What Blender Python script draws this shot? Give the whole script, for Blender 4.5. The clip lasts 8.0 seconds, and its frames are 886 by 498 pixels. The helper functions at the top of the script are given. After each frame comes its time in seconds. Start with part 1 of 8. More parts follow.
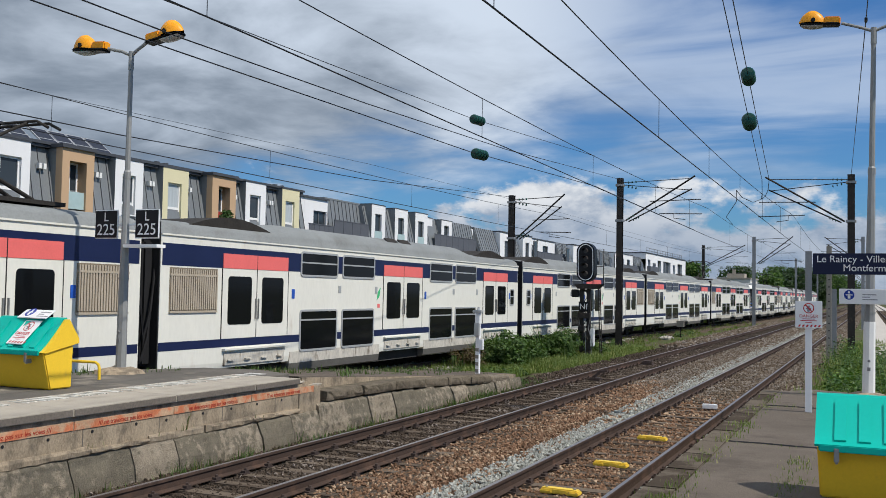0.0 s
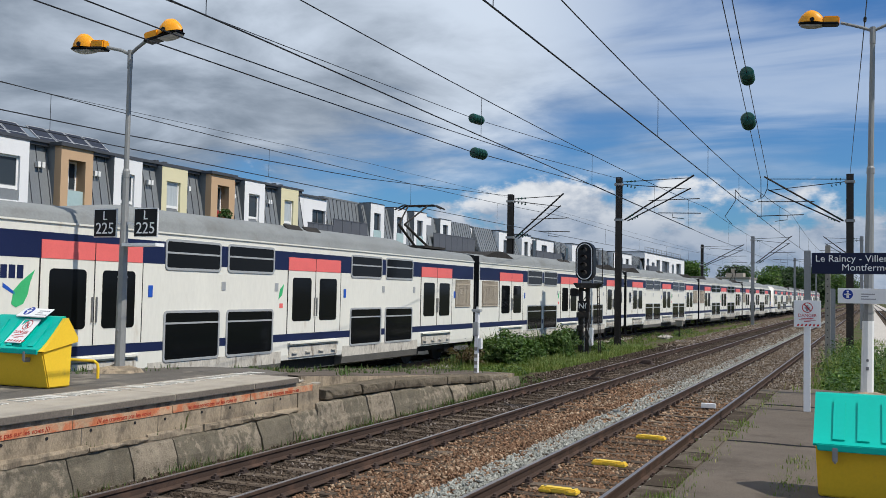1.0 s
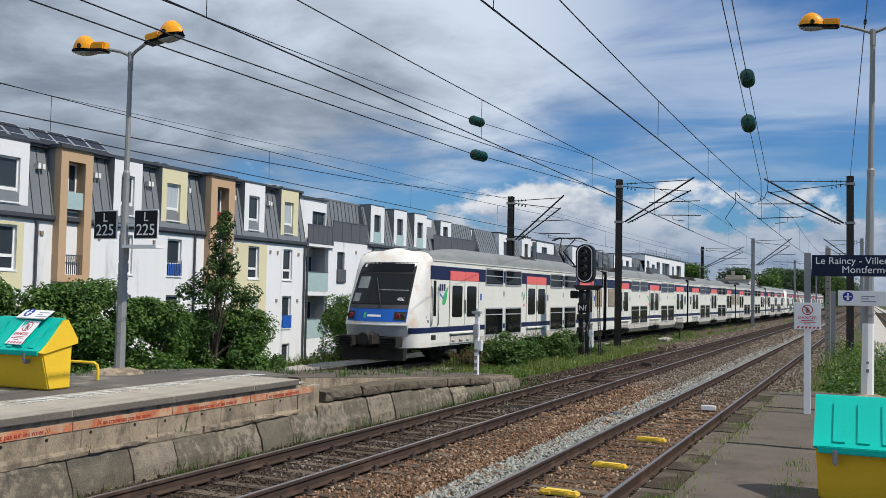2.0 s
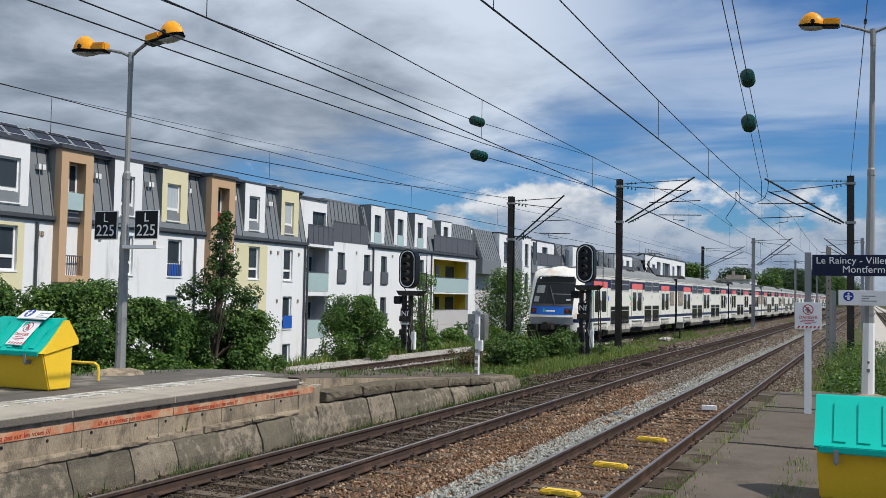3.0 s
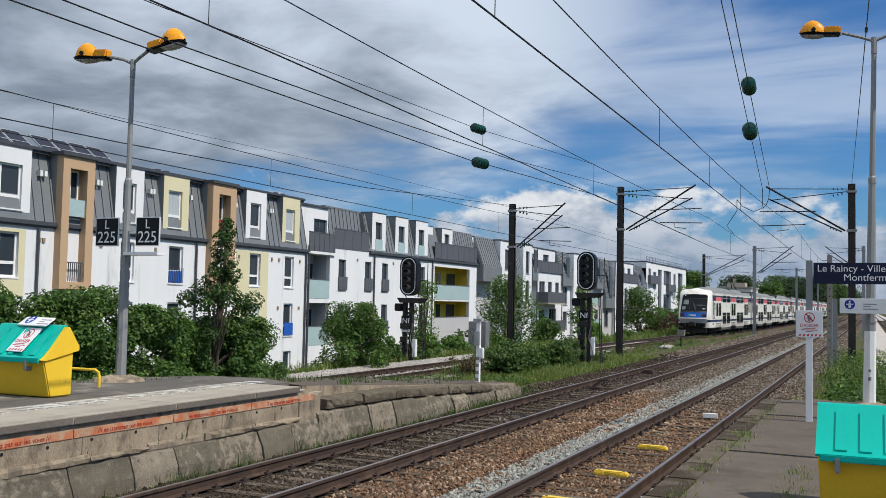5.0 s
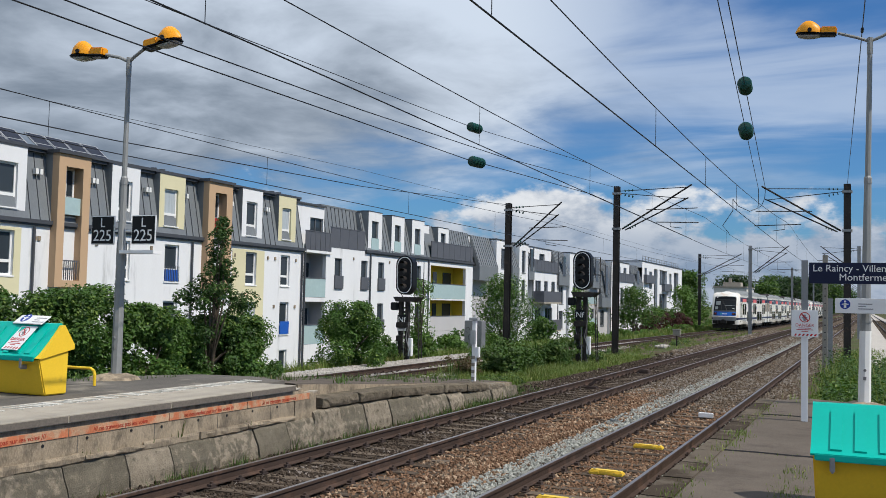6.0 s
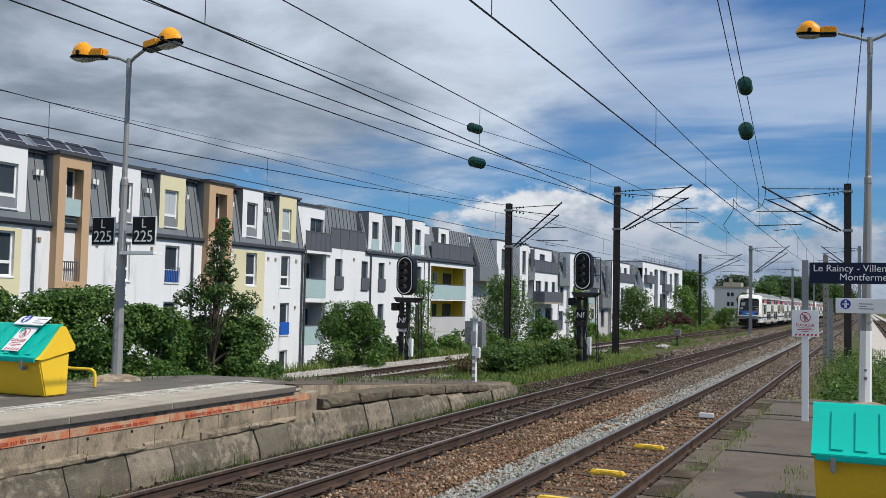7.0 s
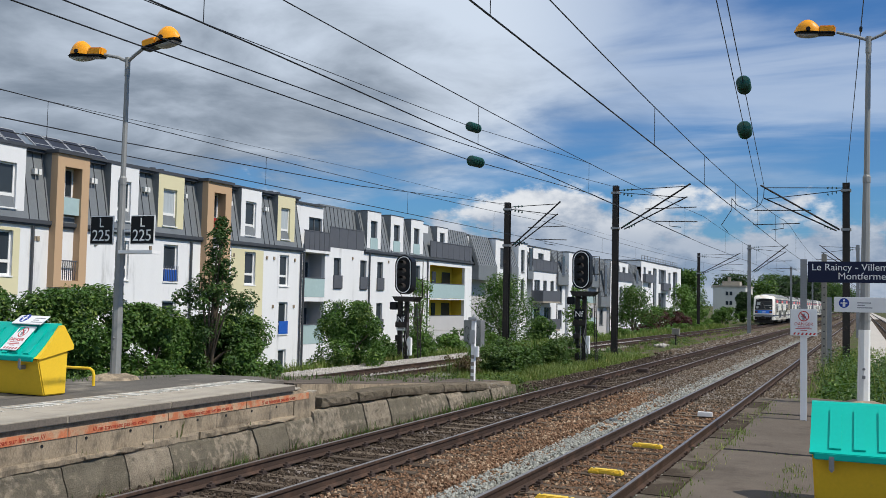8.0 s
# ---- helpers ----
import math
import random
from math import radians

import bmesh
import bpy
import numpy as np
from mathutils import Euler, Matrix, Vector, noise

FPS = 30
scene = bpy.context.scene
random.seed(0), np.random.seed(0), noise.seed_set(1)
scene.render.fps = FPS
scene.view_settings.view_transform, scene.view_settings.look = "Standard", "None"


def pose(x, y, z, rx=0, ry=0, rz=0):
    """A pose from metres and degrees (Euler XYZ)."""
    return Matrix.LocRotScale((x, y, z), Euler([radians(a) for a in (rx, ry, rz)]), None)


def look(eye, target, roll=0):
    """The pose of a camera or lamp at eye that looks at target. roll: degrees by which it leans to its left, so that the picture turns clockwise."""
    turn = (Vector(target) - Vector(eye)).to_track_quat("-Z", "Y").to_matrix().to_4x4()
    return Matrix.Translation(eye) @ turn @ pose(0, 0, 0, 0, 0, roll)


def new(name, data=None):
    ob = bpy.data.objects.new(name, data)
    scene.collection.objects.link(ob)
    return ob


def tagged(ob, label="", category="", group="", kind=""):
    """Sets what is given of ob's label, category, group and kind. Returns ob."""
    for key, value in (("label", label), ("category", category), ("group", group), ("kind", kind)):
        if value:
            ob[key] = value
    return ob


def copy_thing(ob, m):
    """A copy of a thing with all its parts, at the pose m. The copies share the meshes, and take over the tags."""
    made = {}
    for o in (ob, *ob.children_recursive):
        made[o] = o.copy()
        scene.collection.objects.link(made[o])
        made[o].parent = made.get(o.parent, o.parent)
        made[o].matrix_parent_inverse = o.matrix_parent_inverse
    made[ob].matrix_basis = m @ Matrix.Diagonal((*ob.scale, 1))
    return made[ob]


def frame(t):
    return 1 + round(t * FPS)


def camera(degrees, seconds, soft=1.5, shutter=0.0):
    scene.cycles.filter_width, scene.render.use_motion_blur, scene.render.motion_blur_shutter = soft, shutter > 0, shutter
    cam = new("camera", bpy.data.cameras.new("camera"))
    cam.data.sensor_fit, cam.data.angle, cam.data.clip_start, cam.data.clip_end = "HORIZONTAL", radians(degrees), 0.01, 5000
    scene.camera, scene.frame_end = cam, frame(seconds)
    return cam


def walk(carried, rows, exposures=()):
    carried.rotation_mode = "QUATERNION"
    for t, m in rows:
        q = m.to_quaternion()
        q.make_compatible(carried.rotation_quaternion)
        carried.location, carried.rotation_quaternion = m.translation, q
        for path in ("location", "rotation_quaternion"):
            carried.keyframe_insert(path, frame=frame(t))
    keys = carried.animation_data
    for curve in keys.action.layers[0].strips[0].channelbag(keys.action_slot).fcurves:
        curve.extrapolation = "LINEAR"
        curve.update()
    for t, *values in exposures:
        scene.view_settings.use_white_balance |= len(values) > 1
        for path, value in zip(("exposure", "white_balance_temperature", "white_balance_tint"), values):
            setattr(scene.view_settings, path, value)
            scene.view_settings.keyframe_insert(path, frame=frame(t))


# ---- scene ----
EXPO, SKY, SUN = -0.12, 1.0, 4.5  # exposure in stops, sky and sun strength


# ---- camera and its path: seconds, tilt up, lean, turn to the left of the tracks ----
EYE_Z = 2.493
cam = camera(49.52, 8.0, soft=0.6)
LOOKS = [
    (0, 2.573, 1.054, 24.198),
    (0.5, 2.524, 1.045, 24.129),
    (1, 2.519, 1.106, 24.132),
    (1.5, 2.635, 1.162, 24.147),
    (3, 2.641, 1.090, 24.167),
    (3.5, 2.674, 1.057, 24.218),
    (4, 2.897, 1.143, 24.323),
    (4.5, 3.087, 1.161, 24.329),
    (6, 3.022, 1.310, 24.008),
    (6.5, 3.072, 1.312, 24.012),
    (7, 3.050, 1.226, 24.028),
    (7.5, 2.969, 1.201, 23.951),
    (8, 2.995, 1.215, 23.950),
]
walk(cam, [(t, pose(0, 0, EYE_Z, 90 + tilt, 0, turn) @ pose(0, 0, 0, 0, 0, lean)) for t, tilt, lean, turn in LOOKS],
     exposures=[(0.0, EXPO), (8.0, EXPO)])

# ---- world and sun ----
SUN_EL, SUN_AZ = 52.0, 92.0  # degrees; the turn is clockwise from +Y


def build_world():
    w = bpy.data.worlds.new("sky")
    scene.world = w
    w.use_nodes = True
    nt = w.node_tree
    nt.nodes.clear()
    N, L = nt.nodes.new, nt.links.new

    def math_(op, a, b=None, c=None):
        n = N("ShaderNodeMath")
        n.operation = op
        for i, v in enumerate((a, b, c)):
            if v is None:
                continue
            if isinstance(v, (int, float)):
                n.inputs[i].default_value = v
            else:
                L(v, n.inputs[i])
        return n.outputs[0]

    def mapr(v, a, b, c=0.0, d=1.0):
        n = N("ShaderNodeMapRange")
        n.interpolation_type = "SMOOTHSTEP"
        L(v, n.inputs[0])
        for i, q in enumerate((a, b, c, d)):
            n.inputs[i + 1].default_value = q
        return n.outputs[0]

    def mix(f, a, b):
        n = N("ShaderNodeMix")
        n.data_type = "RGBA"
        for s, v in ((n.inputs[0], f), (n.inputs[6], a), (n.inputs[7], b)):
            if isinstance(v, (tuple, float)):
                s.default_value = v
            else:
                L(v, s)
        return n.outputs[2]

    def noise_(vec, scale, detail, rough, dist=0.0):
        n = N("ShaderNodeTexNoise")
        L(vec, n.inputs["Vector"])
        n.inputs["Scale"].default_value = scale
        n.inputs["Detail"].default_value = detail
        n.inputs["Roughness"].default_value = rough
        n.inputs["Distortion"].default_value = dist
        return n.outputs[0]

    sky = N("ShaderNodeTexSky")
    sky.sky_type, sky.sun_disc = "NISHITA", False
    sky.sun_elevation, sky.sun_rotation = radians(SUN_EL), radians(SUN_AZ)
    sky.air_density, sky.dust_density, sky.ozone_density = 1.0, 0.6, 1.6
    tint = N("ShaderNodeMix")
    tint.data_type, tint.blend_type = "RGBA", "MULTIPLY"
    tint.inputs[0].default_value = 1.0
    L(sky.outputs[0], tint.inputs[6])
    tint.inputs[7].default_value = (0.037, 0.070, 0.108, 1)
    tc = N("ShaderNodeTexCoord")
    sep = N("ShaderNodeSeparateXYZ")
    L(tc.outputs["Generated"], sep.inputs[0])
    x, y, z = sep.outputs
    zz = math_("ADD", math_("MAXIMUM", z, 0.0), 0.16)
    comb = N("ShaderNodeCombineXYZ")
    L(math_("DIVIDE", x, zz), comb.inputs[0])
    L(math_("DIVIDE", y, zz), comb.inputs[1])
    comb.inputs[2].default_value = 3.7
    flat = comb.outputs[0]
    n1 = noise_(flat, 0.75, 8.0, 0.5, 0.4)
    n2 = noise_(flat, 2.2, 9.0, 0.55, 0.3)
    # a cloud deck that is closed towards the west and opens up towards the line's vanishing point
    edge = math_("SUBTRACT", math_("SUBTRACT", z, math_("MULTIPLY", x, 0.31)), 0.258)
    dens = math_("ADD", math_("ADD", math_("MULTIPLY", math_("SUBTRACT", n1, 0.5), 1.1), math_("MULTIPLY", math_("SUBTRACT", n2, 0.5), 0.8)), math_("MULTIPLY", edge, 4.2))
    # towards the north the deck thins out into streaks with open blue above them
    north = math_("MULTIPLY", mapr(x, -0.36, -0.17), mapr(y, 0.0, 0.5))
    flatter = N("ShaderNodeMapping")
    flatter.inputs["Scale"].default_value = (0.55, 1.5, 1.0)
    L(flat, flatter.inputs[0])
    n5 = noise_(flatter.outputs[0], 1.6, 7.0, 0.55, 0.5)
    band = math_("SUBTRACT", 0.085, math_("ABSOLUTE", math_("SUBTRACT", z, 0.225)))
    streak = math_("ADD", math_("MULTIPLY", band, 2.2), math_("MULTIPLY", math_("SUBTRACT", n5, 0.5), 1.3))
    dens = math_("ADD", math_("MULTIPLY", dens, math_("SUBTRACT", 1.0, north)), math_("MULTIPLY", streak, north))
    deck = mapr(dens, -0.13, 0.30)
    lit = math_("ADD", math_("MULTIPLY", math_("ADD", x, 0.42), 0.9), math_("MULTIPLY", math_("SUBTRACT", z, 0.2), 1.6))
    shade = mapr(math_("ADD", lit, math_("ADD", math_("MULTIPLY", math_("SUBTRACT", n2, 0.5), 1.5), math_("MULTIPLY", math_("SUBTRACT", n1, 0.5), 0.9))), -0.50, 0.36)
    deck_col = mix(shade, (0.208, 0.262, 0.338, 1), (0.69, 0.785, 0.92, 1))
    # heaped white clouds low over the horizon
    stretch = N("ShaderNodeMapping")
    stretch.inputs["Scale"].default_value = (1, 1, 1.9)
    L(tc.outputs["Generated"], stretch.inputs[0])
    n3 = noise_(stretch.outputs[0], 6.0, 7.0, 0.58)
    n4 = noise_(stretch.outputs[0], 17.0, 6.0, 0.6)
    low = math_("SUBTRACT", math_("ADD", n3, math_("MULTIPLY", n4, 0.25)), math_("MULTIPLY", z, 2.9))
    heap = mapr(low, 0.325, 0.415)
    under = mix(mapr(n4, 0.35, 0.62), (0.27, 0.36, 0.50, 1), (0.46, 0.53, 0.64, 1))
    crest = mix(mapr(n4, 0.32, 0.60), (0.44, 0.51, 0.62, 1), (0.84, 0.87, 0.91, 1))
    heap_col = mix(mapr(z, 0.055, 0.105), under, crest)
    c = mix(heap, tint.outputs[2], heap_col)
    c = mix(math_("MULTIPLY", deck, math_("SUBTRACT", 1.0, math_("MULTIPLY", north, 0.45))), c, deck_col)
    bg = N("ShaderNodeBackground")
    L(c, bg.inputs[0])
    bg.inputs[1].default_value = SKY
    out = N("ShaderNodeOutputWorld")
    L(bg.outputs[0], out.inputs[0])


def build_sun():
    ob = new("sun", bpy.data.lights.new("sun", "SUN"))
    ob.data.energy, ob.data.angle, ob.data.color = SUN, radians(0.6), (1.0, 0.94, 0.845)
    el, az = radians(SUN_EL), radians(SUN_AZ)
    d = Vector((math.sin(az) * math.cos(el), math.cos(az) * math.cos(el), math.sin(el)))
    ob.matrix_world = look(d * 50, (0, 0, 0))


build_world()
build_sun()


# ---- materials ----
def mat(name, col, rough=0.6, metal=0.0, var=0.15, scale=3.0, fine=40.0, bump=0.15, other=None, other_at=(0.5, 0.7),
        stretch=(1, 1, 1), island=0.0, spec=0.22, objrand=0.0, dist=0.02, coat=0.0):
    """A surface with two scales of variation; other: the colour of stains or wear; island: shade by loose piece."""
    m = bpy.data.materials.new(name)
    m.use_nodes = True
    nt = m.node_tree
    b = nt.nodes["Principled BSDF"]
    N, L = nt.nodes.new, nt.links.new
    tc, mp = N("ShaderNodeTexCoord"), N("ShaderNodeMapping")
    mp.inputs["Scale"].default_value = stretch
    L(tc.outputs["Object"], mp.inputs[0])

    def nz(s, d=5.0):
        n = N("ShaderNodeTexNoise")
        n.inputs["Scale"].default_value, n.inputs["Detail"].default_value = s, d
        n.inputs["Roughness"].default_value = 0.6
        L(mp.outputs[0], n.inputs["Vector"])
        return n.outputs[0]

    big, small = nz(scale), nz(fine)
    add = N("ShaderNodeMath")
    add.operation = "ADD"
    L(big, add.inputs[0])
    L(small, add.inputs[1])
    val = add.outputs[0]

    def more(src, k):
        a = N("ShaderNodeMath")
        a.operation = "MULTIPLY_ADD"
        L(src, a.inputs[0])
        a.inputs[1].default_value = k
        L(val, a.inputs[2])
        return a.outputs[0]

    if island:
        val = more(N("ShaderNodeNewGeometry").outputs["Random Per Island"], island)
    if objrand:
        val = more(N("ShaderNodeObjectInfo").outputs["Random"], objrand)
    mr = N("ShaderNodeMapRange")
    L(val, mr.inputs[0])
    mr.inputs[1].default_value, mr.inputs[2].default_value = 0.6, 1.4 + island + objrand
    mr.inputs[3].default_value, mr.inputs[4].default_value = 1 - var, 1 + var
    mul = N("ShaderNodeMix")
    mul.data_type, mul.blend_type = "RGBA", "MULTIPLY"
    mul.inputs[0].default_value = 1.0
    L(mr.outputs[0], mul.inputs[7])
    if other is None:
        mul.inputs[6].default_value = (*col, 1)
    else:
        mx = N("ShaderNodeMix")
        mx.data_type = "RGBA"
        mx.inputs[6].default_value, mx.inputs[7].default_value = (*col, 1), (*other, 1)
        st = N("ShaderNodeMapRange")
        st.interpolation_type = "SMOOTHSTEP"
        src = nz(scale * 1.7, 8.0)
        if island or objrand:
            a = N("ShaderNodeMath")
            a.operation = "MULTIPLY_ADD"
            rnd = N("ShaderNodeNewGeometry").outputs["Random Per Island"] if island else N("ShaderNodeObjectInfo").outputs["Random"]
            L(rnd, a.inputs[0])
            a.inputs[1].default_value = 0.35
            L(src, a.inputs[2])
            src = a.outputs[0]
        L(src, st.inputs[0])
        st.inputs[1].default_value, st.inputs[2].default_value = other_at
        L(st.outputs[0], mx.inputs[0])
        L(mx.outputs[2], mul.inputs[6])
    L(mul.outputs[2], b.inputs["Base Color"])
    b.inputs["Roughness"].default_value, b.inputs["Metallic"].default_value = rough, metal
    b.inputs["Specular IOR Level"].default_value = spec
    b.inputs["Coat Weight"].default_value = coat
    if bump:
        bp = N("ShaderNodeBump")
        bp.inputs["Strength"].default_value, bp.inputs["Distance"].default_value = bump, dist
        L(small, bp.inputs["Height"])
        L(bp.outputs[0], b.inputs["Normal"])
    return m


def glass_mat(name, tint=(0.02, 0.025, 0.03), rough=0.05, spec=0.3):
    """Dark glazing seen from outside by day: a glossy pane over an unlit inside."""
    m = bpy.data.materials.new(name)
    m.use_nodes = True
    b = m.node_tree.nodes["Principled BSDF"]
    b.inputs["Base Color"].default_value = (*tint, 1)
    b.inputs["Roughness"].default_value = rough
    b.inputs["IOR"].default_value = 1.5
    b.inputs["Specular IOR Level"].default_value = spec
    return m


def glow_mat(name, col, power):
    m = bpy.data.materials.new(name)
    m.use_nodes = True
    b = m.node_tree.nodes["Principled BSDF"]
    b.inputs["Base Color"].default_value = (*col, 1)
    b.inputs["Emission Color"].default_value = (*col, 1)
    b.inputs["Emission Strength"].default_value = power
    return m


M_ASPHALT = mat("dusty dark asphalt", (0.125, 0.115, 0.102), 0.9, spec=0.08, var=0.35, scale=0.7, fine=60, bump=0.4, other=(0.25, 0.225, 0.185), other_at=(0.52, 0.72))
M_OLD_ASPHALT = mat("worn asphalt", (0.122, 0.102, 0.084), 0.95, var=0.32, scale=0.9, fine=80, bump=0.4, spec=0.1, other=(0.084, 0.070, 0.058), other_at=(0.50, 0.72))
M_CONCRETE = mat("old concrete", (0.315, 0.255, 0.182), 0.9, spec=0.08, var=0.42, scale=2.6, fine=46, bump=0.6, stretch=(1, 1, 0.6), other=(0.17, 0.14, 0.105), other_at=(0.46, 0.66))
M_CONCRETE_PALE = mat("pale concrete coping", (0.355, 0.318, 0.262), 0.85, var=0.2, scale=1.2, fine=60, bump=0.3, other=(0.27, 0.24, 0.20), other_at=(0.5, 0.72))
M_STONE = mat("rough weathered stone", (0.295, 0.25, 0.19), 0.92, spec=0.08, var=0.5, scale=4.5, fine=55, bump=1.0, other=(0.15, 0.132, 0.10), other_at=(0.52, 0.70), objrand=0.2, dist=0.03)
M_DARK_STONE = mat("weathered dark coping stone", (0.165, 0.138, 0.102), 0.92, spec=0.05, var=0.65, scale=6.0, fine=40, bump=0.9, other=(0.20, 0.18, 0.155), other_at=(0.78, 0.95), objrand=0.3, dist=0.04)
M_RED_STRIP = mat("faded red warning strip", (0.50, 0.17, 0.085), 0.8, var=0.3, scale=2.6, fine=40, bump=0.15, spec=0.08, other=(0.46, 0.31, 0.20), other_at=(0.40, 0.58))
M_STRIP_INK = mat("faded dark red lettering", (0.36, 0.05, 0.03), 0.7, bump=0)
M_WHITE_TILE = mat("worn pale tactile strip", (0.60, 0.58, 0.53), 0.7, var=0.2, scale=2, fine=30, bump=0.15, objrand=0.15)
M_SOIL = mat("ground soil", (0.085, 0.07, 0.045), 0.95, spec=0.08, var=0.4, scale=0.5, fine=12, bump=0.6, other=(0.06, 0.085, 0.025), other_at=(0.42, 0.6), dist=0.05)
M_BALLAST = mat("ballast bed", (0.135, 0.102, 0.074), 0.95, spec=0.05, var=0.5, scale=9, fine=45, bump=1.0, other=(0.06, 0.05, 0.042), other_at=(0.42, 0.62), dist=0.06)
M_BALLAST_BROWN = mat("rusty brown ballast stones", (0.195, 0.116, 0.072), 0.9, var=0.65, scale=1.2, fine=30, bump=0.3, island=1.0, spec=0.08, other=(0.30, 0.22, 0.15), other_at=(0.74, 0.88))
M_BALLAST_MIX = mat("grey brown ballast stones", (0.140, 0.105, 0.074), 0.9, spec=0.08, var=0.5, scale=1.2, fine=30, bump=0.3, island=1.0, other=(0.21, 0.185, 0.16), other_at=(0.64, 0.84))
M_BALLAST_GREY = mat("clean grey ballast stones", (0.30, 0.305, 0.275), 0.9, spec=0.08, var=0.45, scale=1.2, fine=30, bump=0.3, island=1.0)
M_BALLAST_DARK = mat("oily dark ballast stones", (0.066, 0.050, 0.038), 0.9, spec=0.08, var=0.6, scale=1.2, fine=30, bump=0.3, island=1.0, other=(0.2, 0.17, 0.15), other_at=(0.8, 0.92))
M_BALLAST_PALE = mat("pale limestone ballast", (0.42, 0.39, 0.35), 0.9, var=0.35, scale=1.5, fine=30, bump=0.3, island=0.8)
M_SLEEPER = mat("tarred oak sleeper", (0.072, 0.055, 0.041), 0.9, spec=0.08, var=0.4, scale=2, fine=22, bump=0.7, stretch=(0.25, 2, 1), other=(0.115, 0.09, 0.068), other_at=(0.58, 0.78), objrand=0.4)
M_RAIL_SIDE = mat("rusty rail steel", (0.058, 0.040, 0.032), 0.8, spec=0.1, var=0.25, scale=1.5, fine=60, bump=0.3, other=(0.10, 0.062, 0.046), other_at=(0.5, 0.7))
M_RAIL_TOP = mat("worn rail head", (0.30, 0.27, 0.25), 0.38, 0.8, var=0.15, scale=4, fine=60, bump=0.05)
M_IRON = mat("rusted iron fastening", (0.07, 0.05, 0.042), 0.8, var=0.3, bump=0.3)
M_YELLOW_STEEL = mat("yellow painted track magnet", (0.72, 0.50, 0.06), 0.5, var=0.2, scale=6, fine=40, bump=0.1, other=(0.35, 0.26, 0.10), other_at=(0.6, 0.72))
M_WHITE = mat("white paint", (0.75, 0.75, 0.73), 0.5, var=0.08, bump=0.05)
M_BLACK = mat("black paint", (0.02, 0.02, 0.022), 0.45, var=0.2, bump=0.05)


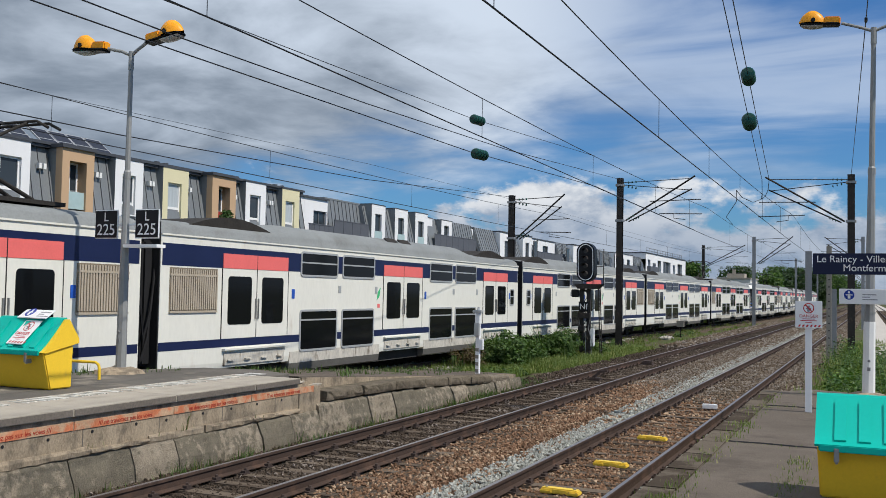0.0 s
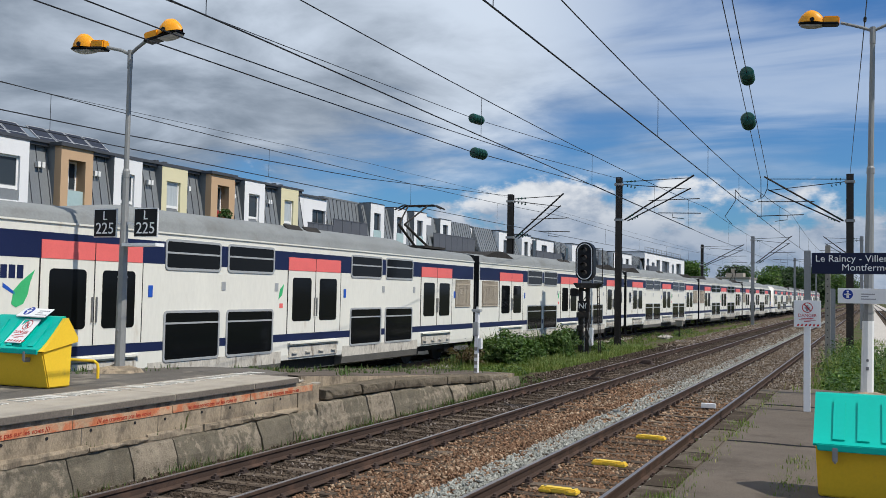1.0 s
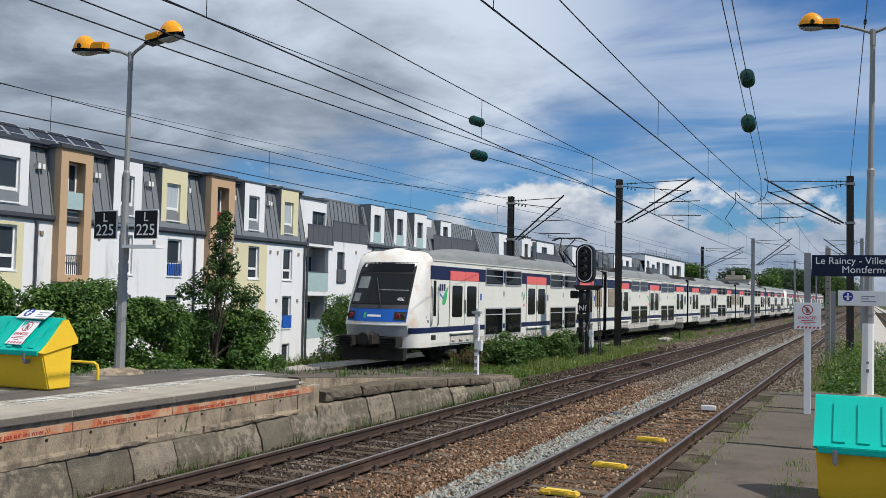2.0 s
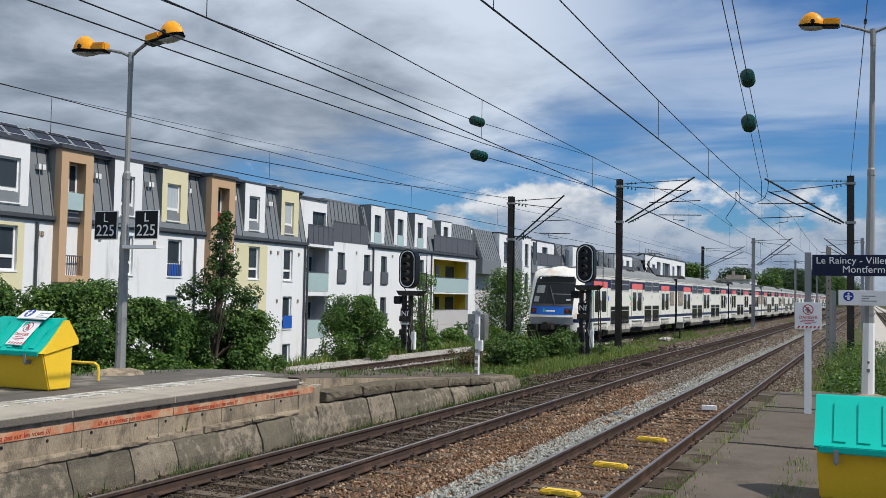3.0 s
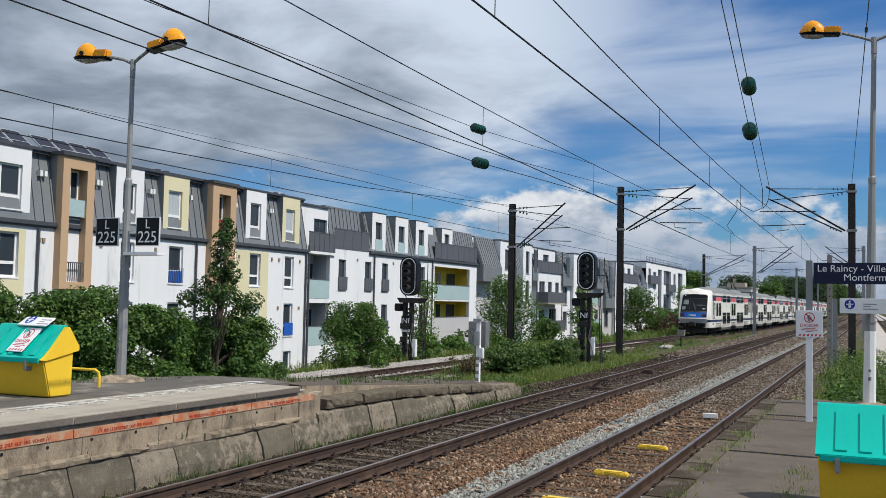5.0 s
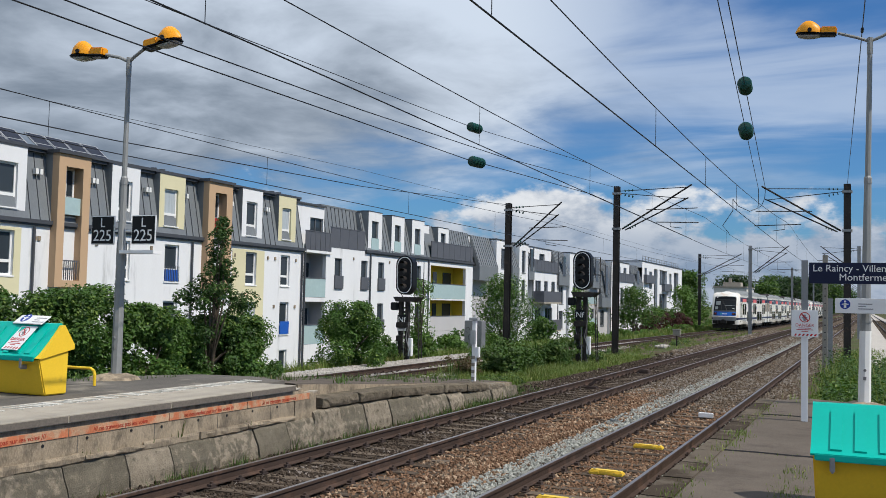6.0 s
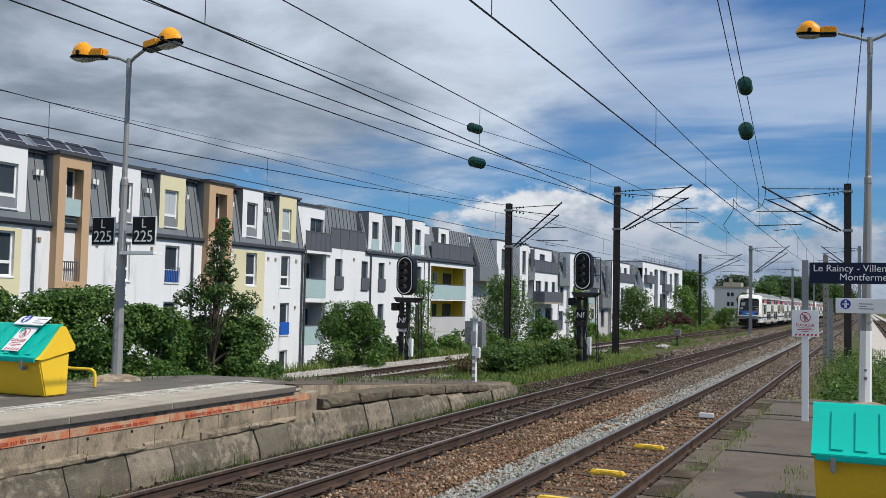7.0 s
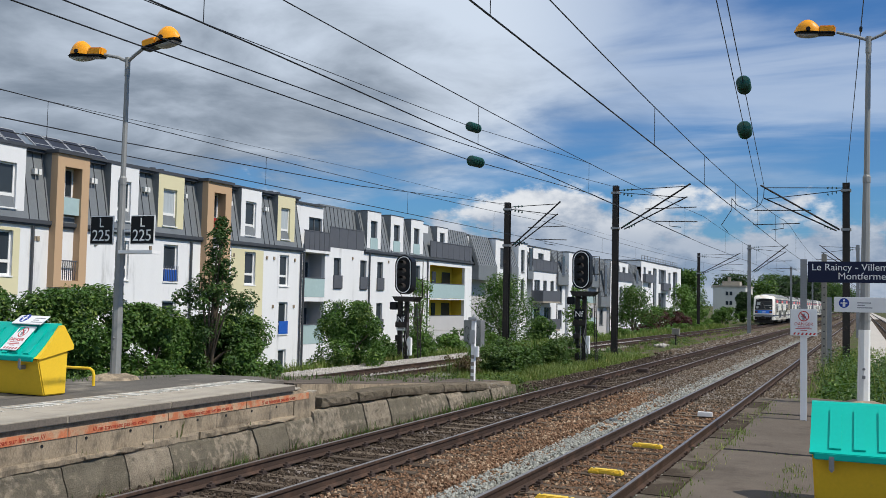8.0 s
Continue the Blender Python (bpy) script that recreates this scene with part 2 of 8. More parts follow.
# ---- building helpers ----
class Geo:
    """Collects vertices and faces of one mesh."""

    def __init__(self):
        self.v, self.f = [], []

    def add(self, verts, faces):
        o = len(self.v)
        self.v += [tuple(p) for p in verts]
        self.f += [tuple(i + o for i in q) for q in faces]
        return self

    def box(self, x0, x1, y0, y1, z0, z1, bevel=0.0):
        if bevel <= 0:
            vs = [(x, y, z) for z in (z0, z1) for y in (y0, y1) for x in (x0, x1)]
            return self.add(vs, [(0, 2, 3, 1), (4, 5, 7, 6), (0, 1, 5, 4), (2, 6, 7, 3), (0, 4, 6, 2), (1, 3, 7, 5)])
        bm = bmesh.new()
        bmesh.ops.create_cube(bm, size=1)
        for v in bm.verts:
            v.co = Vector((x0 + (v.co.x + .5) * (x1 - x0), y0 + (v.co.y + .5) * (y1 - y0), z0 + (v.co.z + .5) * (z1 - z0)))
        bmesh.ops.bevel(bm, geom=bm.edges[:], offset=bevel, segments=2, affect="EDGES", clamp_overlap=True)
        bm.verts.index_update()
        self.add([v.co[:] for v in bm.verts], [[v.index for v in f.verts] for f in bm.faces])
        bm.free()
        return self

    def ring(self, x0, x1, y0, y1, z0, z1, t):
        """A rectangular frame of depth x0 to x1 and width t."""
        vs = [(x, y, z) for x in (x0, x1) for q in (0, t) for y, z in ((y0 + q, z0 + q), (y1 - q, z0 + q), (y1 - q, z1 - q), (y0 + q, z1 - q))]
        fs = []
        for i in range(4):
            j = (i + 1) % 4
            fs += [(i, j, 4 + j, 4 + i), (8 + i, 12 + i, 12 + j, 8 + j), (i, 8 + i, 8 + j, j), (4 + i, 4 + j, 12 + j, 12 + i)]
        return self.add(vs, fs)

    def tube(self, pts, r, n=8, cap=True):
        """A round bar along points; r may be one radius or one for each point."""
        pts = [Vector(p) for p in pts]
        rs = r if isinstance(r, (list, tuple)) else [r] * len(pts)
        vs, fs = [], []
        for i, p in enumerate(pts):
            d = (pts[min(i + 1, len(pts) - 1)] - pts[max(i - 1, 0)]).normalized()
            a = d.cross(Vector((0, 0, 1)))
            if a.length < 1e-3:
                a = d.cross(Vector((1, 0, 0)))
            a.normalize()
            b = a.cross(d).normalized()
            for k in range(n):
                t = 2 * math.pi * k / n
                vs.append(p + (a * math.cos(t) + b * math.sin(t)) * rs[i])
        for i in range(len(pts) - 1):
            for k in range(n):
                k2 = (k + 1) % n
                fs.append((i * n + k, i * n + k2, (i + 1) * n + k2, (i + 1) * n + k))
        if cap:
            fs.append(tuple(range(n)))
            fs.append(tuple((len(pts) - 1) * n + k for k in reversed(range(n))))
        return self.add(vs, fs)

    def prism(self, prof, a, b, axis="y", close=True):
        """A profile of 2D points pushed from a to b along an axis: (x, z) along y, (y, z) along x, (x, y) along z."""
        n = len(prof)

        def put(p, t):
            return {"y": (p[0], t, p[1]), "x": (t, p[0], p[1]), "z": (p[0], p[1], t)}[axis]
        vs = [put(p, a) for p in prof] + [put(p, b) for p in prof]
        fs = [(i, (i + 1) % n, n + (i + 1) % n, n + i) for i in range(n if close else n - 1)]
        if close:
            fs += [tuple(reversed(range(n))), tuple(range(n, 2 * n))]
        return self.add(vs, fs)

    def sweep(self, prof, path):
        """An (x, z) profile carried along a path of points that runs roughly along y."""
        n, vs, fs = len(prof), [], []
        for p in path:
            vs += [(p[0] + q[0], p[1], p[2] + q[1]) for q in prof]
        for i in range(len(path) - 1):
            for k in range(n):
                k2 = (k + 1) % n
                fs.append((i * n + k, i * n + k2, (i + 1) * n + k2, (i + 1) * n + k))
        fs += [tuple(range(n)), tuple((len(path) - 1) * n + k for k in reversed(range(n)))]
        return self.add(vs, fs)

    def grid(self, fn, us, vs_):
        nu = len(us)
        vs = [fn(u, v) for v in vs_ for u in us]
        fs = [(j * nu + i, j * nu + i + 1, (j + 1) * nu + i + 1, (j + 1) * nu + i) for j in range(len(vs_) - 1) for i in range(nu - 1)]
        return self.add(vs, fs)

    def mesh(self, name, material, smooth=False):
        me = bpy.data.meshes.new(name)
        me.from_pydata(self.v, [], self.f)
        if material:
            me.materials.append(material)
        bm = bmesh.new()
        bm.from_mesh(me)
        bmesh.ops.remove_doubles(bm, verts=bm.verts, dist=1e-5)
        bmesh.ops.recalc_face_normals(bm, faces=bm.faces)
        bm.to_mesh(me)
        bm.free()
        if smooth:
            me.polygons.foreach_set("use_smooth", [True] * len(me.polygons))
            me.set_sharp_from_angle(angle=radians(35))
        return me


def part(name, g, material, parent=None, label="", smooth=False, m=None):
    """Links a collected mesh as one object under a thing or a part."""
    ob = new(name, g.mesh(name, material, smooth) if isinstance(g, Geo) else g)
    if parent is not None:
        ob.parent = parent
    if m is not None:
        ob.matrix_basis = m
    return tagged(ob, label)


def thing(name, m, label, category, group="", kind=""):
    e = new(name)
    e.empty_display_size = 0.2
    e.matrix_basis = m
    return tagged(e, label, category, group, kind)


def setting(name, g, material, label="", category="", smooth=False):
    ob = new(name, g.mesh(name, material, smooth))
    return tagged(ob, label, category, kind="structure")


def text_part(s, size, material, parent, m, name="lettering", align="CENTER"):
    cu = bpy.data.curves.new(name, "FONT")
    cu.body, cu.size, cu.align_x, cu.align_y = s, size, align, "CENTER"
    cu.extrude = 0.002
    cu.materials.append(material)
    tmp = new("t", cu)
    me = bpy.data.meshes.new_from_object(tmp.evaluated_get(bpy.context.evaluated_depsgraph_get()))
    bpy.data.objects.remove(tmp)
    me.name = name
    ob = new(name, me)
    ob.parent, ob.matrix_basis = parent, m
    return ob


# ---- the plan: y runs along the line, x across it, z is 0 at the rail heads ----
XA, XB = -7.69, -3.80
GAUGE = 1.505
PLAT_L, PLAT_R = 0.90, 0.50  # heights of the platforms
FACADE = -30.0


def smooth01(v):
    v = min(1.0, max(0.0, v))
    return v * v * (3 - 2 * v)


def cx(y):
    """The middle of the far track, which draws nearer to the others as it goes away."""
    return -15.35 + 2.3 * smooth01((y - 30) / 120)


def ground_z(x, y):
    z = -0.32
    z -= 2.3 * smooth01((-18.5 - x) / 8.0)
    z += 0.05 * noise.noise(Vector((x * 0.5, y * 0.5, 0)))
    if x > 0.5:
        z += 0.35 * smooth01((x - 0.5) / 3) * smooth01((y - 20) / 5) * smooth01((60 - y) / 20)
    return z


def build_ground():
    xs = [-3000, -800, -250, -120, -70, -50, -42, -36, -33, -31] + [-30 + 0.75 * i for i in range(17)] + \
         [-17 + 1.0 * i for i in range(25)] + [12, 20, 40, 90, 250, 800, 3000]
    ys = [-500, -120, -50, -25, -12] + [-5 + 1.5 * i for i in range(60)] + [90, 105, 125, 150, 190, 250, 350, 600, 1200, 2500, 4000]
    g = Geo().grid(lambda x, y: (x, y, ground_z(x, y)), xs, ys)
    setting("ground", g, M_SOIL, "dark earth with sparse weeds beside the railway", "ground", smooth=True)


# rail: foot, web and head as one profile about its middle
RAIL = [(-0.07, -0.17), (0.07, -0.17), (0.07, -0.158), (0.012, -0.135), (0.012, -0.05), (0.034, -0.038), (0.034, -0.006), (0.027, 0.0),
        (-0.027, 0.0), (-0.034, -0.006), (-0.034, -0.038), (-0.012, -0.05), (-0.012, -0.135), (-0.07, -0.158)]
HEAD = [(-0.029, -0.004), (0.029, -0.004), (0.024, 0.0025), (-0.024, 0.0025)]


def track(name, centre, y0, y1, label, sleepers, step=0.636, bed=1.75, bed_mat=None, phase=0.0):
    """A line of track: bed, two rails with worn heads, sleepers with fastenings."""
    e = thing(name, pose(0, 0, 0), label, "railway track", kind="structure")
    n = max(2, int((y1 - y0) / 4))
    ys = [y0 + (y1 - y0) * i / n for i in range(n + 1)]
    bedp = [(-bed - 0.35, -0.36), (-bed, -0.215), (bed, -0.215), (bed + 0.35, -0.36)]
    part("ballast_bed", Geo().sweep(bedp, [(centre(y), y, 0) for y in ys]), bed_mat or M_BALLAST, e)
    for sgn in (-1, 1):
        path = [(centre(y) + sgn * GAUGE / 2, y, 0) for y in ys]
        r = part("rail", Geo().sweep(RAIL, path), M_RAIL_SIDE, e, "rusty steel rail")
        part("rail_head", Geo().sweep(HEAD, path), M_RAIL_TOP, r, "worn shiny running surface")
    # sleepers: one shared mesh with slightly split ends
    g = Geo().box(-1.28, 1.28, -0.125, 0.125, -0.33, -0.185, 0.015)
    me = g.mesh("sleeper", M_SLEEPER)
    fg = Geo()
    for sgn in (-1, 1):
        fg.box(sgn * GAUGE / 2 - 0.15, sgn * GAUGE / 2 + 0.15, -0.085, 0.085, -0.187, -0.165)
        for q in (-1, 1):
            fg.box(sgn * GAUGE / 2 + q * 0.11 - 0.035, sgn * GAUGE / 2 + q * 0.11 + 0.035, -0.05, 0.05, -0.17, -0.128)
            fg.tube([(sgn * GAUGE / 2 + q * 0.115, 0, -0.13), (sgn * GAUGE / 2 + q * 0.115, 0, -0.098)], 0.022, 6)
    fm = fg.mesh("fastening", M_IRON)
    a, b = sleepers
    y = a + phase
    rnd = random.Random(5)
    while y < b:
        s = part("sleeper", me, None, e, m=pose(centre(y) + rnd.uniform(-.02, .02), y + rnd.uniform(-.015, .015), rnd.uniform(-.012, .004), 0, 0, rnd.uniform(-.6, .6)))
        part("fastening", fm, None, s)
        y += step
    far = Geo()
    while y < min(y1, 260):
        far.box(centre(y) - 1.28, centre(y) + 1.28, y - 0.12, y + 0.12, -0.30, -0.187)
        y += step
    if far.v:
        tagged(part("far_sleepers", far, M_SLEEPER, e), kind="stuff")
    return e


def stones(name, label, material, zones, seed, zbase=-0.215):
    """Loose ballast: small uneven lumps, scattered over strips (x0, x1, y0, y1, per square metre, size)."""
    r = np.random.RandomState(seed)
    base = np.array([(1, 0, 0), (-1, 0, 0), (0, 1, 0), (0, -1, 0), (0, 0, 1), (0, 0, -1)], float)
    tri = np.array([(0, 2, 4), (2, 1, 4), (1, 3, 4), (3, 0, 4), (2, 0, 5), (1, 2, 5), (3, 1, 5), (0, 3, 5)])
    V, F, o = [], [], 0
    for x0, x1, y0, y1, dens, size in zones:
        n = int((x1 - x0) * (y1 - y0) * dens)
        c = np.stack([r.uniform(x0, x1, n), r.uniform(y0, y1, n), zbase + r.uniform(-0.01, 0.035, n)], 1)
        s = size * r.uniform(0.55, 1.25, (n, 1, 1)) * r.uniform(0.7, 1.2, (n, 6, 1)) * r.uniform(0.65, 1.15, (n, 1, 3))
        p = base[None] * s
        q = r.normal(size=(n, 4))
        q /= np.linalg.norm(q, axis=1, keepdims=True)
        w, x, y, z = q.T
        R = np.stack([1 - 2 * (y * y + z * z), 2 * (x * y - z * w), 2 * (x * z + y * w), 2 * (x * y + z * w), 1 - 2 * (x * x + z * z), 2 * (y * z - x * w),
                      2 * (x * z - y * w), 2 * (y * z + x * w), 1 - 2 * (x * x + y * y)], 1).reshape(n, 3, 3)
        V.append((np.einsum("nij,nkj->nki", R, p) + c[:, None]).reshape(-1, 3))
        F.append((tri[None] + (np.arange(n) * 6)[:, None, None]).reshape(-1, 3) + o)
        o += n * 6
    V, F = np.concatenate(V), np.concatenate(F)
    me = bpy.data.meshes.new(name)
    me.from_pydata(V.tolist(), [], F.tolist())
    me.materials.append(material)
    return tagged(new(name, me), label, "ballast", kind="stuff")


def build_tracks():
    track("track_near", lambda y: XB, -15, 700, "rusty rails on wooden sleepers in brown ballast", (4.1, 70))
    track("track_middle", lambda y: XA, -15, 700, "rusty rails on dark sleepers in oily ballast", (5.2, 75), phase=0.1)
    track("track_far", cx, -20, 700, "overgrown rusty rails on wooden sleepers", (22, 90))
    track("track_branch", lambda y: 2.6 - 0.0058 * (y - 90), 30, 700, "rails beyond the end of the platform", (60, 100), bed=2.6, bed_mat=M_BALLAST_PALE)
    stones("ballast_brown", "rusty brown loose ballast between the rails", M_BALLAST_BROWN,
           [(-5.9, -5.15, 6, 20, 420, 0.036), (-5.9, -5.1, 20, 29, 160, 0.05), (-4.5, -3.1, 5, 20, 400, 0.034), (-4.5, -3.1, 20, 27, 150, 0.05),
            (-6.85, -5.8, 7, 20, 330, 0.036), (-6.85, -5.8, 20, 31, 150, 0.05)], 1, zbase=-0.228)
    stones("ballast_mixed", "grey and brown mixed ballast farther down the line", M_BALLAST_MIX,
           [(-5.9, -5.1, 27, 55, 160, 0.05), (-5.9, -5.1, 55, 130, 30, 0.1), (-4.5, -3.1, 55, 130, 25, 0.1), (-6.85, -5.8, 55, 130, 25, 0.1), (-4.5, -3.1, 25, 55, 150, 0.05), (-6.85, -5.8, 29, 55, 150, 0.05),
            (-3.0, -2.0, 27, 50, 150, 0.05), (-3.0, -1.6, 50, 130, 30, 0.09), (-10.6, -9.2, 52, 120, 30, 0.1)], 11)
    stones("ballast_grey", "clean pale grey ballast along the rail", M_BALLAST_GREY,
           [(-5.45, -4.62, 6, 20, 520, 0.036), (-5.5, -4.62, 20, 70, 190, 0.05), (-5.3, -4.6, 70, 130, 40, 0.09), (-3.0, -2.75, 6, 27, 330, 0.036)], 2)
    stones("ballast_dark", "oily dark ballast between the rails", M_BALLAST_DARK,
           [(-8.35, -7.0, 8, 24, 300, 0.034), (-8.35, -7.0, 24, 60, 120, 0.05), (-9.5, -8.5, 7, 24, 280, 0.036), (-10.2, -8.5, 24, 60, 100, 0.05)], 3, zbase=-0.226)
    stones("ballast_pale", "pale limestone ballast beside the far track", M_BALLAST_PALE,
           [(-18.6, -16.2, 20, 48, 330, 0.05), (-16.0, -14.6, 20, 70, 110, 0.05), (-14.4, -13.6, 20, 60, 90, 0.05), (-12.6, -12.0, 62.3, 64.0, 26, 0.16)], 4)


build_ground()
build_tracks()


# ---- the platforms ----
def stone_top(y):
    """The upper edge of the coping stones beyond the platform's end."""
    return float(np.interp(y, [15.0, 15.8, 18.9, 22.0, 26.0], [0.59, 0.585, 0.555, 0.40, 0.16]))


def rounded(vs, fs, bevel, segments=2):
    """A closed form with all its edges rounded."""
    bm = bmesh.new()
    v_ = [bm.verts.new(v) for v in vs]
    for f in fs:
        bm.faces.new([v_[i] for i in f])
    bmesh.ops.recalc_face_normals(bm, faces=bm.faces)
    bmesh.ops.bevel(bm, geom=bm.edges[:], offset=bevel, segments=segments, affect="EDGES", clamp_overlap=True)
    bm.verts.index_update()
    g = Geo().add([v.co[:] for v in bm.verts], [[v.index for v in f.verts] for f in bm.faces])
    bm.free()
    return g


def build_platforms():
    rnd = random.Random(11)
    # the island platform across the tracks
    g = Geo().prism([(-10.15, -30), (-10.15, 15.55), (-11.2, 16.0), (-12.3, 15.75), (-13.45, 13.9), (-13.45, -30)], -0.35, PLAT_L - 0.012, "z")
    isl = setting("platform_island", g, M_ASPHALT, "old station platform of dark asphalt with a concrete edge", "platform")
    me = Geo().box(-10.86, -9.42, 0, 1.9985, PLAT_L - 0.105, PLAT_L, 0.006).mesh("coping_slab", M_CONCRETE_PALE)
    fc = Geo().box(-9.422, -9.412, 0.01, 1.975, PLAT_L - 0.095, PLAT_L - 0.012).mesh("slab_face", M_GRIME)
    for i in range(13):
        if i == 12:
            me = Geo().box(-10.86, -9.42, 0, 1.35, PLAT_L - 0.105, PLAT_L, 0.006).mesh("coping_slab", M_CONCRETE_PALE)
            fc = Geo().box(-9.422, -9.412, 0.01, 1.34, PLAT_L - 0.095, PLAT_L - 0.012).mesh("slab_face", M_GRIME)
        sl = part("coping_slab", me, None, isl, m=pose(0, -10.55 + i * 2.0, rnd.uniform(-.001, .001)))
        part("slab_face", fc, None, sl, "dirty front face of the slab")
    sm = Geo().box(-10.74, -10.37, -0.019, 0.019, PLAT_L - 0.001, PLAT_L + 0.009, 0.003).mesh("stud_row", M_WHITE_TILE)
    for i in range(125):
        part("stud_row", sm, None, isl, m=pose(rnd.uniform(-.006, .006), 2.2 + i * 0.105, 0, 0, 0, rnd.uniform(-1, 1)))
    # wall under the edge, strip with a warning, ledge and battered foot stones
    part("retaining_wall", Geo().prism([(-10.14, -0.4), (-9.47, -0.4), (-9.47, PLAT_L - 0.11), (-10.14, PLAT_L - 0.11)], -30, 14.84), M_CONCRETE, isl, "stained concrete wall under the platform edge")
    for i in range(16):
        y = -15.85 + i * 1.95
        part("warning_strip", Geo().box(-9.47, -9.458, y, y + 1.93, PLAT_L - 0.285, PLAT_L - 0.175), M_RED_STRIP, isl, "faded red warning strip with worn lettering")
        words = ("ne descendez pas sur les voies ///", "/// ne traversez pas les voies")[i % 2]
        text_part(words, 0.092, M_STRIP_INK, isl, pose(-9.455, y + 0.95, PLAT_L - 0.235, 90, 0, 90))
    y = -12.0
    while y < 14.4:
        L_ = rnd.uniform(1.1, 2.0)
        yb_ = min(y + L_ - 0.012, 14.82)
        za_, zb_, xo_ = 0.24 + rnd.uniform(-.02, .02), 0.375 + rnd.uniform(-.03, .02), rnd.uniform(-.02, .02)
        edge = [(-9.9, zb_), (-9.60, zb_), (-9.44 + xo_, zb_ - 0.012), (-9.425 + xo_, zb_ - 0.05), (-9.43 + xo_, za_ + 0.03), (-9.47, za_), (-9.9, za_)]

        def worn(k, j):
            py = y + (yb_ - y) * j / 13
            q = noise.noise_vector(Vector((k * 1.7, py * 4.7, 3.0))) + 0.7 * noise.noise_vector(Vector((k * 2.9, py * 15.0, 8.0)))
            f = 0.0 if k in (0, len(edge) - 1) else 0.017
            return (edge[k][0] + q.x * f, py, edge[k][1] + q.z * f)
        ledge = Geo().grid(worn, list(range(len(edge))), list(range(14)))
        for j in (0, 13):
            ledge.add([worn(k, j) for k in range(len(edge))], [tuple(range(len(edge)))])
        part("ledge_stone", ledge, M_CONCRETE, isl, "crumbling concrete ledge")
        y += L_
    y = -6.0
    while y < 26.0:
        L_ = rnd.uniform(0.9, 1.15)
        top = 0.27 if y < 15.3 else stone_top(y + 0.5) - 0.215
        o = rnd.uniform(-.03, .03)
        prof = [(-9.26 + o, -0.4), (-9.285 + o, -0.15), (-9.30 + o, -0.02), (-9.35 + o, 0.1), (-9.40 + o, top - 0.05), (-9.44 + o, top - 0.01), (-9.52, top), (-9.95, top)]
        y_b, rows = y + L_ - rnd.uniform(.008, .03), 13
        sg = Geo()

        def lump(k, j):
            px, pz = prof[k]
            py = y + (y_b - y) * j / (rows - 1)
            q = noise.noise_vector(Vector((px * 3 + 7, py * 3.1, pz * 3))) + 0.5 * noise.noise_vector(Vector((px * 11, py * 11.3, pz * 11)))
            f = 0.0 if k == len(prof) - 1 else 0.035
            e_ = 0.014 if j in (0, rows - 1) and k < 6 else 0.0
            return (px + q.x * f - e_, py, pz + q.z * f * 0.7)
        sg.grid(lump, list(range(len(prof))), list(range(rows)))
        for j in (0, rows - 1):
            vs = [lump(k, j) for k in range(len(prof))] + [(-9.95, y if j == 0 else y_b, -0.4)]
            sg.add(vs, [tuple(range(len(vs)))])
        part("foot_stone", sg, M_STONE, isl, "large rough stone block")
        y += L_
    # weep holes and panel joints in the wall
    hole = Geo().tube([(-9.472, 0, 0), (-9.462, 0, 0)], 0.022, 8).mesh("weep_hole", M_BLACK)
    joint = Geo().box(-9.471, -9.4655, -0.006, 0.006, 0.36, PLAT_L - 0.29).mesh("panel_joint", M_GRIME)
    for k in range(16):
        part("weep_hole", hole, None, isl, m=pose(0, 3.2 + k * 0.74 + rnd.uniform(-.06, .06), 0.555 + rnd.uniform(-.01, .01)))
        if k % 2:
            part("panel_joint", joint, None, isl, m=pose(0, 3.0 + k * 0.74, 0))
    # end of the platform: concrete block and a ramp with old coping stones
    part("end_block", Geo().box(-10.3, -9.466, 14.845, 15.6, -0.3, 0.72, 0.02), M_CONCRETE, isl, "stained concrete end block")
    crumb = random.Random(4)
    part("broken_edge", Geo().box(-10.2, -9.52, 14.83, 15.28, 0.69, 0.80, 0.03), M_CONCRETE, isl, "broken bedding under the lost slab")
    for k in range(9):
        cx_, cy_, cr = crumb.uniform(-10.1, -9.55), crumb.uniform(14.85, 15.6), crumb.uniform(0.03, 0.09)
        zt_ = 0.80 if cy_ < 15.28 else 0.70
        part("rubble", rounded([(cx_ + a_ * cr * crumb.uniform(.6, 1.3), cy_ + b_ * cr * crumb.uniform(.6, 1.6), zt_ - 0.01 + max(0, c_) * cr * crumb.uniform(.5, .9))
                                for c_ in (0, 1) for a_, b_ in ((-1, -1), (1, -1), (1, 1), (-1, 1))],
                               [(0, 3, 2, 1), (4, 5, 6, 7), (0, 1, 5, 4), (1, 2, 6, 5), (2, 3, 7, 6), (3, 0, 4, 7)], 0.008, 1), M_CONCRETE_PALE, isl, "crumbled piece of concrete")
    ramp = part("ramp", Geo().prism([(15.6, -0.4), (15.6, 0.83), (18.9, 0.60), (20.6, 0.49), (27.5, 0.06), (27.5, -0.4)], -12.9, -9.88, "x"), M_CONCRETE, isl, "sloping ramp at the platform end")
    part("ramp_surface", Geo().prism([(15.6, 0.80), (15.6, 0.845), (18.9, 0.612), (20.6, 0.502), (27.5, 0.07), (27.5, 0.03)], -12.85, -9.95, "x"), M_OLD_ASPHALT, ramp, "crumbling dark surface of the ramp")
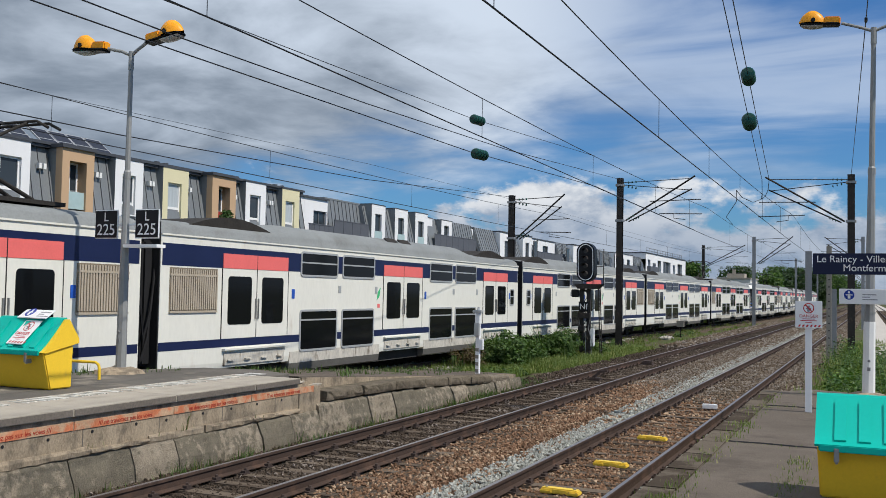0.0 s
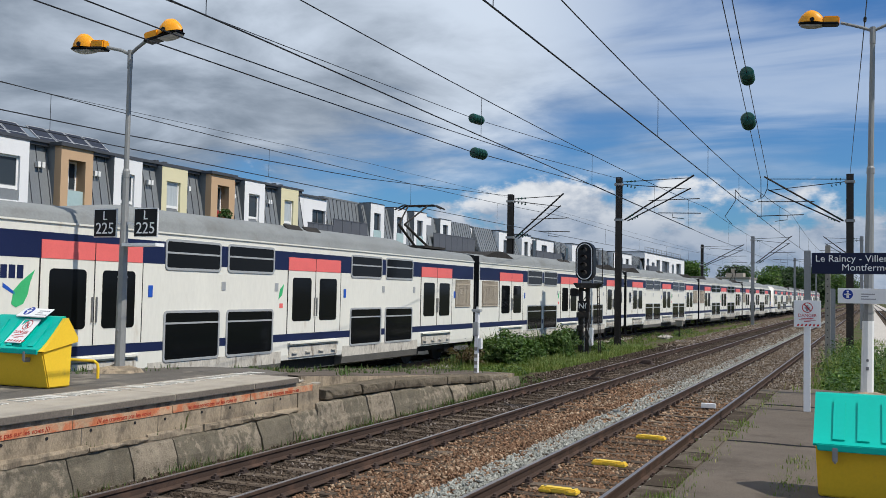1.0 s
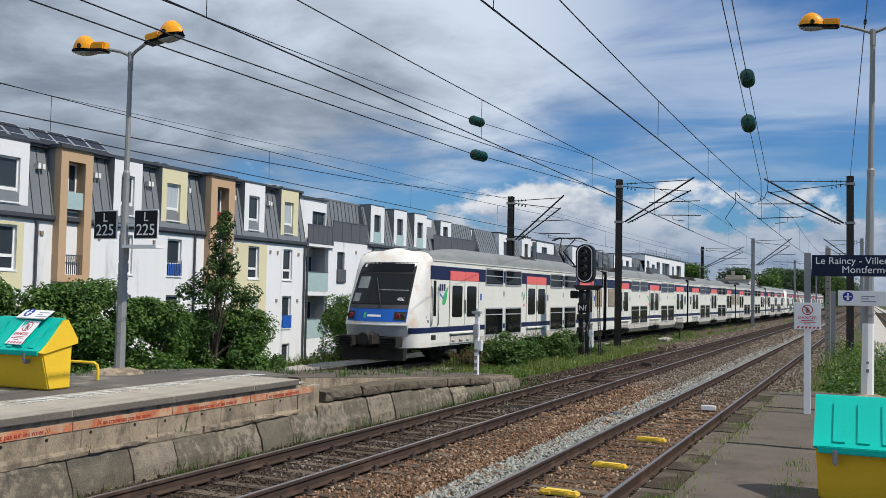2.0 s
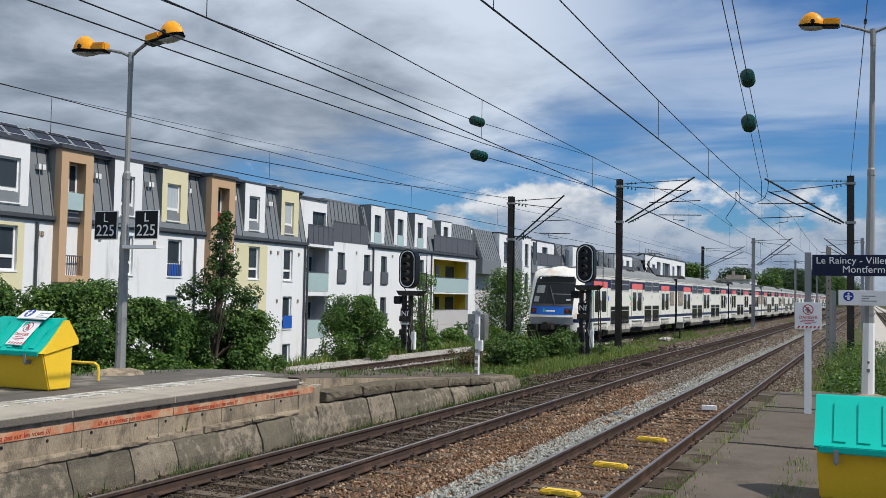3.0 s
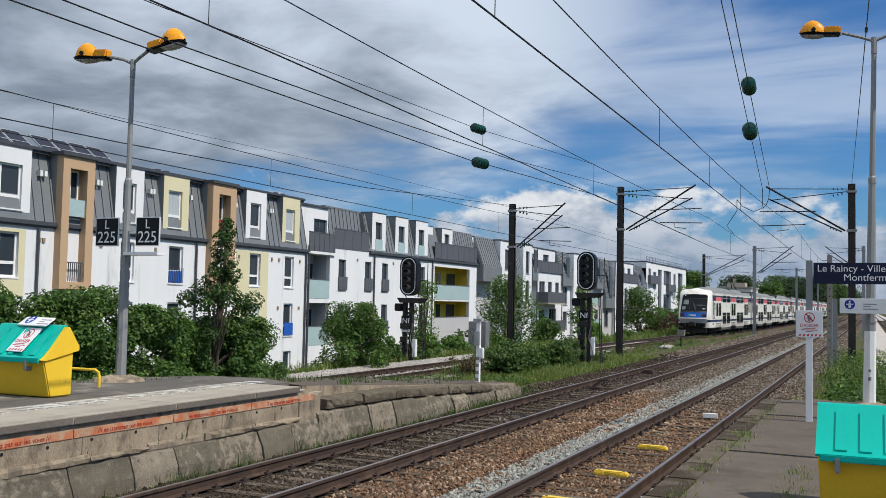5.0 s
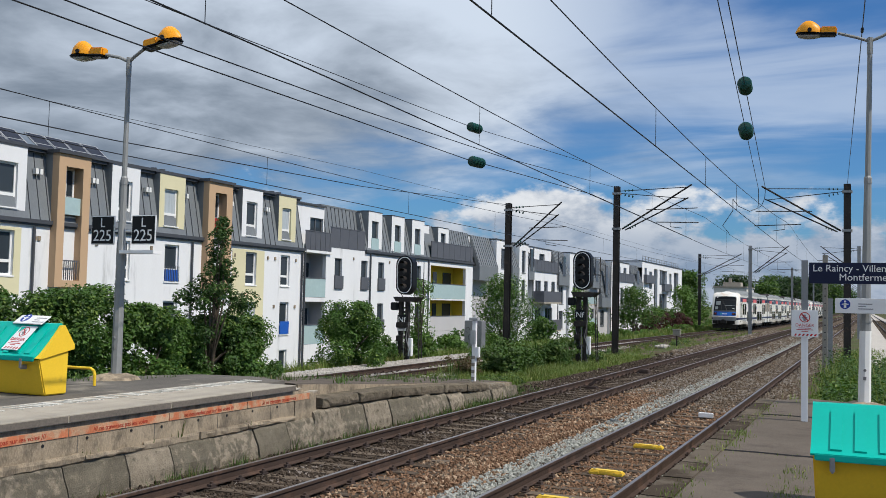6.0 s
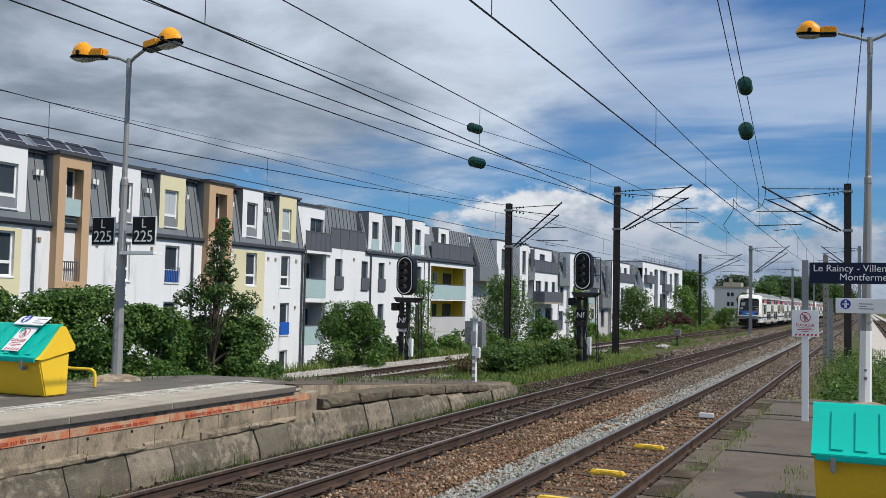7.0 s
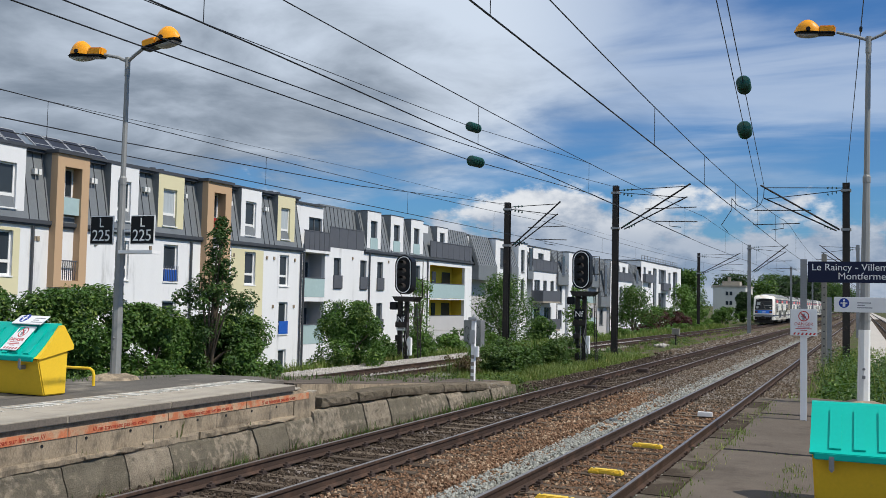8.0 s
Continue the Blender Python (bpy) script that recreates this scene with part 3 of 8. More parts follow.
    for i in range(7):
        y0 = 15.8 + i * 1.42
        rows, o = 15, rnd.uniform(-.03, .03)
        sec = [(-9.95, 0), (-9.62, 0.006), (-9.45 + o, 0), (-9.41 + o, -0.016), (-9.40 + o, -0.06), (-9.395 + o, -0.12), (-9.41 + o, -0.18), (-9.46 + o, -0.20), (-9.95, -0.20)]

        def chip(k, j):
            py = y0 + 1.40 * j / (rows - 1)
            q = noise.noise_vector(Vector((sec[k][0] * 6, py * 4.3, sec[k][1] * 9))) + noise.noise_vector(Vector((sec[k][0] * 15, py * 13.7, sec[k][1] * 22)))
            f = 0.0 if k in (0, len(sec) - 1) else 0.022
            return (sec[k][0] + q.x * f - (0.02 if j in (0, rows - 1) and 1 < k < 8 else 0), py, stone_top(py) + sec[k][1] + q.z * f * 0.6)
        st = Geo().grid(chip, list(range(len(sec))), list(range(rows)))
        for j in (0, rows - 1):
            st.add([chip(k, j) for k in range(len(sec))], [tuple(range(len(sec)))])
        part("coping_stone", st, M_DARK_STONE, isl, "weathered dark coping stone")
    # the near platform under the camera
    nr = setting("platform_near", Geo().prism([(-1.86, -25), (6.5, -25), (6.5, 22.4), (-0.2, 22.4), (-1.2, 22.8), (-1.86, 22.0)], -0.4, PLAT_R - 0.004, "z"), M_OLD_ASPHALT,
                 "worn grey asphalt platform with weeds in its joints", "platform")
    y = -3.0
    while y < 22.0:
        part("edge_slab", Geo().box(-2.22, -1.87, y, y + 1.17, PLAT_R - 0.16, PLAT_R + rnd.uniform(-.006, .004), 0.012), M_DARK_EDGE, nr)
        y += 1.2
    part("edge_wall", Geo().box(-2.12, -1.87, -25, 22.0, -0.4, PLAT_R - 0.17), M_CONCRETE, nr)
    for y, x1 in ((8.5, 3.0), (13.9, 3.0), (18.9, 3.0)):
        pts = [(-1.85 + 0.45 * i, y + 0.03 * math.sin(i * 2.1), PLAT_R - 0.001) for i in range(11)]
        part("joint", Geo().tube(pts, 0.016, 5), M_BLACK, nr, "tar-filled joint across the platform")


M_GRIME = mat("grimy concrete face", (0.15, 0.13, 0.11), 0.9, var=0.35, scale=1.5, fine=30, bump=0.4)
M_DARK_EDGE = mat("dark platform edge slab", (0.058, 0.045, 0.034), 0.95, spec=0.05, var=0.3, scale=2, fine=40, bump=0.3, objrand=0.12, other=(0.115, 0.095, 0.074), other_at=(0.6, 0.8))
build_platforms()


# ---- the train ----
M_CAR_WHITE = mat("off-white coach paint", (0.70, 0.69, 0.62), 0.42, var=0.07, scale=0.9, fine=14, bump=0.03, stretch=(1, 1, 0.35), other=(0.55, 0.50, 0.42), other_at=(0.6, 0.78))
M_CAR_BLUE = mat("dark blue coach band", (0.011, 0.018, 0.062), 0.4, var=0.15, scale=1.5, fine=30, bump=0.02)
M_CAR_RED = mat("coral red door head", (0.74, 0.15, 0.14), 0.45, var=0.08, scale=2, fine=30, bump=0.02)
M_CAR_ROOF = mat("dusty grey coach roof", (0.20, 0.212, 0.21), 0.7, var=0.2, scale=0.8, fine=20, bump=0.1, other=(0.17, 0.175, 0.17), other_at=(0.5, 0.7))
M_CAR_FRAME = mat("grey aluminium window frame", (0.42, 0.43, 0.43), 0.45, 0.3, var=0.08, bump=0.02)
M_CAR_GLASS = glass_mat("tinted coach glass", (0.005, 0.006, 0.007), 0.08, 0.14)
M_CAR_UNDER = mat("grimy black underframe", (0.030, 0.027, 0.024), 0.85, var=0.4, scale=3, fine=20, bump=0.4)
M_CAR_DIRTY = mat("grimy white step box", (0.50, 0.47, 0.41), 0.6, var=0.3, scale=3, fine=24, bump=0.1, stretch=(1, 1, 0.4), other=(0.16, 0.13, 0.10), other_at=(0.52, 0.74))
M_CAR_SKIRT = mat("dirty grey skirt", (0.11, 0.105, 0.095), 0.75, var=0.25, scale=2, fine=20, bump=0.2)
M_GRILLE = mat("dust-brown louvre", (0.40, 0.345, 0.27), 0.65, var=0.2, scale=1.5, fine=30, bump=0.1)
M_GRILLE_GAP = mat("dark louvre gap", (0.20, 0.165, 0.12), 0.8, bump=0.1)
M_CAB_BLUE = mat("bright blue cab panel", (0.013, 0.10, 0.42), 0.35, var=0.06, bump=0.02)
M_CAB_GREY = mat("grey cab valance", (0.30, 0.31, 0.32), 0.5, var=0.12, bump=0.05)
M_CAB_COWL = mat("dark grey cab cowl", (0.055, 0.057, 0.06), 0.6, var=0.15, bump=0.05)
M_CAB_INSIDE = mat("pale cab wall behind glass", (0.22, 0.24, 0.24), 0.3, var=0.25, scale=3, fine=10, bump=0)
M_CAB_SCREEN = glass_mat("dark windscreen", (0.010, 0.012, 0.014), 0.06, 0.2)
M_CAB_CREAM = mat("sun-bleached cab shell", (0.72, 0.70, 0.655), 0.42, var=0.08, scale=1.0, fine=14, bump=0.03, other=(0.66, 0.54, 0.44), other_at=(0.50, 0.74))
M_LEAF_GREEN = mat("green emblem", (0.05, 0.42, 0.16), 0.5, bump=0)
M_INK_BLUE = mat("blue emblem", (0.02, 0.09, 0.42), 0.5, bump=0)
M_TAIL_RED = glow_mat("dull red tail lamp", (0.22, 0.015, 0.02), 0.12)
M_LAMP_DARK = glass_mat("dark lamp lens", (0.05, 0.05, 0.05), 0.1)
M_RUBBER = mat("black gangway rubber", (0.016, 0.016, 0.017), 0.7, var=0.3, bump=0.3)
M_STEEL = mat("grey steel", (0.25, 0.25, 0.25), 0.5, 0.5, var=0.2, bump=0.1)
HALF = 1.40


def roof_profile(apex):
    pts = [(HALF, 3.64), (HALF - 0.03, 3.72)]
    for k in range(9):
        a = math.pi * (0.5 * k / 8)
        pts.append(((HALF - 0.06) * math.cos(a) ** 0.75, 3.75 + (apex - 3.75) * math.sin(a)))
    right = pts
    return right + [(-x, z) for x, z in reversed(right[:-1])]


def window(parent, sgn, y0, y1, z0, z1, bars=(), name="window"):
    x = sgn * HALF
    t = 0.055
    a, b = (x + sgn * 0.022, x - sgn * 0.01)
    lo, hi = min(a, b), max(a, b)
    w = part(name, round_ring(lo, hi, y0, y1, z0, z1, t, 0.11), M_CAR_FRAME, parent, "grey window frame")
    for zb in bars:
        part("window_bar", Geo().box(lo, hi, y0 + t, y1 - t, zb - 0.02, zb + 0.02), M_CAR_FRAME, w)
    lo, hi = sorted((x + sgn * 0.009, x - sgn * 0.02))
    part("pane", plate(lo, hi, y0 + 0.02, y1 - 0.02, z0 + 0.02, z1 - 0.02, 0.09), M_CAR_GLASS, w, "dark tinted glass")


def plate(x0, x1, y0, y1, z0, z1, r, n=4):
    """A flat pane with round corners."""
    prof = []
    for cy, cz, a0 in ((y1 - r, z1 - r, 0), (y0 + r, z1 - r, 90), (y0 + r, z0 + r, 180), (y1 - r, z0 + r, 270)):
        prof += [(cy + r * math.cos(radians(a0 + 90 * k / n)), cz + r * math.sin(radians(a0 + 90 * k / n))) for k in range(n + 1)]
    return Geo().prism(prof, x0, x1, "x")


def round_ring(x0, x1, y0, y1, z0, z1, t, r, n=4):
    """A window frame with round corners."""
    loops = []
    for q, rr in ((0, r), (t, max(0.02, r - t))):
        lp = []
        for cy, cz, a0 in ((y1 - q - rr, z1 - q - rr, 0), (y0 + q + rr, z1 - q - rr, 90), (y0 + q + rr, z0 + q + rr, 180), (y1 - q - rr, z0 + q + rr, 270)):
            lp += [(cy + rr * math.cos(radians(a0 + 90 * k / n)), cz + rr * math.sin(radians(a0 + 90 * k / n))) for k in range(n + 1)]
        loops.append(lp)
    m = len(loops[0])
    vs = [(x, *p) for x in (x0, x1) for lp in loops for p in lp]
    fs = []
    for i in range(m):
        j = (i + 1) % m
        fs += [(i, j, m + j, m + i), (2 * m + i, 3 * m + i, 3 * m + j, 2 * m + j), (i, 2 * m + i, 2 * m + j, j), (m + i, m + j, 3 * m + j, 3 * m + i)]
    return Geo().add(vs, fs)


def door(parent, sgn, y0, y1):
    """A pair of sliding leaves with tall panes and a red head panel."""
    x, mid = sgn * HALF, (y0 + y1) / 2
    d = part("door", Geo().box(min(x + sgn * 0.012, x - sgn * .02), max(x + sgn * 0.012, x - sgn * .02), y0, y1, 1.305, 2.955), M_CAR_WHITE, parent, "pair of white sliding doors")
    for a, b in ((y0 + 0.01, mid - 0.012), (mid + 0.012, y1 - 0.01)):
        lo, hi = sorted((x + sgn * 0.02, x))
        part("head_panel", Geo().box(lo, hi, a, b, 2.965, 3.31), M_CAR_RED, d, "coral red panel over the door")
        w = 0.27 * (b - a) / 1.2
        lo, hi = sorted((x + sgn * 0.02, x))
        part("door_pane", plate(lo, hi, a + w * 0.68, b - w * 0.68, 1.63, 2.78, 0.09), M_CAR_GLASS, d, "tall dark glass with rounded corners")
    lo, hi = sorted((x + sgn * 0.018, x))
    for a, b, c in ((mid - 0.012, mid + 0.012, 3.31), (y0 - 0.02, y0, 2.96), (y1, y1 + 0.02, 2.96)):
        part("door_seal", Geo().box(lo, hi, a, b, 1.31, c), M_RUBBER, d)
    lo, hi = sorted((x + sgn * 0.05, x))
    for a in (mid - 0.07, mid + 0.045):
        part("door_handle", Geo().box(lo, hi, a, a + 0.025, 1.75, 2.25), M_STEEL, d)
    lo, hi = sorted((x + sgn * 0.09, x - sgn * .1))
    step = Geo().box(lo, hi, y0 + .05, y1 - .05, 1.03, 1.075)
    part("door_sill", step, M_CAR_WHITE, d)
    lo, hi = sorted((x + sgn * 0.02, x - sgn * .15))
    st = Geo().box(lo, hi, y0 + .1, y1 - .1, 0.66, 0.98, 0.02)
    for k in range(4):
        yy = y0 + 0.35 + (y1 - y0 - 0.7) * k / 3
        st.box(min(lo, lo + sgn * .05), max(hi, hi + sgn * .05), yy - 0.12, yy + 0.12, 0.78, 0.81)
    part("step_box", st, M_CAR_DIRTY, d, "retracted step box with hinges")


def bogie(parent, y):
    b = part("bogie", Geo().box(-1.15, -0.95, y - 1.75, y + 1.75, 0.42, 0.62, 0.03).box(0.95, 1.15, y - 1.75, y + 1.75, 0.42, 0.62, 0.03).box(-1.0, 1.0, y - 0.3, y + 0.3, 0.4, 0.7), M_CAR_UNDER, parent, "grimy black bogie frame")
    for dy in (-1.25, 1.25):
        for s in (-1, 1):
            part("wheel", Geo().tube([(s * 0.69, y + dy, 0.455), (s * 0.83, y + dy, 0.455)], 0.455, 20), M_CAR_UNDER, b)
            part("axle_box", Geo().box(min(s * .9, s * 1.2), max(s * .9, s * 1.2), y + dy - 0.18, y + dy + 0.18, 0.3, 0.62, 0.03), M_CAR_UNDER, b)


def pantograph(parent, y):
    p = part("pantograph", Geo().box(-0.9, 0.9, y - 0.9, y + 0.9, 4.02, 4.10), M_CAR_UNDER, parent, "raised current collector")
    low, knee, top = (y + 0.7, 4.15), (y - 0.95, 4.85), (y + 0.35, 5.62)
    part("lower_arm", Geo().tube([(0.25, *low), (0.12, *knee)], 0.045, 8).tube([(-0.25, *low), (-0.12, *knee)], 0.045, 8), M_CAR_UNDER, p)
    part("upper_arm", Geo().tube([(0.12, *knee), (0.4, *top)], 0.03, 8).tube([(-0.12, *knee), (-0.4, *top)], 0.03, 8), M_CAR_UNDER, p)
    part("collector_head", Geo().tube([(-0.95, top[0], top[1] - 0.12), (-0.65, top[0], top[1] + 0.02), (0.65, top[0], top[1] + 0.02), (0.95, top[0], top[1] - 0.12)], 0.03, 8)
         .tube([(-0.95, top[0] + .3, top[1] - 0.12), (-0.65, top[0] + .3, top[1] + 0.02), (0.65, top[0] + .3, top[1] + 0.02), (0.95, top[0] + .3, top[1] - 0.12)], 0.03, 8), M_CAR_UNDER, p)
    ins = Geo()
    for dx in (-0.6, 0.6):
        for dy in (-0.7, 0.7):
            ins.tube([(dx, y + dy, 3.88), (dx, y + dy, 4.03)], [0.09, 0.06], 8)
    part("insulator", ins, M_STEEL, p)


def nose_point(s, z, out=0.0):
    """The cab's front: s from -1 to 1 round it, z up. Its foot stands at y = 0."""
    zs = [0.55, 1.0, 1.40, 1.93, 2.10, 3.16, 3.50, 3.62, 3.75, 3.88, 3.98, 4.05]
    yf = [0.52, 0.38, 0.27, 0.44, 0.50, 1.03, 1.24, 1.34, 1.47, 1.63, 1.80, 2.0]
    hw = [1.02, 1.09, 1.12, 1.13, 1.13, 1.09, 1.06, 1.01, 0.92, 0.75, 0.5, 0.15]
    y0, h = float(np.interp(z, zs, yf)), float(np.interp(z, zs, hw))
    rear = 2.05
    full = float(np.interp(z, [0.5, 3.64, 3.75, 3.9, 4.0, 4.05], [HALF, HALF, 1.34, 1.17, 0.66, 0.2]))
    a = abs(s)
    if a <= 0.75:
        q = a / 0.75
        x, y = h * q, y0 + 0.30 * q ** 3
        ny, nx = -1.0, 0.5 * q ** 2
    else:
        q = (a - 0.75) / 0.25
        x, y = h + (full - h) * (1 - (1 - q) ** 4), y0 + 0.30 + max(0.02, rear - y0 - 0.30) * q ** 1.25
        ny, nx = -max(0.0, 0.6 - q), 1.0
    n = math.hypot(nx, ny)
    return (math.copysign(x + out * nx / n, s) if s else 0.0, y + out * ny / n, z)


def nose_patch(s0, s1, z0, z1, out, ns=14, nz=8):
    return Geo().grid(lambda s, z: nose_point(s, z, out), [s0 + (s1 - s0) * i / ns for i in range(ns + 1)], [z0 + (z1 - z0) * i / nz for i in range(nz + 1)])


def coach(cab):
    """One double-deck coach on its track, origin at its middle; the cab or the louvred end points to -y."""
    if cab:
        L, d0 = 24.5, 2.05
        doors = [(3.5, 6.2), (11.7, 14.4), (19.8, 22.4)]
        wins = [(6.9, 8.85), (9.1, 11.05), (15.0, 16.95), (17.2, 19.15)]
        grilles, small = [(22.75, 24.15)], []
        label = "white and blue double-deck end coach with a sloping driver's cab"
    else:
        L, d0 = 22.6, 0.0
        doors = [(2.15, 4.9), (10.25, 13.05), (18.6, 21.3)]
        wins = [(5.5, 7.45), (7.7, 9.65), (13.65, 15.6), (15.85, 17.85)]
        grilles, small = [(0.3, 1.95)], [(21.6, 22.1)]
        label = "white double-deck coach with blue bands and red door heads"
    e = thing("train_coach", pose(0, 0, 0), label, "train coach", "coaches of the commuter train")
    o = -L / 2
    y0, y1 = o + d0, o + L
    body = part("body", Geo().prism([(-HALF + .02, 0.62), (HALF - .02, 0.62), (HALF, 0.75), (HALF, 3.64), (-HALF, 3.64), (-HALF, 0.75)], y0, y1), M_CAR_WHITE, e, "off-white painted coach side")
    # roof: lower over the ends, bulging over the upper deck
    ends = [(y0, 4.03), (y0 + (2.9 if cab else 4.6), 4.06), (y0 + (4.4 if cab else 5.6), 4.24), (y1 - 5.6, 4.24), (y1 - 4.6, 4.02), (y1, 4.02)]
    rg = Geo()
    vs, n = [], 0
    for yy, ap in ends:
        pr = roof_profile(ap)
        n = len(pr)
        vs += [(x, yy, z) for x, z in pr]
    fs = [(i * n + k, i * n + k + 1, (i + 1) * n + k + 1, (i + 1) * n + k) for i in range(len(ends) - 1) for k in range(n - 1)]
    fs += [tuple(range(n)), tuple((len(ends) - 1) * n + k for k in reversed(range(n)))]
    roof = part("roof", rg.add(vs, fs), M_CAR_ROOF, e, "dusty grey curved roof", smooth=True)
    for yy in () if cab else (y0 + 2.9, y1 - 2.6):
        hump = Geo().prism([(yy - 1.75 + 3.5 * k / 10, 3.9 + 0.30 * math.sin(math.pi * k / 10)) for k in range(11)], -1.12, 1.12, "x")
        part("roof_cover", hump, M_CAR_UNDER, roof, "dark arched equipment cover")
    for yy in (o + L * 0.53,):
        for s in (-1, 1):
            vent = Geo()
            for dy in (-0.85, 0.1):
                vent.prism([(s * 1.27, 3.87), (s * 1.31, 3.86), (s * 0.92, 4.215), (s * 0.90, 4.19)], yy + dy, yy + dy + 0.75)
            part("roof_vent", vent, M_CAR_UNDER, roof)
    for s in (-1, 1):
        x = s * HALF
        lo, hi = sorted((x + s * 0.004, x - s * 0.01))
        part("upper_band", Geo().box(lo, hi, y0 + (0.05 if not cab else 0.02), y1 - 0.04, 2.965, 3.45), M_CAR_BLUE, body, "dark blue band")
        part("lower_stripe", Geo().box(lo, hi, y0, y1 - 0.02, 1.11, 1.30), M_CAR_BLUE, body, "dark blue stripe")
        lo, hi = sorted((x + s * 0.03, x - s * 0.02))
        part("gutter", Geo().box(lo, hi, y0, y1, 3.62, 3.655), M_CAR_WHITE, body)
        # deep skirts below the lower deck
        for a, b in ((wins[0][0] - .45, wins[1][1] + .4), (wins[2][0] - .4, wins[3][1] + .45)):
            lo, hi = sorted((x + s * 0.003, x - s * 0.25))
            sk = part("deck_skirt", Geo().box(lo, hi, o + a, o + b, 0.56, 0.86), M_CAR_DIRTY, body)
            part("skirt_edge", Geo().prism([(x, 0.56), (x - s * 0.03, 0.36), (x - s * 0.25, 0.30), (x - s * 0.25, 0.56)], o + a, o + b), M_CAR_SKIRT, sk, "dirty grey lower edge")
        for a, b in wins:
            window(body, s, o + a, o + b, 0.84, 1.96, (1.68,))
            window(body, s, o + a, o + b, 2.84, 3.52, (3.22,))
            part("label_plate", Geo().box(*sorted((x + s * 0.012, x)), o + b + 0.05, o + b + 0.2, 2.42, 2.62), M_CAR_FRAME, body)
        for a, b in doors:
            door(body, s, o + a, o + b)
            lo, hi = sorted((x + s * 0.012, x))
            part("release_box", Geo().box(lo, hi, o + b + 0.2, o + b + 0.34, 2.25, 2.5, 0.01), M_INK_BLUE, body, "small blue door release")
        for a, b in grilles:
            lo, hi = sorted((x + s * 0.012, x))
            gr = part("louvre", Geo().box(lo, hi, o + a, o + b, 1.97, 2.93), M_GRILLE_GAP, body, "dusty brown ventilation louvre")
            sl = Geo()
            k = o + a + 0.03
            while k < o + b - 0.04:
                lo2, hi2 = sorted((x + s * 0.03, x + s * 0.01))
                sl.box(lo2, hi2, k, k + 0.045, 2.0, 2.9)
                k += 0.075
            part("louvre_slats", sl, M_GRILLE, gr)
            lo2, hi2 = sorted((x + s * 0.035, x))
            for c in (1.93, 2.745):
                part("louvre_rail", Geo().box(lo2, hi2, o + a, o + b, c, c + 0.045), M_GRILLE, gr)
        for a, b in small:
            window(body, s, o + a, o + b, 1.98, 2.68, (2.36,), "small_window")
        # emblem leaf beside the middle door, plain coloured shapes
        yc = o + doors[1][0] - 0.42
        for k, (mt, pts) in enumerate(((M_LEAF_GREEN, [(0, 0), (0.16, 0.12), (0.24, 0.40), (0.06, 0.26)]), (M_CAR_RED, [(0.05, -0.22), (0.2, -0.22), (0.2, -0.1), (0.05, -0.1)]))):
            part("emblem", Geo().prism([(yc + a, 2.2 + b) for a, b in pts], *sorted((x + s * 0.006, x)), "x"), mt, body)
    bogie(e, o + (5.0 if cab else 3.3))
    bogie(e, o + L - 3.3)
    part("underframe", Geo().box(-1.1, 1.1, y0, y1, 0.50, 0.66).box(-1.15, 1.15, o + 7.2, o + L - 6.4, 0.32, 0.6), M_CAR_UNDER, e)
    ends_ = (1,) if cab else (-1, 1)
    for q in ends_:
        ye = y1 if q > 0 else y0
        part("end_wall", Geo().box(-HALF + 0.015, HALF - 0.015, min(ye, ye + q * 0.03), max(ye, ye + q * 0.03), 0.6, 3.9), M_RUBBER, e, "black end wall of the coach")
        part("gangway", Geo().box(-1.2, 1.2, min(ye, ye + q * 0.3), max(ye, ye + q * 0.3), 0.8, 3.5, 0.05), M_RUBBER, e, "black rubber gangway")
        for xa, za, zb in ((1.1, 2.6, 1.1), (1.25, 2.9, 1.4), (1.18, 2.2, 0.9)):
            part("coupling_cable", Geo().tube([(xa, ye, za), (xa + 0.05, ye + q * .16, (za + zb) / 2 - 0.15), (xa, ye + q * .3, zb)], 0.03, 6), M_RUBBER, e)
    if cab:
        shell = Geo()
        ss = [-1 + 2 * i / 48 for i in range(49)]
        zs = [0.62, 0.8, 1.0, 1.2, 1.45, 1.7, 1.95, 2.4, 2.9, 3.3, 3.5, 3.56, 3.62, 3.68, 3.75, 3.81, 3.87, 3.92, 3.97, 4.01, 4.05]
        shell.grid(lambda s, z: (lambda p: (p[0], p[1] + o, p[2]))(nose_point(s, z)), ss, zs)
        cabp = part("cab_shell", shell, M_CAB_CREAM, e, "bleached off-white cab front", smooth=True)

        def patch(name, s0, s1, z0, z1, out, mt, label=""):
            g = nose_patch(s0, s1, z0, z1, out)
            g.v = [(a, b + o, c) for a, b, c in g.v]
            return part(name, g, mt, cabp, label, smooth=True)
        patch("windscreen", -0.72, 0.72, 2.10, 3.12, 0.012, M_CAB_SCREEN, "large dark windscreen")
        patch("screen_surround", -0.75, 0.75, 2.06, 3.53, 0.006, M_RUBBER, "black surround of the windscreen")
        patch("display_panel", -0.70, 0.70, 3.19, 3.49, 0.014, M_CAR_GLASS, "black destination display panel")
        patch("display_number", -0.60, -0.53, 3.36, 3.46, 0.02, M_WHITE)
        patch("cowl", -0.75, 0.75, 1.93, 2.06, 0.02, M_CAB_COWL, "dark grey cowl under the windscreen")
        patch("blue_panel", -0.75, 0.75, 1.50, 1.93, 0.014, M_CAB_BLUE, "bright blue panel below the windscreen")
        patch("valance", -0.76, 0.76, 1.00, 1.38, 0.012, M_CAB_GREY, "grey lower valance")
        patch("valance_mouth", -0.66, 0.60, 0.62, 1.02, 0.02, M_CAR_UNDER, "black opening round the coupler")
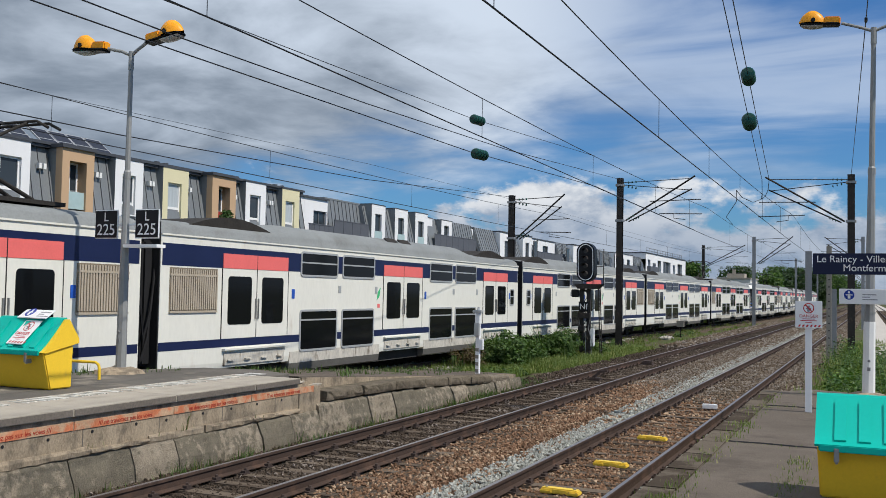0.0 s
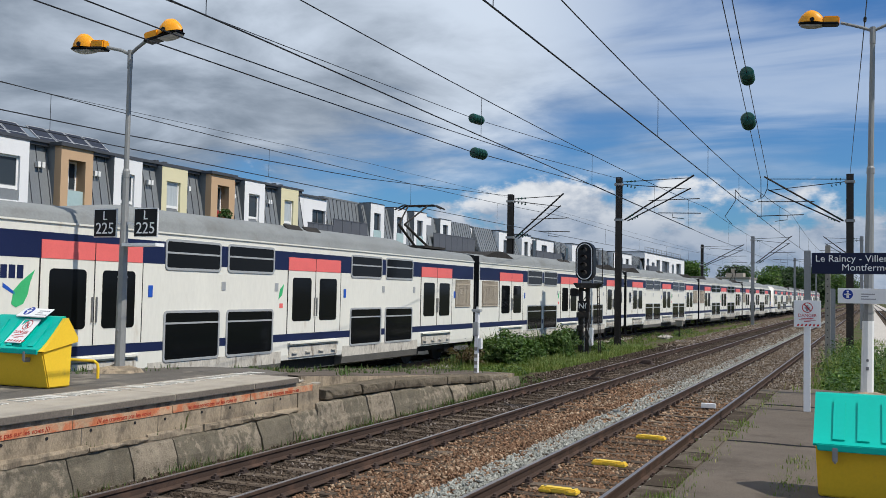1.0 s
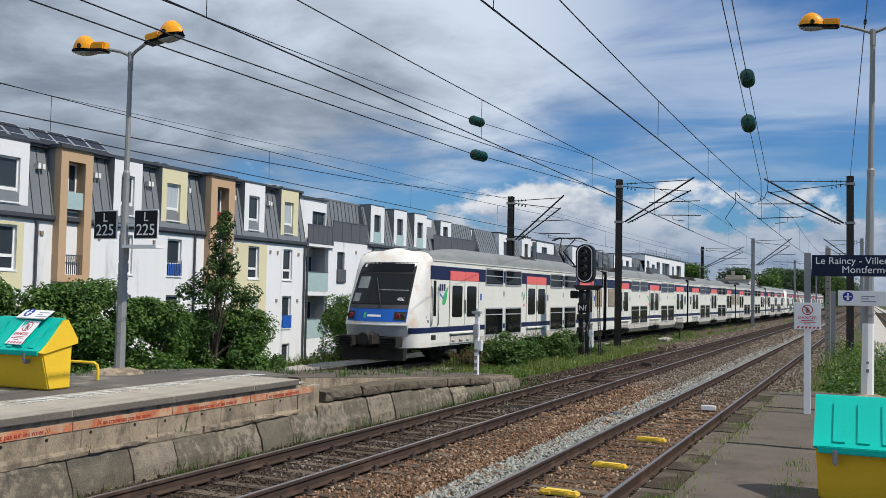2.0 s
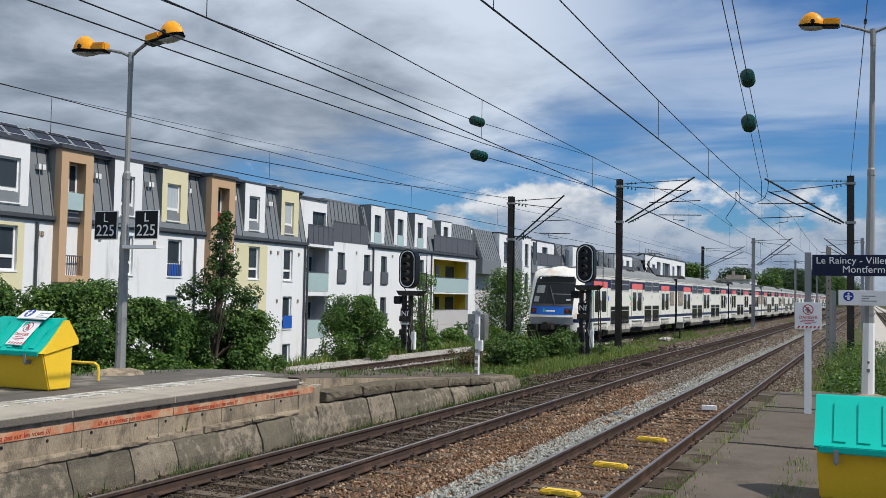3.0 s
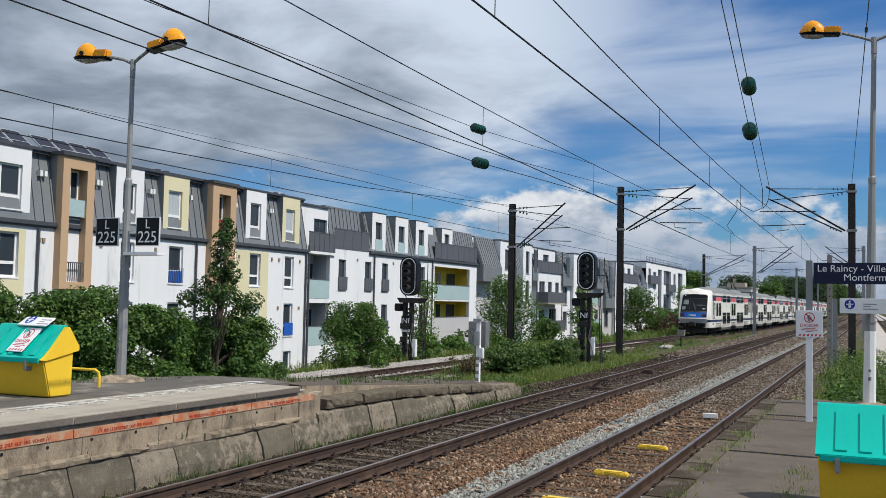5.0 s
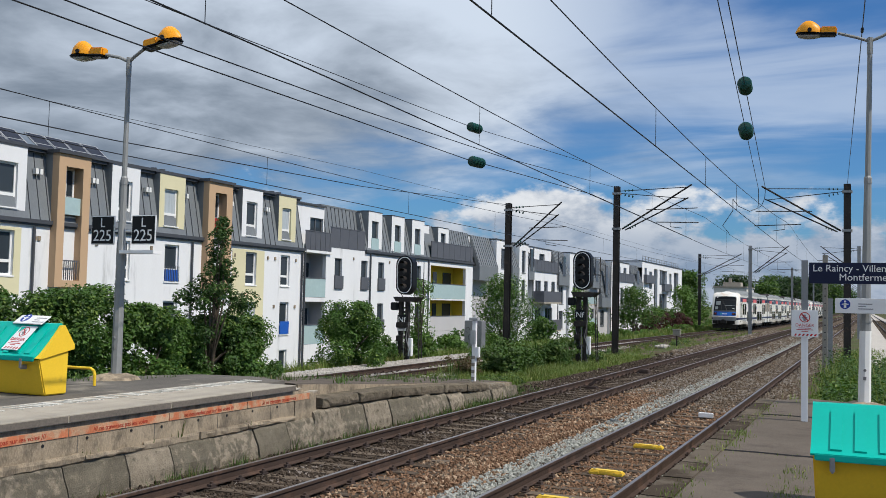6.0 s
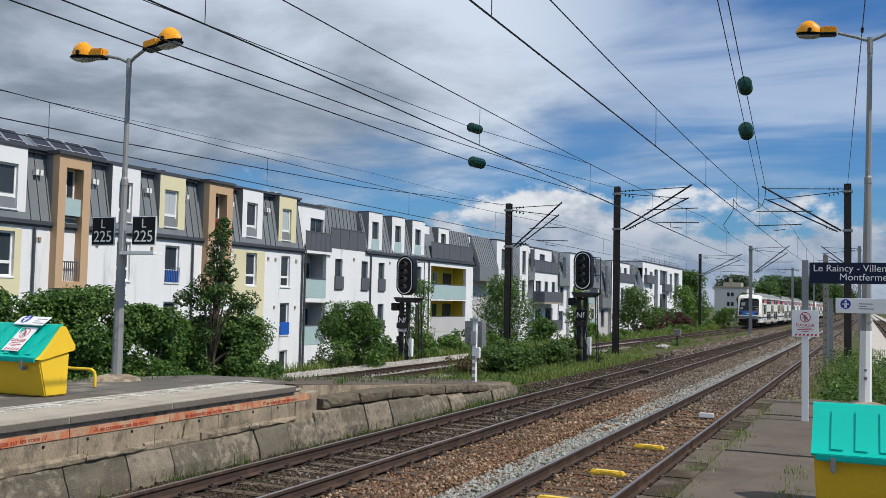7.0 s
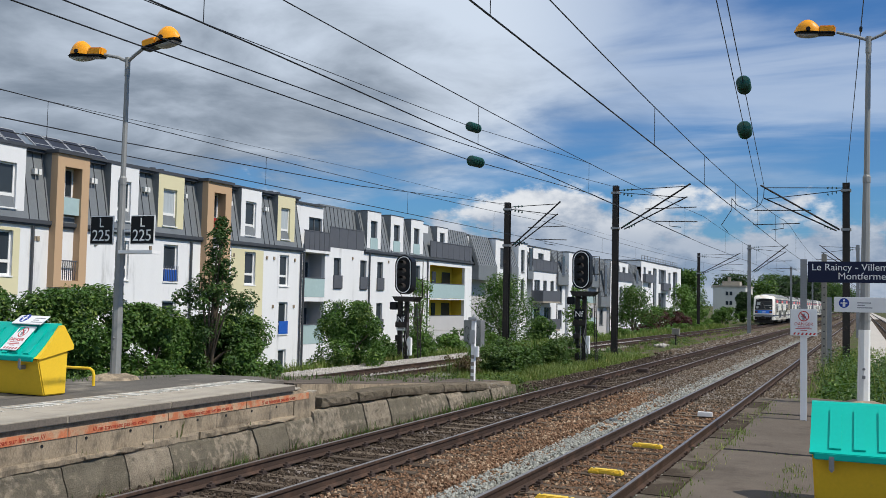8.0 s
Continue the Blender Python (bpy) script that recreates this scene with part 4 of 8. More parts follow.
        patch("valance_lip", -0.76, 0.76, 1.37, 1.43, 0.035, M_CAB_CREAM, "cream lip above the valance")
        patch("screen_header", -0.73, 0.73, 3.12, 3.18, 0.022, M_RUBBER)
        patch("screen_pillar", -0.225, -0.19, 2.08, 3.14, 0.022, M_RUBBER)
        patch("driver_blind", 0.0, 0.70, 2.56, 2.58, 0.016, M_CAB_GREY)
        patch("cab_interior", -0.62, -0.30, 2.62, 3.02, 0.0145, M_CAB_INSIDE, "pale cab wall seen through the glass")
        patch("cab_interior", -0.66, -0.45, 2.16, 2.45, 0.0145, M_CAB_INSIDE)
        for s in (-1, 1):
            patch("lamp_box", *sorted((s * 0.50, s * 0.735)), 1.56, 1.84, 0.026, M_CAR_UNDER, "dark lamp housing")
            for q, mt, nm, lb in ((0.58, M_TAIL_RED, "tail_lamp", "dull red tail lamp"), (0.67, M_LAMP_DARK, "headlight", "dark headlight lens")):
                p0 = nose_point(s * q, 1.70, 0.03)
                part(nm, Geo().tube([(p0[0], p0[1] + o + 0.02, 1.70), (p0[0], p0[1] + o - 0.03, 1.69)], 0.085, 14), mt, cabp, lb)
            patch("side_stripe", s * 0.765, s * 1.0, 1.11, 1.30, 0.006, M_CAR_BLUE)
            lo, hi = sorted((s * 1.402, s * 1.415))
            part("cab_door", Geo().box(lo, hi, o + 1.95, o + 2.55, 1.32, 2.955), M_CAR_WHITE, cabp, "narrow cab door")
            part("cab_door_pane", Geo().box(*sorted((s * 1.41, s * 1.425)), o + 2.10, o + 2.32, 1.69, 2.93, 0.01), M_CAR_GLASS, cabp)
            for yy in (1.93, 2.46):
                part("grab_rail", Geo().tube([(s * 1.42, o + yy, 1.36), (s * 1.46, o + yy, 1.42), (s * 1.46, o + yy, 2.66), (s * 1.42, o + yy, 2.72)], 0.022, 6), M_STEEL, cabp, "upright grab rail")
            part("band_end", Geo().box(*sorted((s * 1.392, s * 1.406)), o + 1.86, o + 2.08, 2.965, 3.45), M_CAR_BLUE, cabp)
            for yy, zz in ((1.62, 1.62), (1.66, 1.47), (1.74, 1.47)):
                part("lock", Geo().box(*sorted((s * 1.36, s * 1.40)), o + yy, o + yy + 0.05, zz, zz + 0.08), M_CAR_UNDER, cabp)
            part("step_hole", Geo().box(*sorted((s * 1.30, s * 1.404)), o + 2.0, o + 2.38, 0.86, 1.03), M_CAR_UNDER, cabp)
            bf = part("buffer", Geo().box(min(s * .6, s * 1.08), max(s * .6, s * 1.08), o - 0.02, o + 0.5, 0.66, 1.02, 0.03), M_CAR_UNDER, e, "ribbed black buffer block")
            for k in range(4):
                part("buffer_rib", Geo().box(min(s * .56, s * 1.12), max(s * .56, s * 1.12), o - 0.14, o, 0.68 + 0.09 * k, 0.72 + 0.09 * k), M_RUBBER, bf)
            # coloured emblem by the first door: bars and a leaf
            x = s * HALF
            lo, hi = sorted((x + s * 0.006, x))
            part("emblem", Geo().prism([(o + 2.88, 2.12), (o + 2.98, 2.06), (o + 3.14, 2.12), (o + 3.24, 2.3), (o + 3.28, 2.5), (o + 3.38, 2.74), (o + 3.08, 2.52), (o + 2.92, 2.36)], lo, hi, "x"), M_LEAF_GREEN, cabp)
            for k in range(3):
                part("emblem_bar", Geo().box(lo, hi, o + 2.62 + 0.18 * k, o + 2.76 + 0.18 * k, 2.58, 2.82), M_CAR_BLUE, cabp)
            part("emblem_arc", Geo().prism([(o + 2.68, 2.42), (o + 2.95, 2.28), (o + 2.95, 2.33), (o + 2.68, 2.5)], lo, hi, "x"), M_INK_BLUE, cabp)
        patch("emblem_bar", -0.14, 0.20, 1.66, 1.73, 0.022, M_WHITE)
        patch("emblem_leaf", -0.24, -0.18, 1.62, 1.80, 0.022, M_LEAF_GREEN)
        p0 = nose_point(0.58, 2.26, 0.06)
        text_part("40E", 0.17, M_WHITE, cabp, pose(p0[0], p0[1] + o, p0[2], 63, 0, 6), name="running_number")
        wipe = Geo()
        for a, b in (((0.16, 2.02), (-0.10, 2.95)), ((0.16, 2.02), (0.06, 2.6))):
            p, q = nose_point(a[0], a[1], 0.05), nose_point(b[0], b[1], 0.05)
            wipe.tube([(p[0], p[1] + o, p[2]), (q[0], q[1] + o, q[2])], 0.02, 6)
        part("wiper", wipe, M_BLACK, cabp)
        part("coupler", Geo().box(-0.28, 0.28, o - 0.25, o + 0.8, 0.72, 1.08, 0.05).tube([(0, o - 0.3, 0.95), (0, o + 0.4, 0.95)], 0.2, 12), M_CAR_UNDER, e, "black automatic coupler")
        part("plough", Geo().prism([(-1.15, 0.22), (1.15, 0.22), (1.2, 0.62), (-1.2, 0.62)], o + 0.35, o + 0.6), M_CAR_UNDER, e)
        pantograph(e, o + L - 2.5)
    return e, L


def build_train():
    """Ten coaches in two coupled sets; gives each coach with its middle's distance from the tail."""
    cab, lc = coach(True)
    mid, lm = coach(False)
    out, s = [], 0.0
    gap = 0.62
    for unit in range(2):
        for kind, flip in (("c", 0), ("m", 0), ("m", 1), ("m", 0), ("c", 1)):
            L = lc if kind == "c" else lm
            src = cab if kind == "c" else mid
            first = unit == 0 and ((kind == "c" and not flip) or (kind == "m" and not flip and len(out) == 1))
            ob = src if first else copy_thing(src, pose(0, 0, 0))
            out.append((ob, s + L / 2, flip))
            s += L + gap
        s += 0.6
    return out


TRAIN = build_train()


# ---- the apartment buildings ----
M_RENDER = mat("white render", (0.74, 0.745, 0.75), 0.85, var=0.07, scale=0.75, fine=50, bump=0.1, stretch=(1, 1, 0.16), other=(0.33, 0.33, 0.33), other_at=(0.57, 0.80))
M_CREAM = mat("cream yellow render", (0.66, 0.61, 0.40), 0.8, var=0.06, scale=0.5, fine=60, bump=0.08)
M_TAN = mat("tan brown render", (0.50, 0.34, 0.21), 0.8, var=0.06, scale=0.5, fine=60, bump=0.08)
M_GREYWALL = mat("pale grey render", (0.48, 0.47, 0.47), 0.8, var=0.08, scale=0.5, fine=50, bump=0.08)
M_YELLOWWALL = mat("strong yellow render", (0.60, 0.45, 0.05), 0.8, var=0.08, bump=0.08)
M_ZINC = mat("dark grey standing-seam zinc", (0.19, 0.205, 0.215), 0.5, 0.15, var=0.18, scale=0.8, fine=25, bump=0.05, stretch=(1, 1, 0.3))
M_ZINC_DARK = mat("dark flashing", (0.075, 0.08, 0.09), 0.5, 0.2, var=0.15, bump=0.05)
M_FRAME = mat("white window frame", (0.78, 0.78, 0.77), 0.45, var=0.04, bump=0.0)
M_FRAME_GREY = mat("grey window frame", (0.12, 0.125, 0.13), 0.45, var=0.05, bump=0.0)
M_PANE = glass_mat("window glass", (0.035, 0.045, 0.055), 0.04)
M_CURTAIN = mat("pale curtain behind glass", (0.42, 0.46, 0.48), 0.3, var=0.2, scale=2, fine=8, bump=0, stretch=(1, 6, 0.2), spec=0.6)
M_FROST = mat("frosted glass guard", (0.38, 0.50, 0.50), 0.25, var=0.08, scale=1, fine=5, bump=0.0, spec=0.6)
M_PANEL_GREY = mat("grey metal guard", (0.115, 0.12, 0.135), 0.5, 0.2, var=0.1, bump=0.03)
M_SOLAR = mat("solar cells", (0.014, 0.017, 0.03), 0.4, var=0.1, scale=2, fine=20, bump=0)
M_BLUEPOT = mat("blue guard screen", (0.02, 0.10, 0.42), 0.5, bump=0.05)
M_REDPOT = mat("red guard screen", (0.32, 0.02, 0.02), 0.5, bump=0.05)


def pierced(x, y0, y1, z0, z1, holes, depth=0.24):
    """A front at x facing +x with holes (ya, yb, za, zb) that go back by depth."""
    g = Geo()
    ys = sorted({y0, y1, *[min(max(h[i], y0), y1) for h in holes for i in (0, 1)]})
    zs = sorted({z0, z1, *[min(max(h[i], z0), z1) for h in holes for i in (2, 3)]})
    for a, b in zip(ys, ys[1:]):
        for c, d in zip(zs, zs[1:]):
            my, mz = (a + b) / 2, (c + d) / 2
            if any(h[0] < my < h[1] and h[2] < mz < h[3] for h in holes):
                continue
            g.add([(x, a, c), (x, b, c), (x, b, d), (x, a, d)], [(0, 1, 2, 3)])
    for a, b, c, d in holes:
        p = [(x, a, c), (x, b, c), (x, b, d), (x, a, d)]
        q = [(x - depth, *v[1:]) for v in p]
        g.add(p + q, [(0, 1, 5, 4), (1, 2, 6, 5), (2, 3, 7, 6), (3, 0, 4, 7)])
    return g


def facade_window(parent, x, y0, y1, z0, z1, frame_mat, mullion=True, transom=None, curtain=False, depth=0.17):
    t = 0.08
    g = Geo()
    xa, xb = x - depth, x - depth + 0.06
    w = part("window", g.ring(xa, xb, y0, y1, z0, z1, t), frame_mat, parent, "white framed window" if frame_mat is M_FRAME else "grey framed window")
    if mullion:
        m = (y0 + y1) / 2
        part("mullion", Geo().box(xa, xb, m - 0.04, m + 0.04, z0 + t, z1 - t), frame_mat, w)
    if transom:
        part("transom", Geo().box(xa, xb + 0.002, y0 + t, y1 - t, transom - 0.06, transom + 0.06), frame_mat, w)
    zt = transom or z0 + t
    part("pane", Geo().box(xa + 0.01, xa + 0.025, y0 + t, y1 - t, z0 + t, z1 - t), M_PANE, w)
    if curtain:
        part("curtain", Geo().box(xa + 0.027, xa + 0.03, y0 + t, y1 - t, zt, z1 - t), M_CURTAIN, w)
    part("sill", Geo().box(x - depth, x + 0.05, y0 - 0.04, y1 + 0.04, z0 - 0.06, z0 - 0.005), frame_mat, w)
    return w


def mansard(parent, y0, y1, z0, z1, x0, run, label="dark zinc mansard roof", gaps=()):
    """A steep zinc slope with standing seams; its seams are bars."""
    roof = part("roof", Geo().prism([(x0, z0), (x0 - run, z1), (x0 - run - 0.3, z1), (x0 - 0.3, z0)], y0, y1), M_ZINC, parent, label)
    seam = Geo()
    y = y0 + 0.1
    while y < y1 - 0.05:
        if not any(a < y < b for a, b in gaps):
            seam.prism([(x0 + 0.035, z0), (x0 - run + 0.035, z1), (x0 - run - 0.02, z1), (x0 - 0.02, z0)], y - 0.008, y + 0.008)
        y += 0.47
    if seam.v:
        tagged(part("seams", seam, M_ZINC_DARK, roof), kind="stuff")
    return roof


def dormer(parent, y0, y1, z0, z1, mt, wy0, wy1, wz0, wz1, frame_mat=None, guard=None, x=FACADE, back=2.2, label="", curtain=False, transom=None, mullion=True):
    d = part("dormer", pierced(x, y0, y1, z0, z1, [(wy0, wy1, wz0, wz1)]), mt, parent, label)
    for ya, yb in ((y0, y0 + 0.06), (y1 - 0.06, y1)):
        part("cheek", Geo().prism([(x - 0.001, z0), (x - 0.001, z1), (x - back, z1), (x - back, z0)], ya, yb), M_ZINC, d)
    part("cap", Geo().box(x - back, x + 0.025, y0 - 0.02, y1 + 0.02, z1, z1 + 0.045), M_ZINC_DARK, d)
    facade_window(d, x, wy0, wy1, wz0, wz1, frame_mat or M_FRAME, curtain=curtain, transom=transom, mullion=mullion)
    if guard:
        part("guard", Geo().box(x + 0.0, x + 0.03, wy0 - 0.06, wy1 + 0.06, wz0 - 0.1, wz0 + 0.75), guard, d, "glass guard in front of the window" if guard is M_FROST else "guard in front of the window")
    return d


def tan_box(parent, y0, y1, z0, z1, oy0, oy1, guard):
    """A projecting tan frame round two stacked windows."""
    x = FACADE + 0.35
    d = part("bay", pierced(x, y0, y1, z0, z1, [(oy0, oy1, z0 + 0.28, z1 - 0.5)], 0.52), M_TAN, parent, "projecting tan brown bay frame")
    s = Geo()
    for y in (y0, y1):
        part("bay_side", Geo().add([(x, y, z0), (x, y, z1), (FACADE, y, z1), (FACADE, y, z0)], [(0, 1, 2, 3)]), M_TAN, d)
        part("cheek", Geo().add([(FACADE, y, 5.1), (FACADE, y, z1), (FACADE - 1.6, y, z1), (FACADE - 1.6, y, 5.1)], [(0, 1, 2, 3)]), M_ZINC, d)
    part("bay_floor", s.add([(x, y0, z0), (x, y1, z0), (FACADE, y1, z0), (FACADE, y0, z0)], [(0, 1, 2, 3)]), M_TAN, d)
    part("cap", Geo().box(FACADE - 1.8, x + 0.1, y0 - 0.1, y1 + 0.1, z1, z1 + 0.14), M_ZINC_DARK, d)
    xi = x - 0.5
    part("spandrel", Geo().box(xi - 0.05, xi + 0.03, oy0, oy1, z0 + 1.85, z0 + 2.9), M_RENDER, d, "white panel between the windows")
    facade_window(d, xi + 0.12, oy0 + 0.02, oy1, z0 + 0.3, z0 + 1.85, M_FRAME)
    facade_window(d, xi + 0.12, oy0 + 0.02, oy1, z0 + 2.9, z1 - 0.5, M_FRAME)
    rail = part("railing", Geo().box(x - 0.12, x - 0.08, oy0, oy1, z0 + 1.05, z0 + 1.1), M_PANEL_GREY, d, "grey barred railing")
    y = oy0 + 0.05
    while y < oy1:
        part("bar", Geo().box(x - 0.115, x - 0.085, y, y + 0.03, z0 + 0.3, z0 + 1.05), M_PANEL_GREY, rail)
        y += 0.11
    part("guard", Geo().box(x - 0.14, x - 0.1, oy0, oy1, z0 + 2.95, z0 + 3.65), guard, d)


def downpipe(parent, y, z0, z1, x=FACADE):
    part("downpipe", Geo().tube([(x + 0.08, y, z0), (x + 0.08, y, z1)], 0.055, 8), M_ZINC_DARK, parent)


def eave(parent, y0, y1, z, x=FACADE):
    part("eave", Geo().box(x - 0.1, x + 0.16, y0, y1, z, z + 0.16).box(x - 0.1, x + 0.10, y0, y1, z - 0.08, z), M_ZINC_DARK, parent, "dark gutter along the eave")


def wall_vents(parent, ys, z, x=FACADE):
    for y in ys:
        part("wall_vent", Geo().box(x, x + 0.05, y - 0.07, y + 0.07, z - 0.09, z + 0.09), M_CONCRETE, parent)


def first_building():
    x = FACADE
    e = thing("apartment_building", pose(0, 0, 0), "three-storey white building with a zinc mansard and tan bays", "apartment building")
    rows = [(25.3, 26.9), (32.4, 33.25), (35.55, 36.55), (41.88, 42.85), (45.2, 46.1)]
    holes = [(a, b, 3.05, 4.78) for a, b in rows] + [(a, b, 0.36, 2.15) for a, b in rows] + [(45.28, 46.05, -2.2, -0.5)]
    part("wall", pierced(x, 12.0, 47.4, -3.2, 5.1, holes), M_RENDER, e, "white rendered wall with grey run-off streaks")
    shell = Geo().add([(x, 47.4, -3.2), (x, 47.4, 5.0), (x - 12, 47.4, 5.0), (x - 12, 47.4, -3.2)], [(0, 1, 2, 3)])
    shell.box(x - 12.2, x - 12, 12, 47.4, -3.2, 8.0).box(x - 12, x - 0.3, 12.0, 12.2, -3.2, 8.0)
    part("end_wall", shell, M_RENDER, e)
    for i, (a, b, c, d) in enumerate(holes):
        facade_window(e, x, a, b, c, d, M_FRAME, transom=c + 0.55, curtain=i == 8, mullion=b - a > 1.2)
    for a, b in ((23.6, 25.3), (26.9, 27.22), (40.72, 41.88), (42.85, 43.57)):
        part("colour_panel", Geo().box(x, x + 0.025, a, b, 0.2 if a > 30 else 2.3, 4.9), M_CREAM, e, "cream yellow render panel")
    for a, b, c, d in ((25.3, 26.9, 4.78, 4.9), (25.3, 26.9, 2.3, 2.98), (41.88, 42.85, 4.78, 4.9), (41.88, 42.85, 2.15, 2.98)):
        part("colour_panel", Geo().box(x, x + 0.025, a, b, c, d), M_CREAM, e, "cream yellow render panel")
    gaps = [(24.1, 27.4), (28.6, 30.4), (31.95, 33.75), (35.0, 36.9), (38.2, 40.15), (41.4, 43.3), (44.8, 46.65)]
    mansard(e, 12.0, 47.4, 5.26, 8.05, x + 0.05, 0.55, gaps=gaps)
    part("flat_roof", Geo().box(x - 12, x - 0.28, 12.0, 47.4, 8.0, 8.12), M_ZINC_DARK, e)
    part("ridge_flashing", Geo().box(x - 0.6, x - 0.2, 12.0, 47.45, 8.12, 8.24), M_ZINC_DARK, e)
    eave(e, 12.0, 47.5, 5.12)
    dormer(e, 24.1, 27.37, 5.56, 8.02, M_RENDER, 25.1, 26.95, 5.66, 7.38, label="white boxed dormer", transom=6.15)
    dormer(e, 31.97, 33.72, 5.56, 8.05, M_RENDER, 32.42, 33.24, 5.66, 7.40, label="white boxed dormer", transom=6.15, mullion=False)
    dormer(e, 35.04, 36.85, 5.56, 8.05, M_CREAM, 35.40, 36.35, 5.66, 7.38, label="cream boxed dormer", curtain=True, transom=6.2, mullion=False)
    dormer(e, 41.45, 43.28, 5.56, 8.10, M_RENDER, 41.85, 42.8, 5.66, 7.45, label="white boxed dormer", transom=6.2, mullion=False)
    dormer(e, 44.85, 46.60, 5.56, 8.10, M_CREAM, 45.2, 46.1, 5.68, 7.43, label="cream boxed dormer", curtain=True, transom=6.2, mullion=False)
    tan_box(e, 28.65, 30.37, 2.65, 8.03, 29.04, 29.96, M_FROST)
    tan_box(e, 38.22, 40.13, 2.65, 8.05, 38.73, 39.65, M_REDPOT)
    for y in (27.8, 37.45, 47.3):
        downpipe(e, y, -3.0, 5.0)
    wall_vents(e, (27.9, 28.1, 31.2, 34.6, 40.9, 43.9, 44.6, 46.7), 4.55)
    wall_vents(e, (44.6, 46.7), 1.9)
    for y in (28.0, 28.22, 31.05, 31.25, 34.35, 34.55, 37.2, 40.6, 40.8, 43.9, 44.1):
        part("roof_outlet", Geo().box(x - 0.3, x - 0.12, y - 0.07, y + 0.07, 7.1, 7.32), M_WHITE, e)
    part("blue_screen", Geo().box(x + 0.02, x + 0.06, 45.22, 46.1, 0.38, 1.08), M_BLUEPOT, e, "blue screen in front of a window")
    part("blue_screen", Geo().box(x - 0.06, x + 0.02, 35.60, 36.5, 3.08, 3.62), M_BLUEPOT, e, "blue screen behind a barred guard")
    for k in range(9):
        part("guard_bar", Geo().box(x + 0.03, x + 0.05, 35.58 + 0.119 * k, 35.60 + 0.119 * k, 3.06, 3.78), M_PANEL_GREY, e)
    # roof: vents, panels, chimney pots
    for y in (36.3, 36.9, 40.6, 46.3, 47.0):
        part("roof_pot", Geo().tube([(x - 1.5, y, 8.1), (x - 1.5, y, 8.45)], 0.09, 8).tube([(x - 1.5, y, 8.42), (x - 1.5, y, 8.52)], 0.15, 8), M_ZINC_DARK, e)
    part("roof_unit", Geo().box(x - 3.4, x - 2.4, 36.6, 38.5, 8.12, 8.5, 0.02).box(x - 3.5, x - 2.3, 36.5, 38.6, 8.5, 8.56), M_CAR_FRAME, e, "pale ventilation unit on the roof")
    # solar panels, each tilted to the sun
    slope = Geo().box(-0.02, 1.55, -0.48, 0.48, -0.02, 0.02)
    pm = slope.mesh("solar_panel", M_SOLAR)
    fr = Geo()
    for a in (-0.5, 0.46):
        fr.box(-0.03, 1.56, a, a + 0.04, -0.03, 0.03)
    for a in (-0.04, 0.75, 1.54):
        fr.box(a, a + 0.04, -0.48, 0.48, -0.03, 0.03)
    fm = fr.mesh("panel_frame", M_CAR_FRAME)
    for y in (24.4, 25.45, 26.5, 27.55, 28.6, 30.1, 31.15, 32.2, 33.25):
        p = part("solar_panel", pm, None, e, "dark solar panel in a pale frame", m=pose(x - 1.5, y, 8.2, 0, -38, 180))
        part("panel_frame", fm, None, p)


def guard_panels(parent, y0, y1, z0, z1, x, step=1.1):
    y = y0
    while y < y1 - 0.05:
        part("guard_panel", Geo().box(x - 0.03, x + 0.01, y + 0.015, min(y + step, y1) - 0.015, z0, z1), M_PANEL_GREY, parent)
        y += step
    part("handrail", Geo().box(x - 0.05, x + 0.03, y0, y1, z1, z1 + 0.05), M_PANEL_GREY, parent)


def loggia(parent, y0, y1, z0, z1, x, deep, wall_mat, glass):
    g = Geo()
    x, y0, y1, z0, z1 = x - 0.225, y0 - 0.003, y1 + 0.003, z0 - 0.003, z1 + 0.003
    deep -= 0.2
    xb = x - deep
    g.add([(xb, y0, z0), (xb, y1, z0), (xb, y1, z1), (xb, y0, z1)], [(0, 1, 2, 3)])
    l = part("loggia", g, wall_mat, parent, "recessed balcony")
    side = Geo()
    for y in (y0, y1):
        side.add([(x, y, z0), (x, y, z1), (xb, y, z1), (xb, y, z0)], [(0, 1, 2, 3)])
    side.add([(x, y0, z0), (x, y1, z0), (xb, y1, z0), (xb, y0, z0)], [(0, 1, 2, 3)])
    side.add([(x, y0, z1), (x, y1, z1), (xb, y1, z1), (xb, y0, z1)], [(0, 1, 2, 3)])
    part("reveal", side, wall_mat, l)
    w = y1 - y0
    part("balcony_door", Geo().box(xb, xb + 0.05, y0 + 0.42 * w, y0 + 0.52 * w, z0, z0 + 2.1), M_PANE, l, "dark glass door")
    part("balcony_door", Geo().box(xb, xb + 0.05, y0 + 0.70 * w, y0 + 0.93 * w, z0, z0 + 2.1), M_PANE, l, "dark glass door")
    x += 0.225
    part("guard", Geo().box(x - 0.02, x + 0.03, y0, y1, z0 + 0.02, z0 + 1.12), glass, l, "frosted glass balustrade" if glass is M_FROST else "")
    part("handrail", Geo().box(x - 0.03, x + 0.05, y0, y1, z0 + 1.12, z0 + 1.17), M_PANEL_GREY, l)


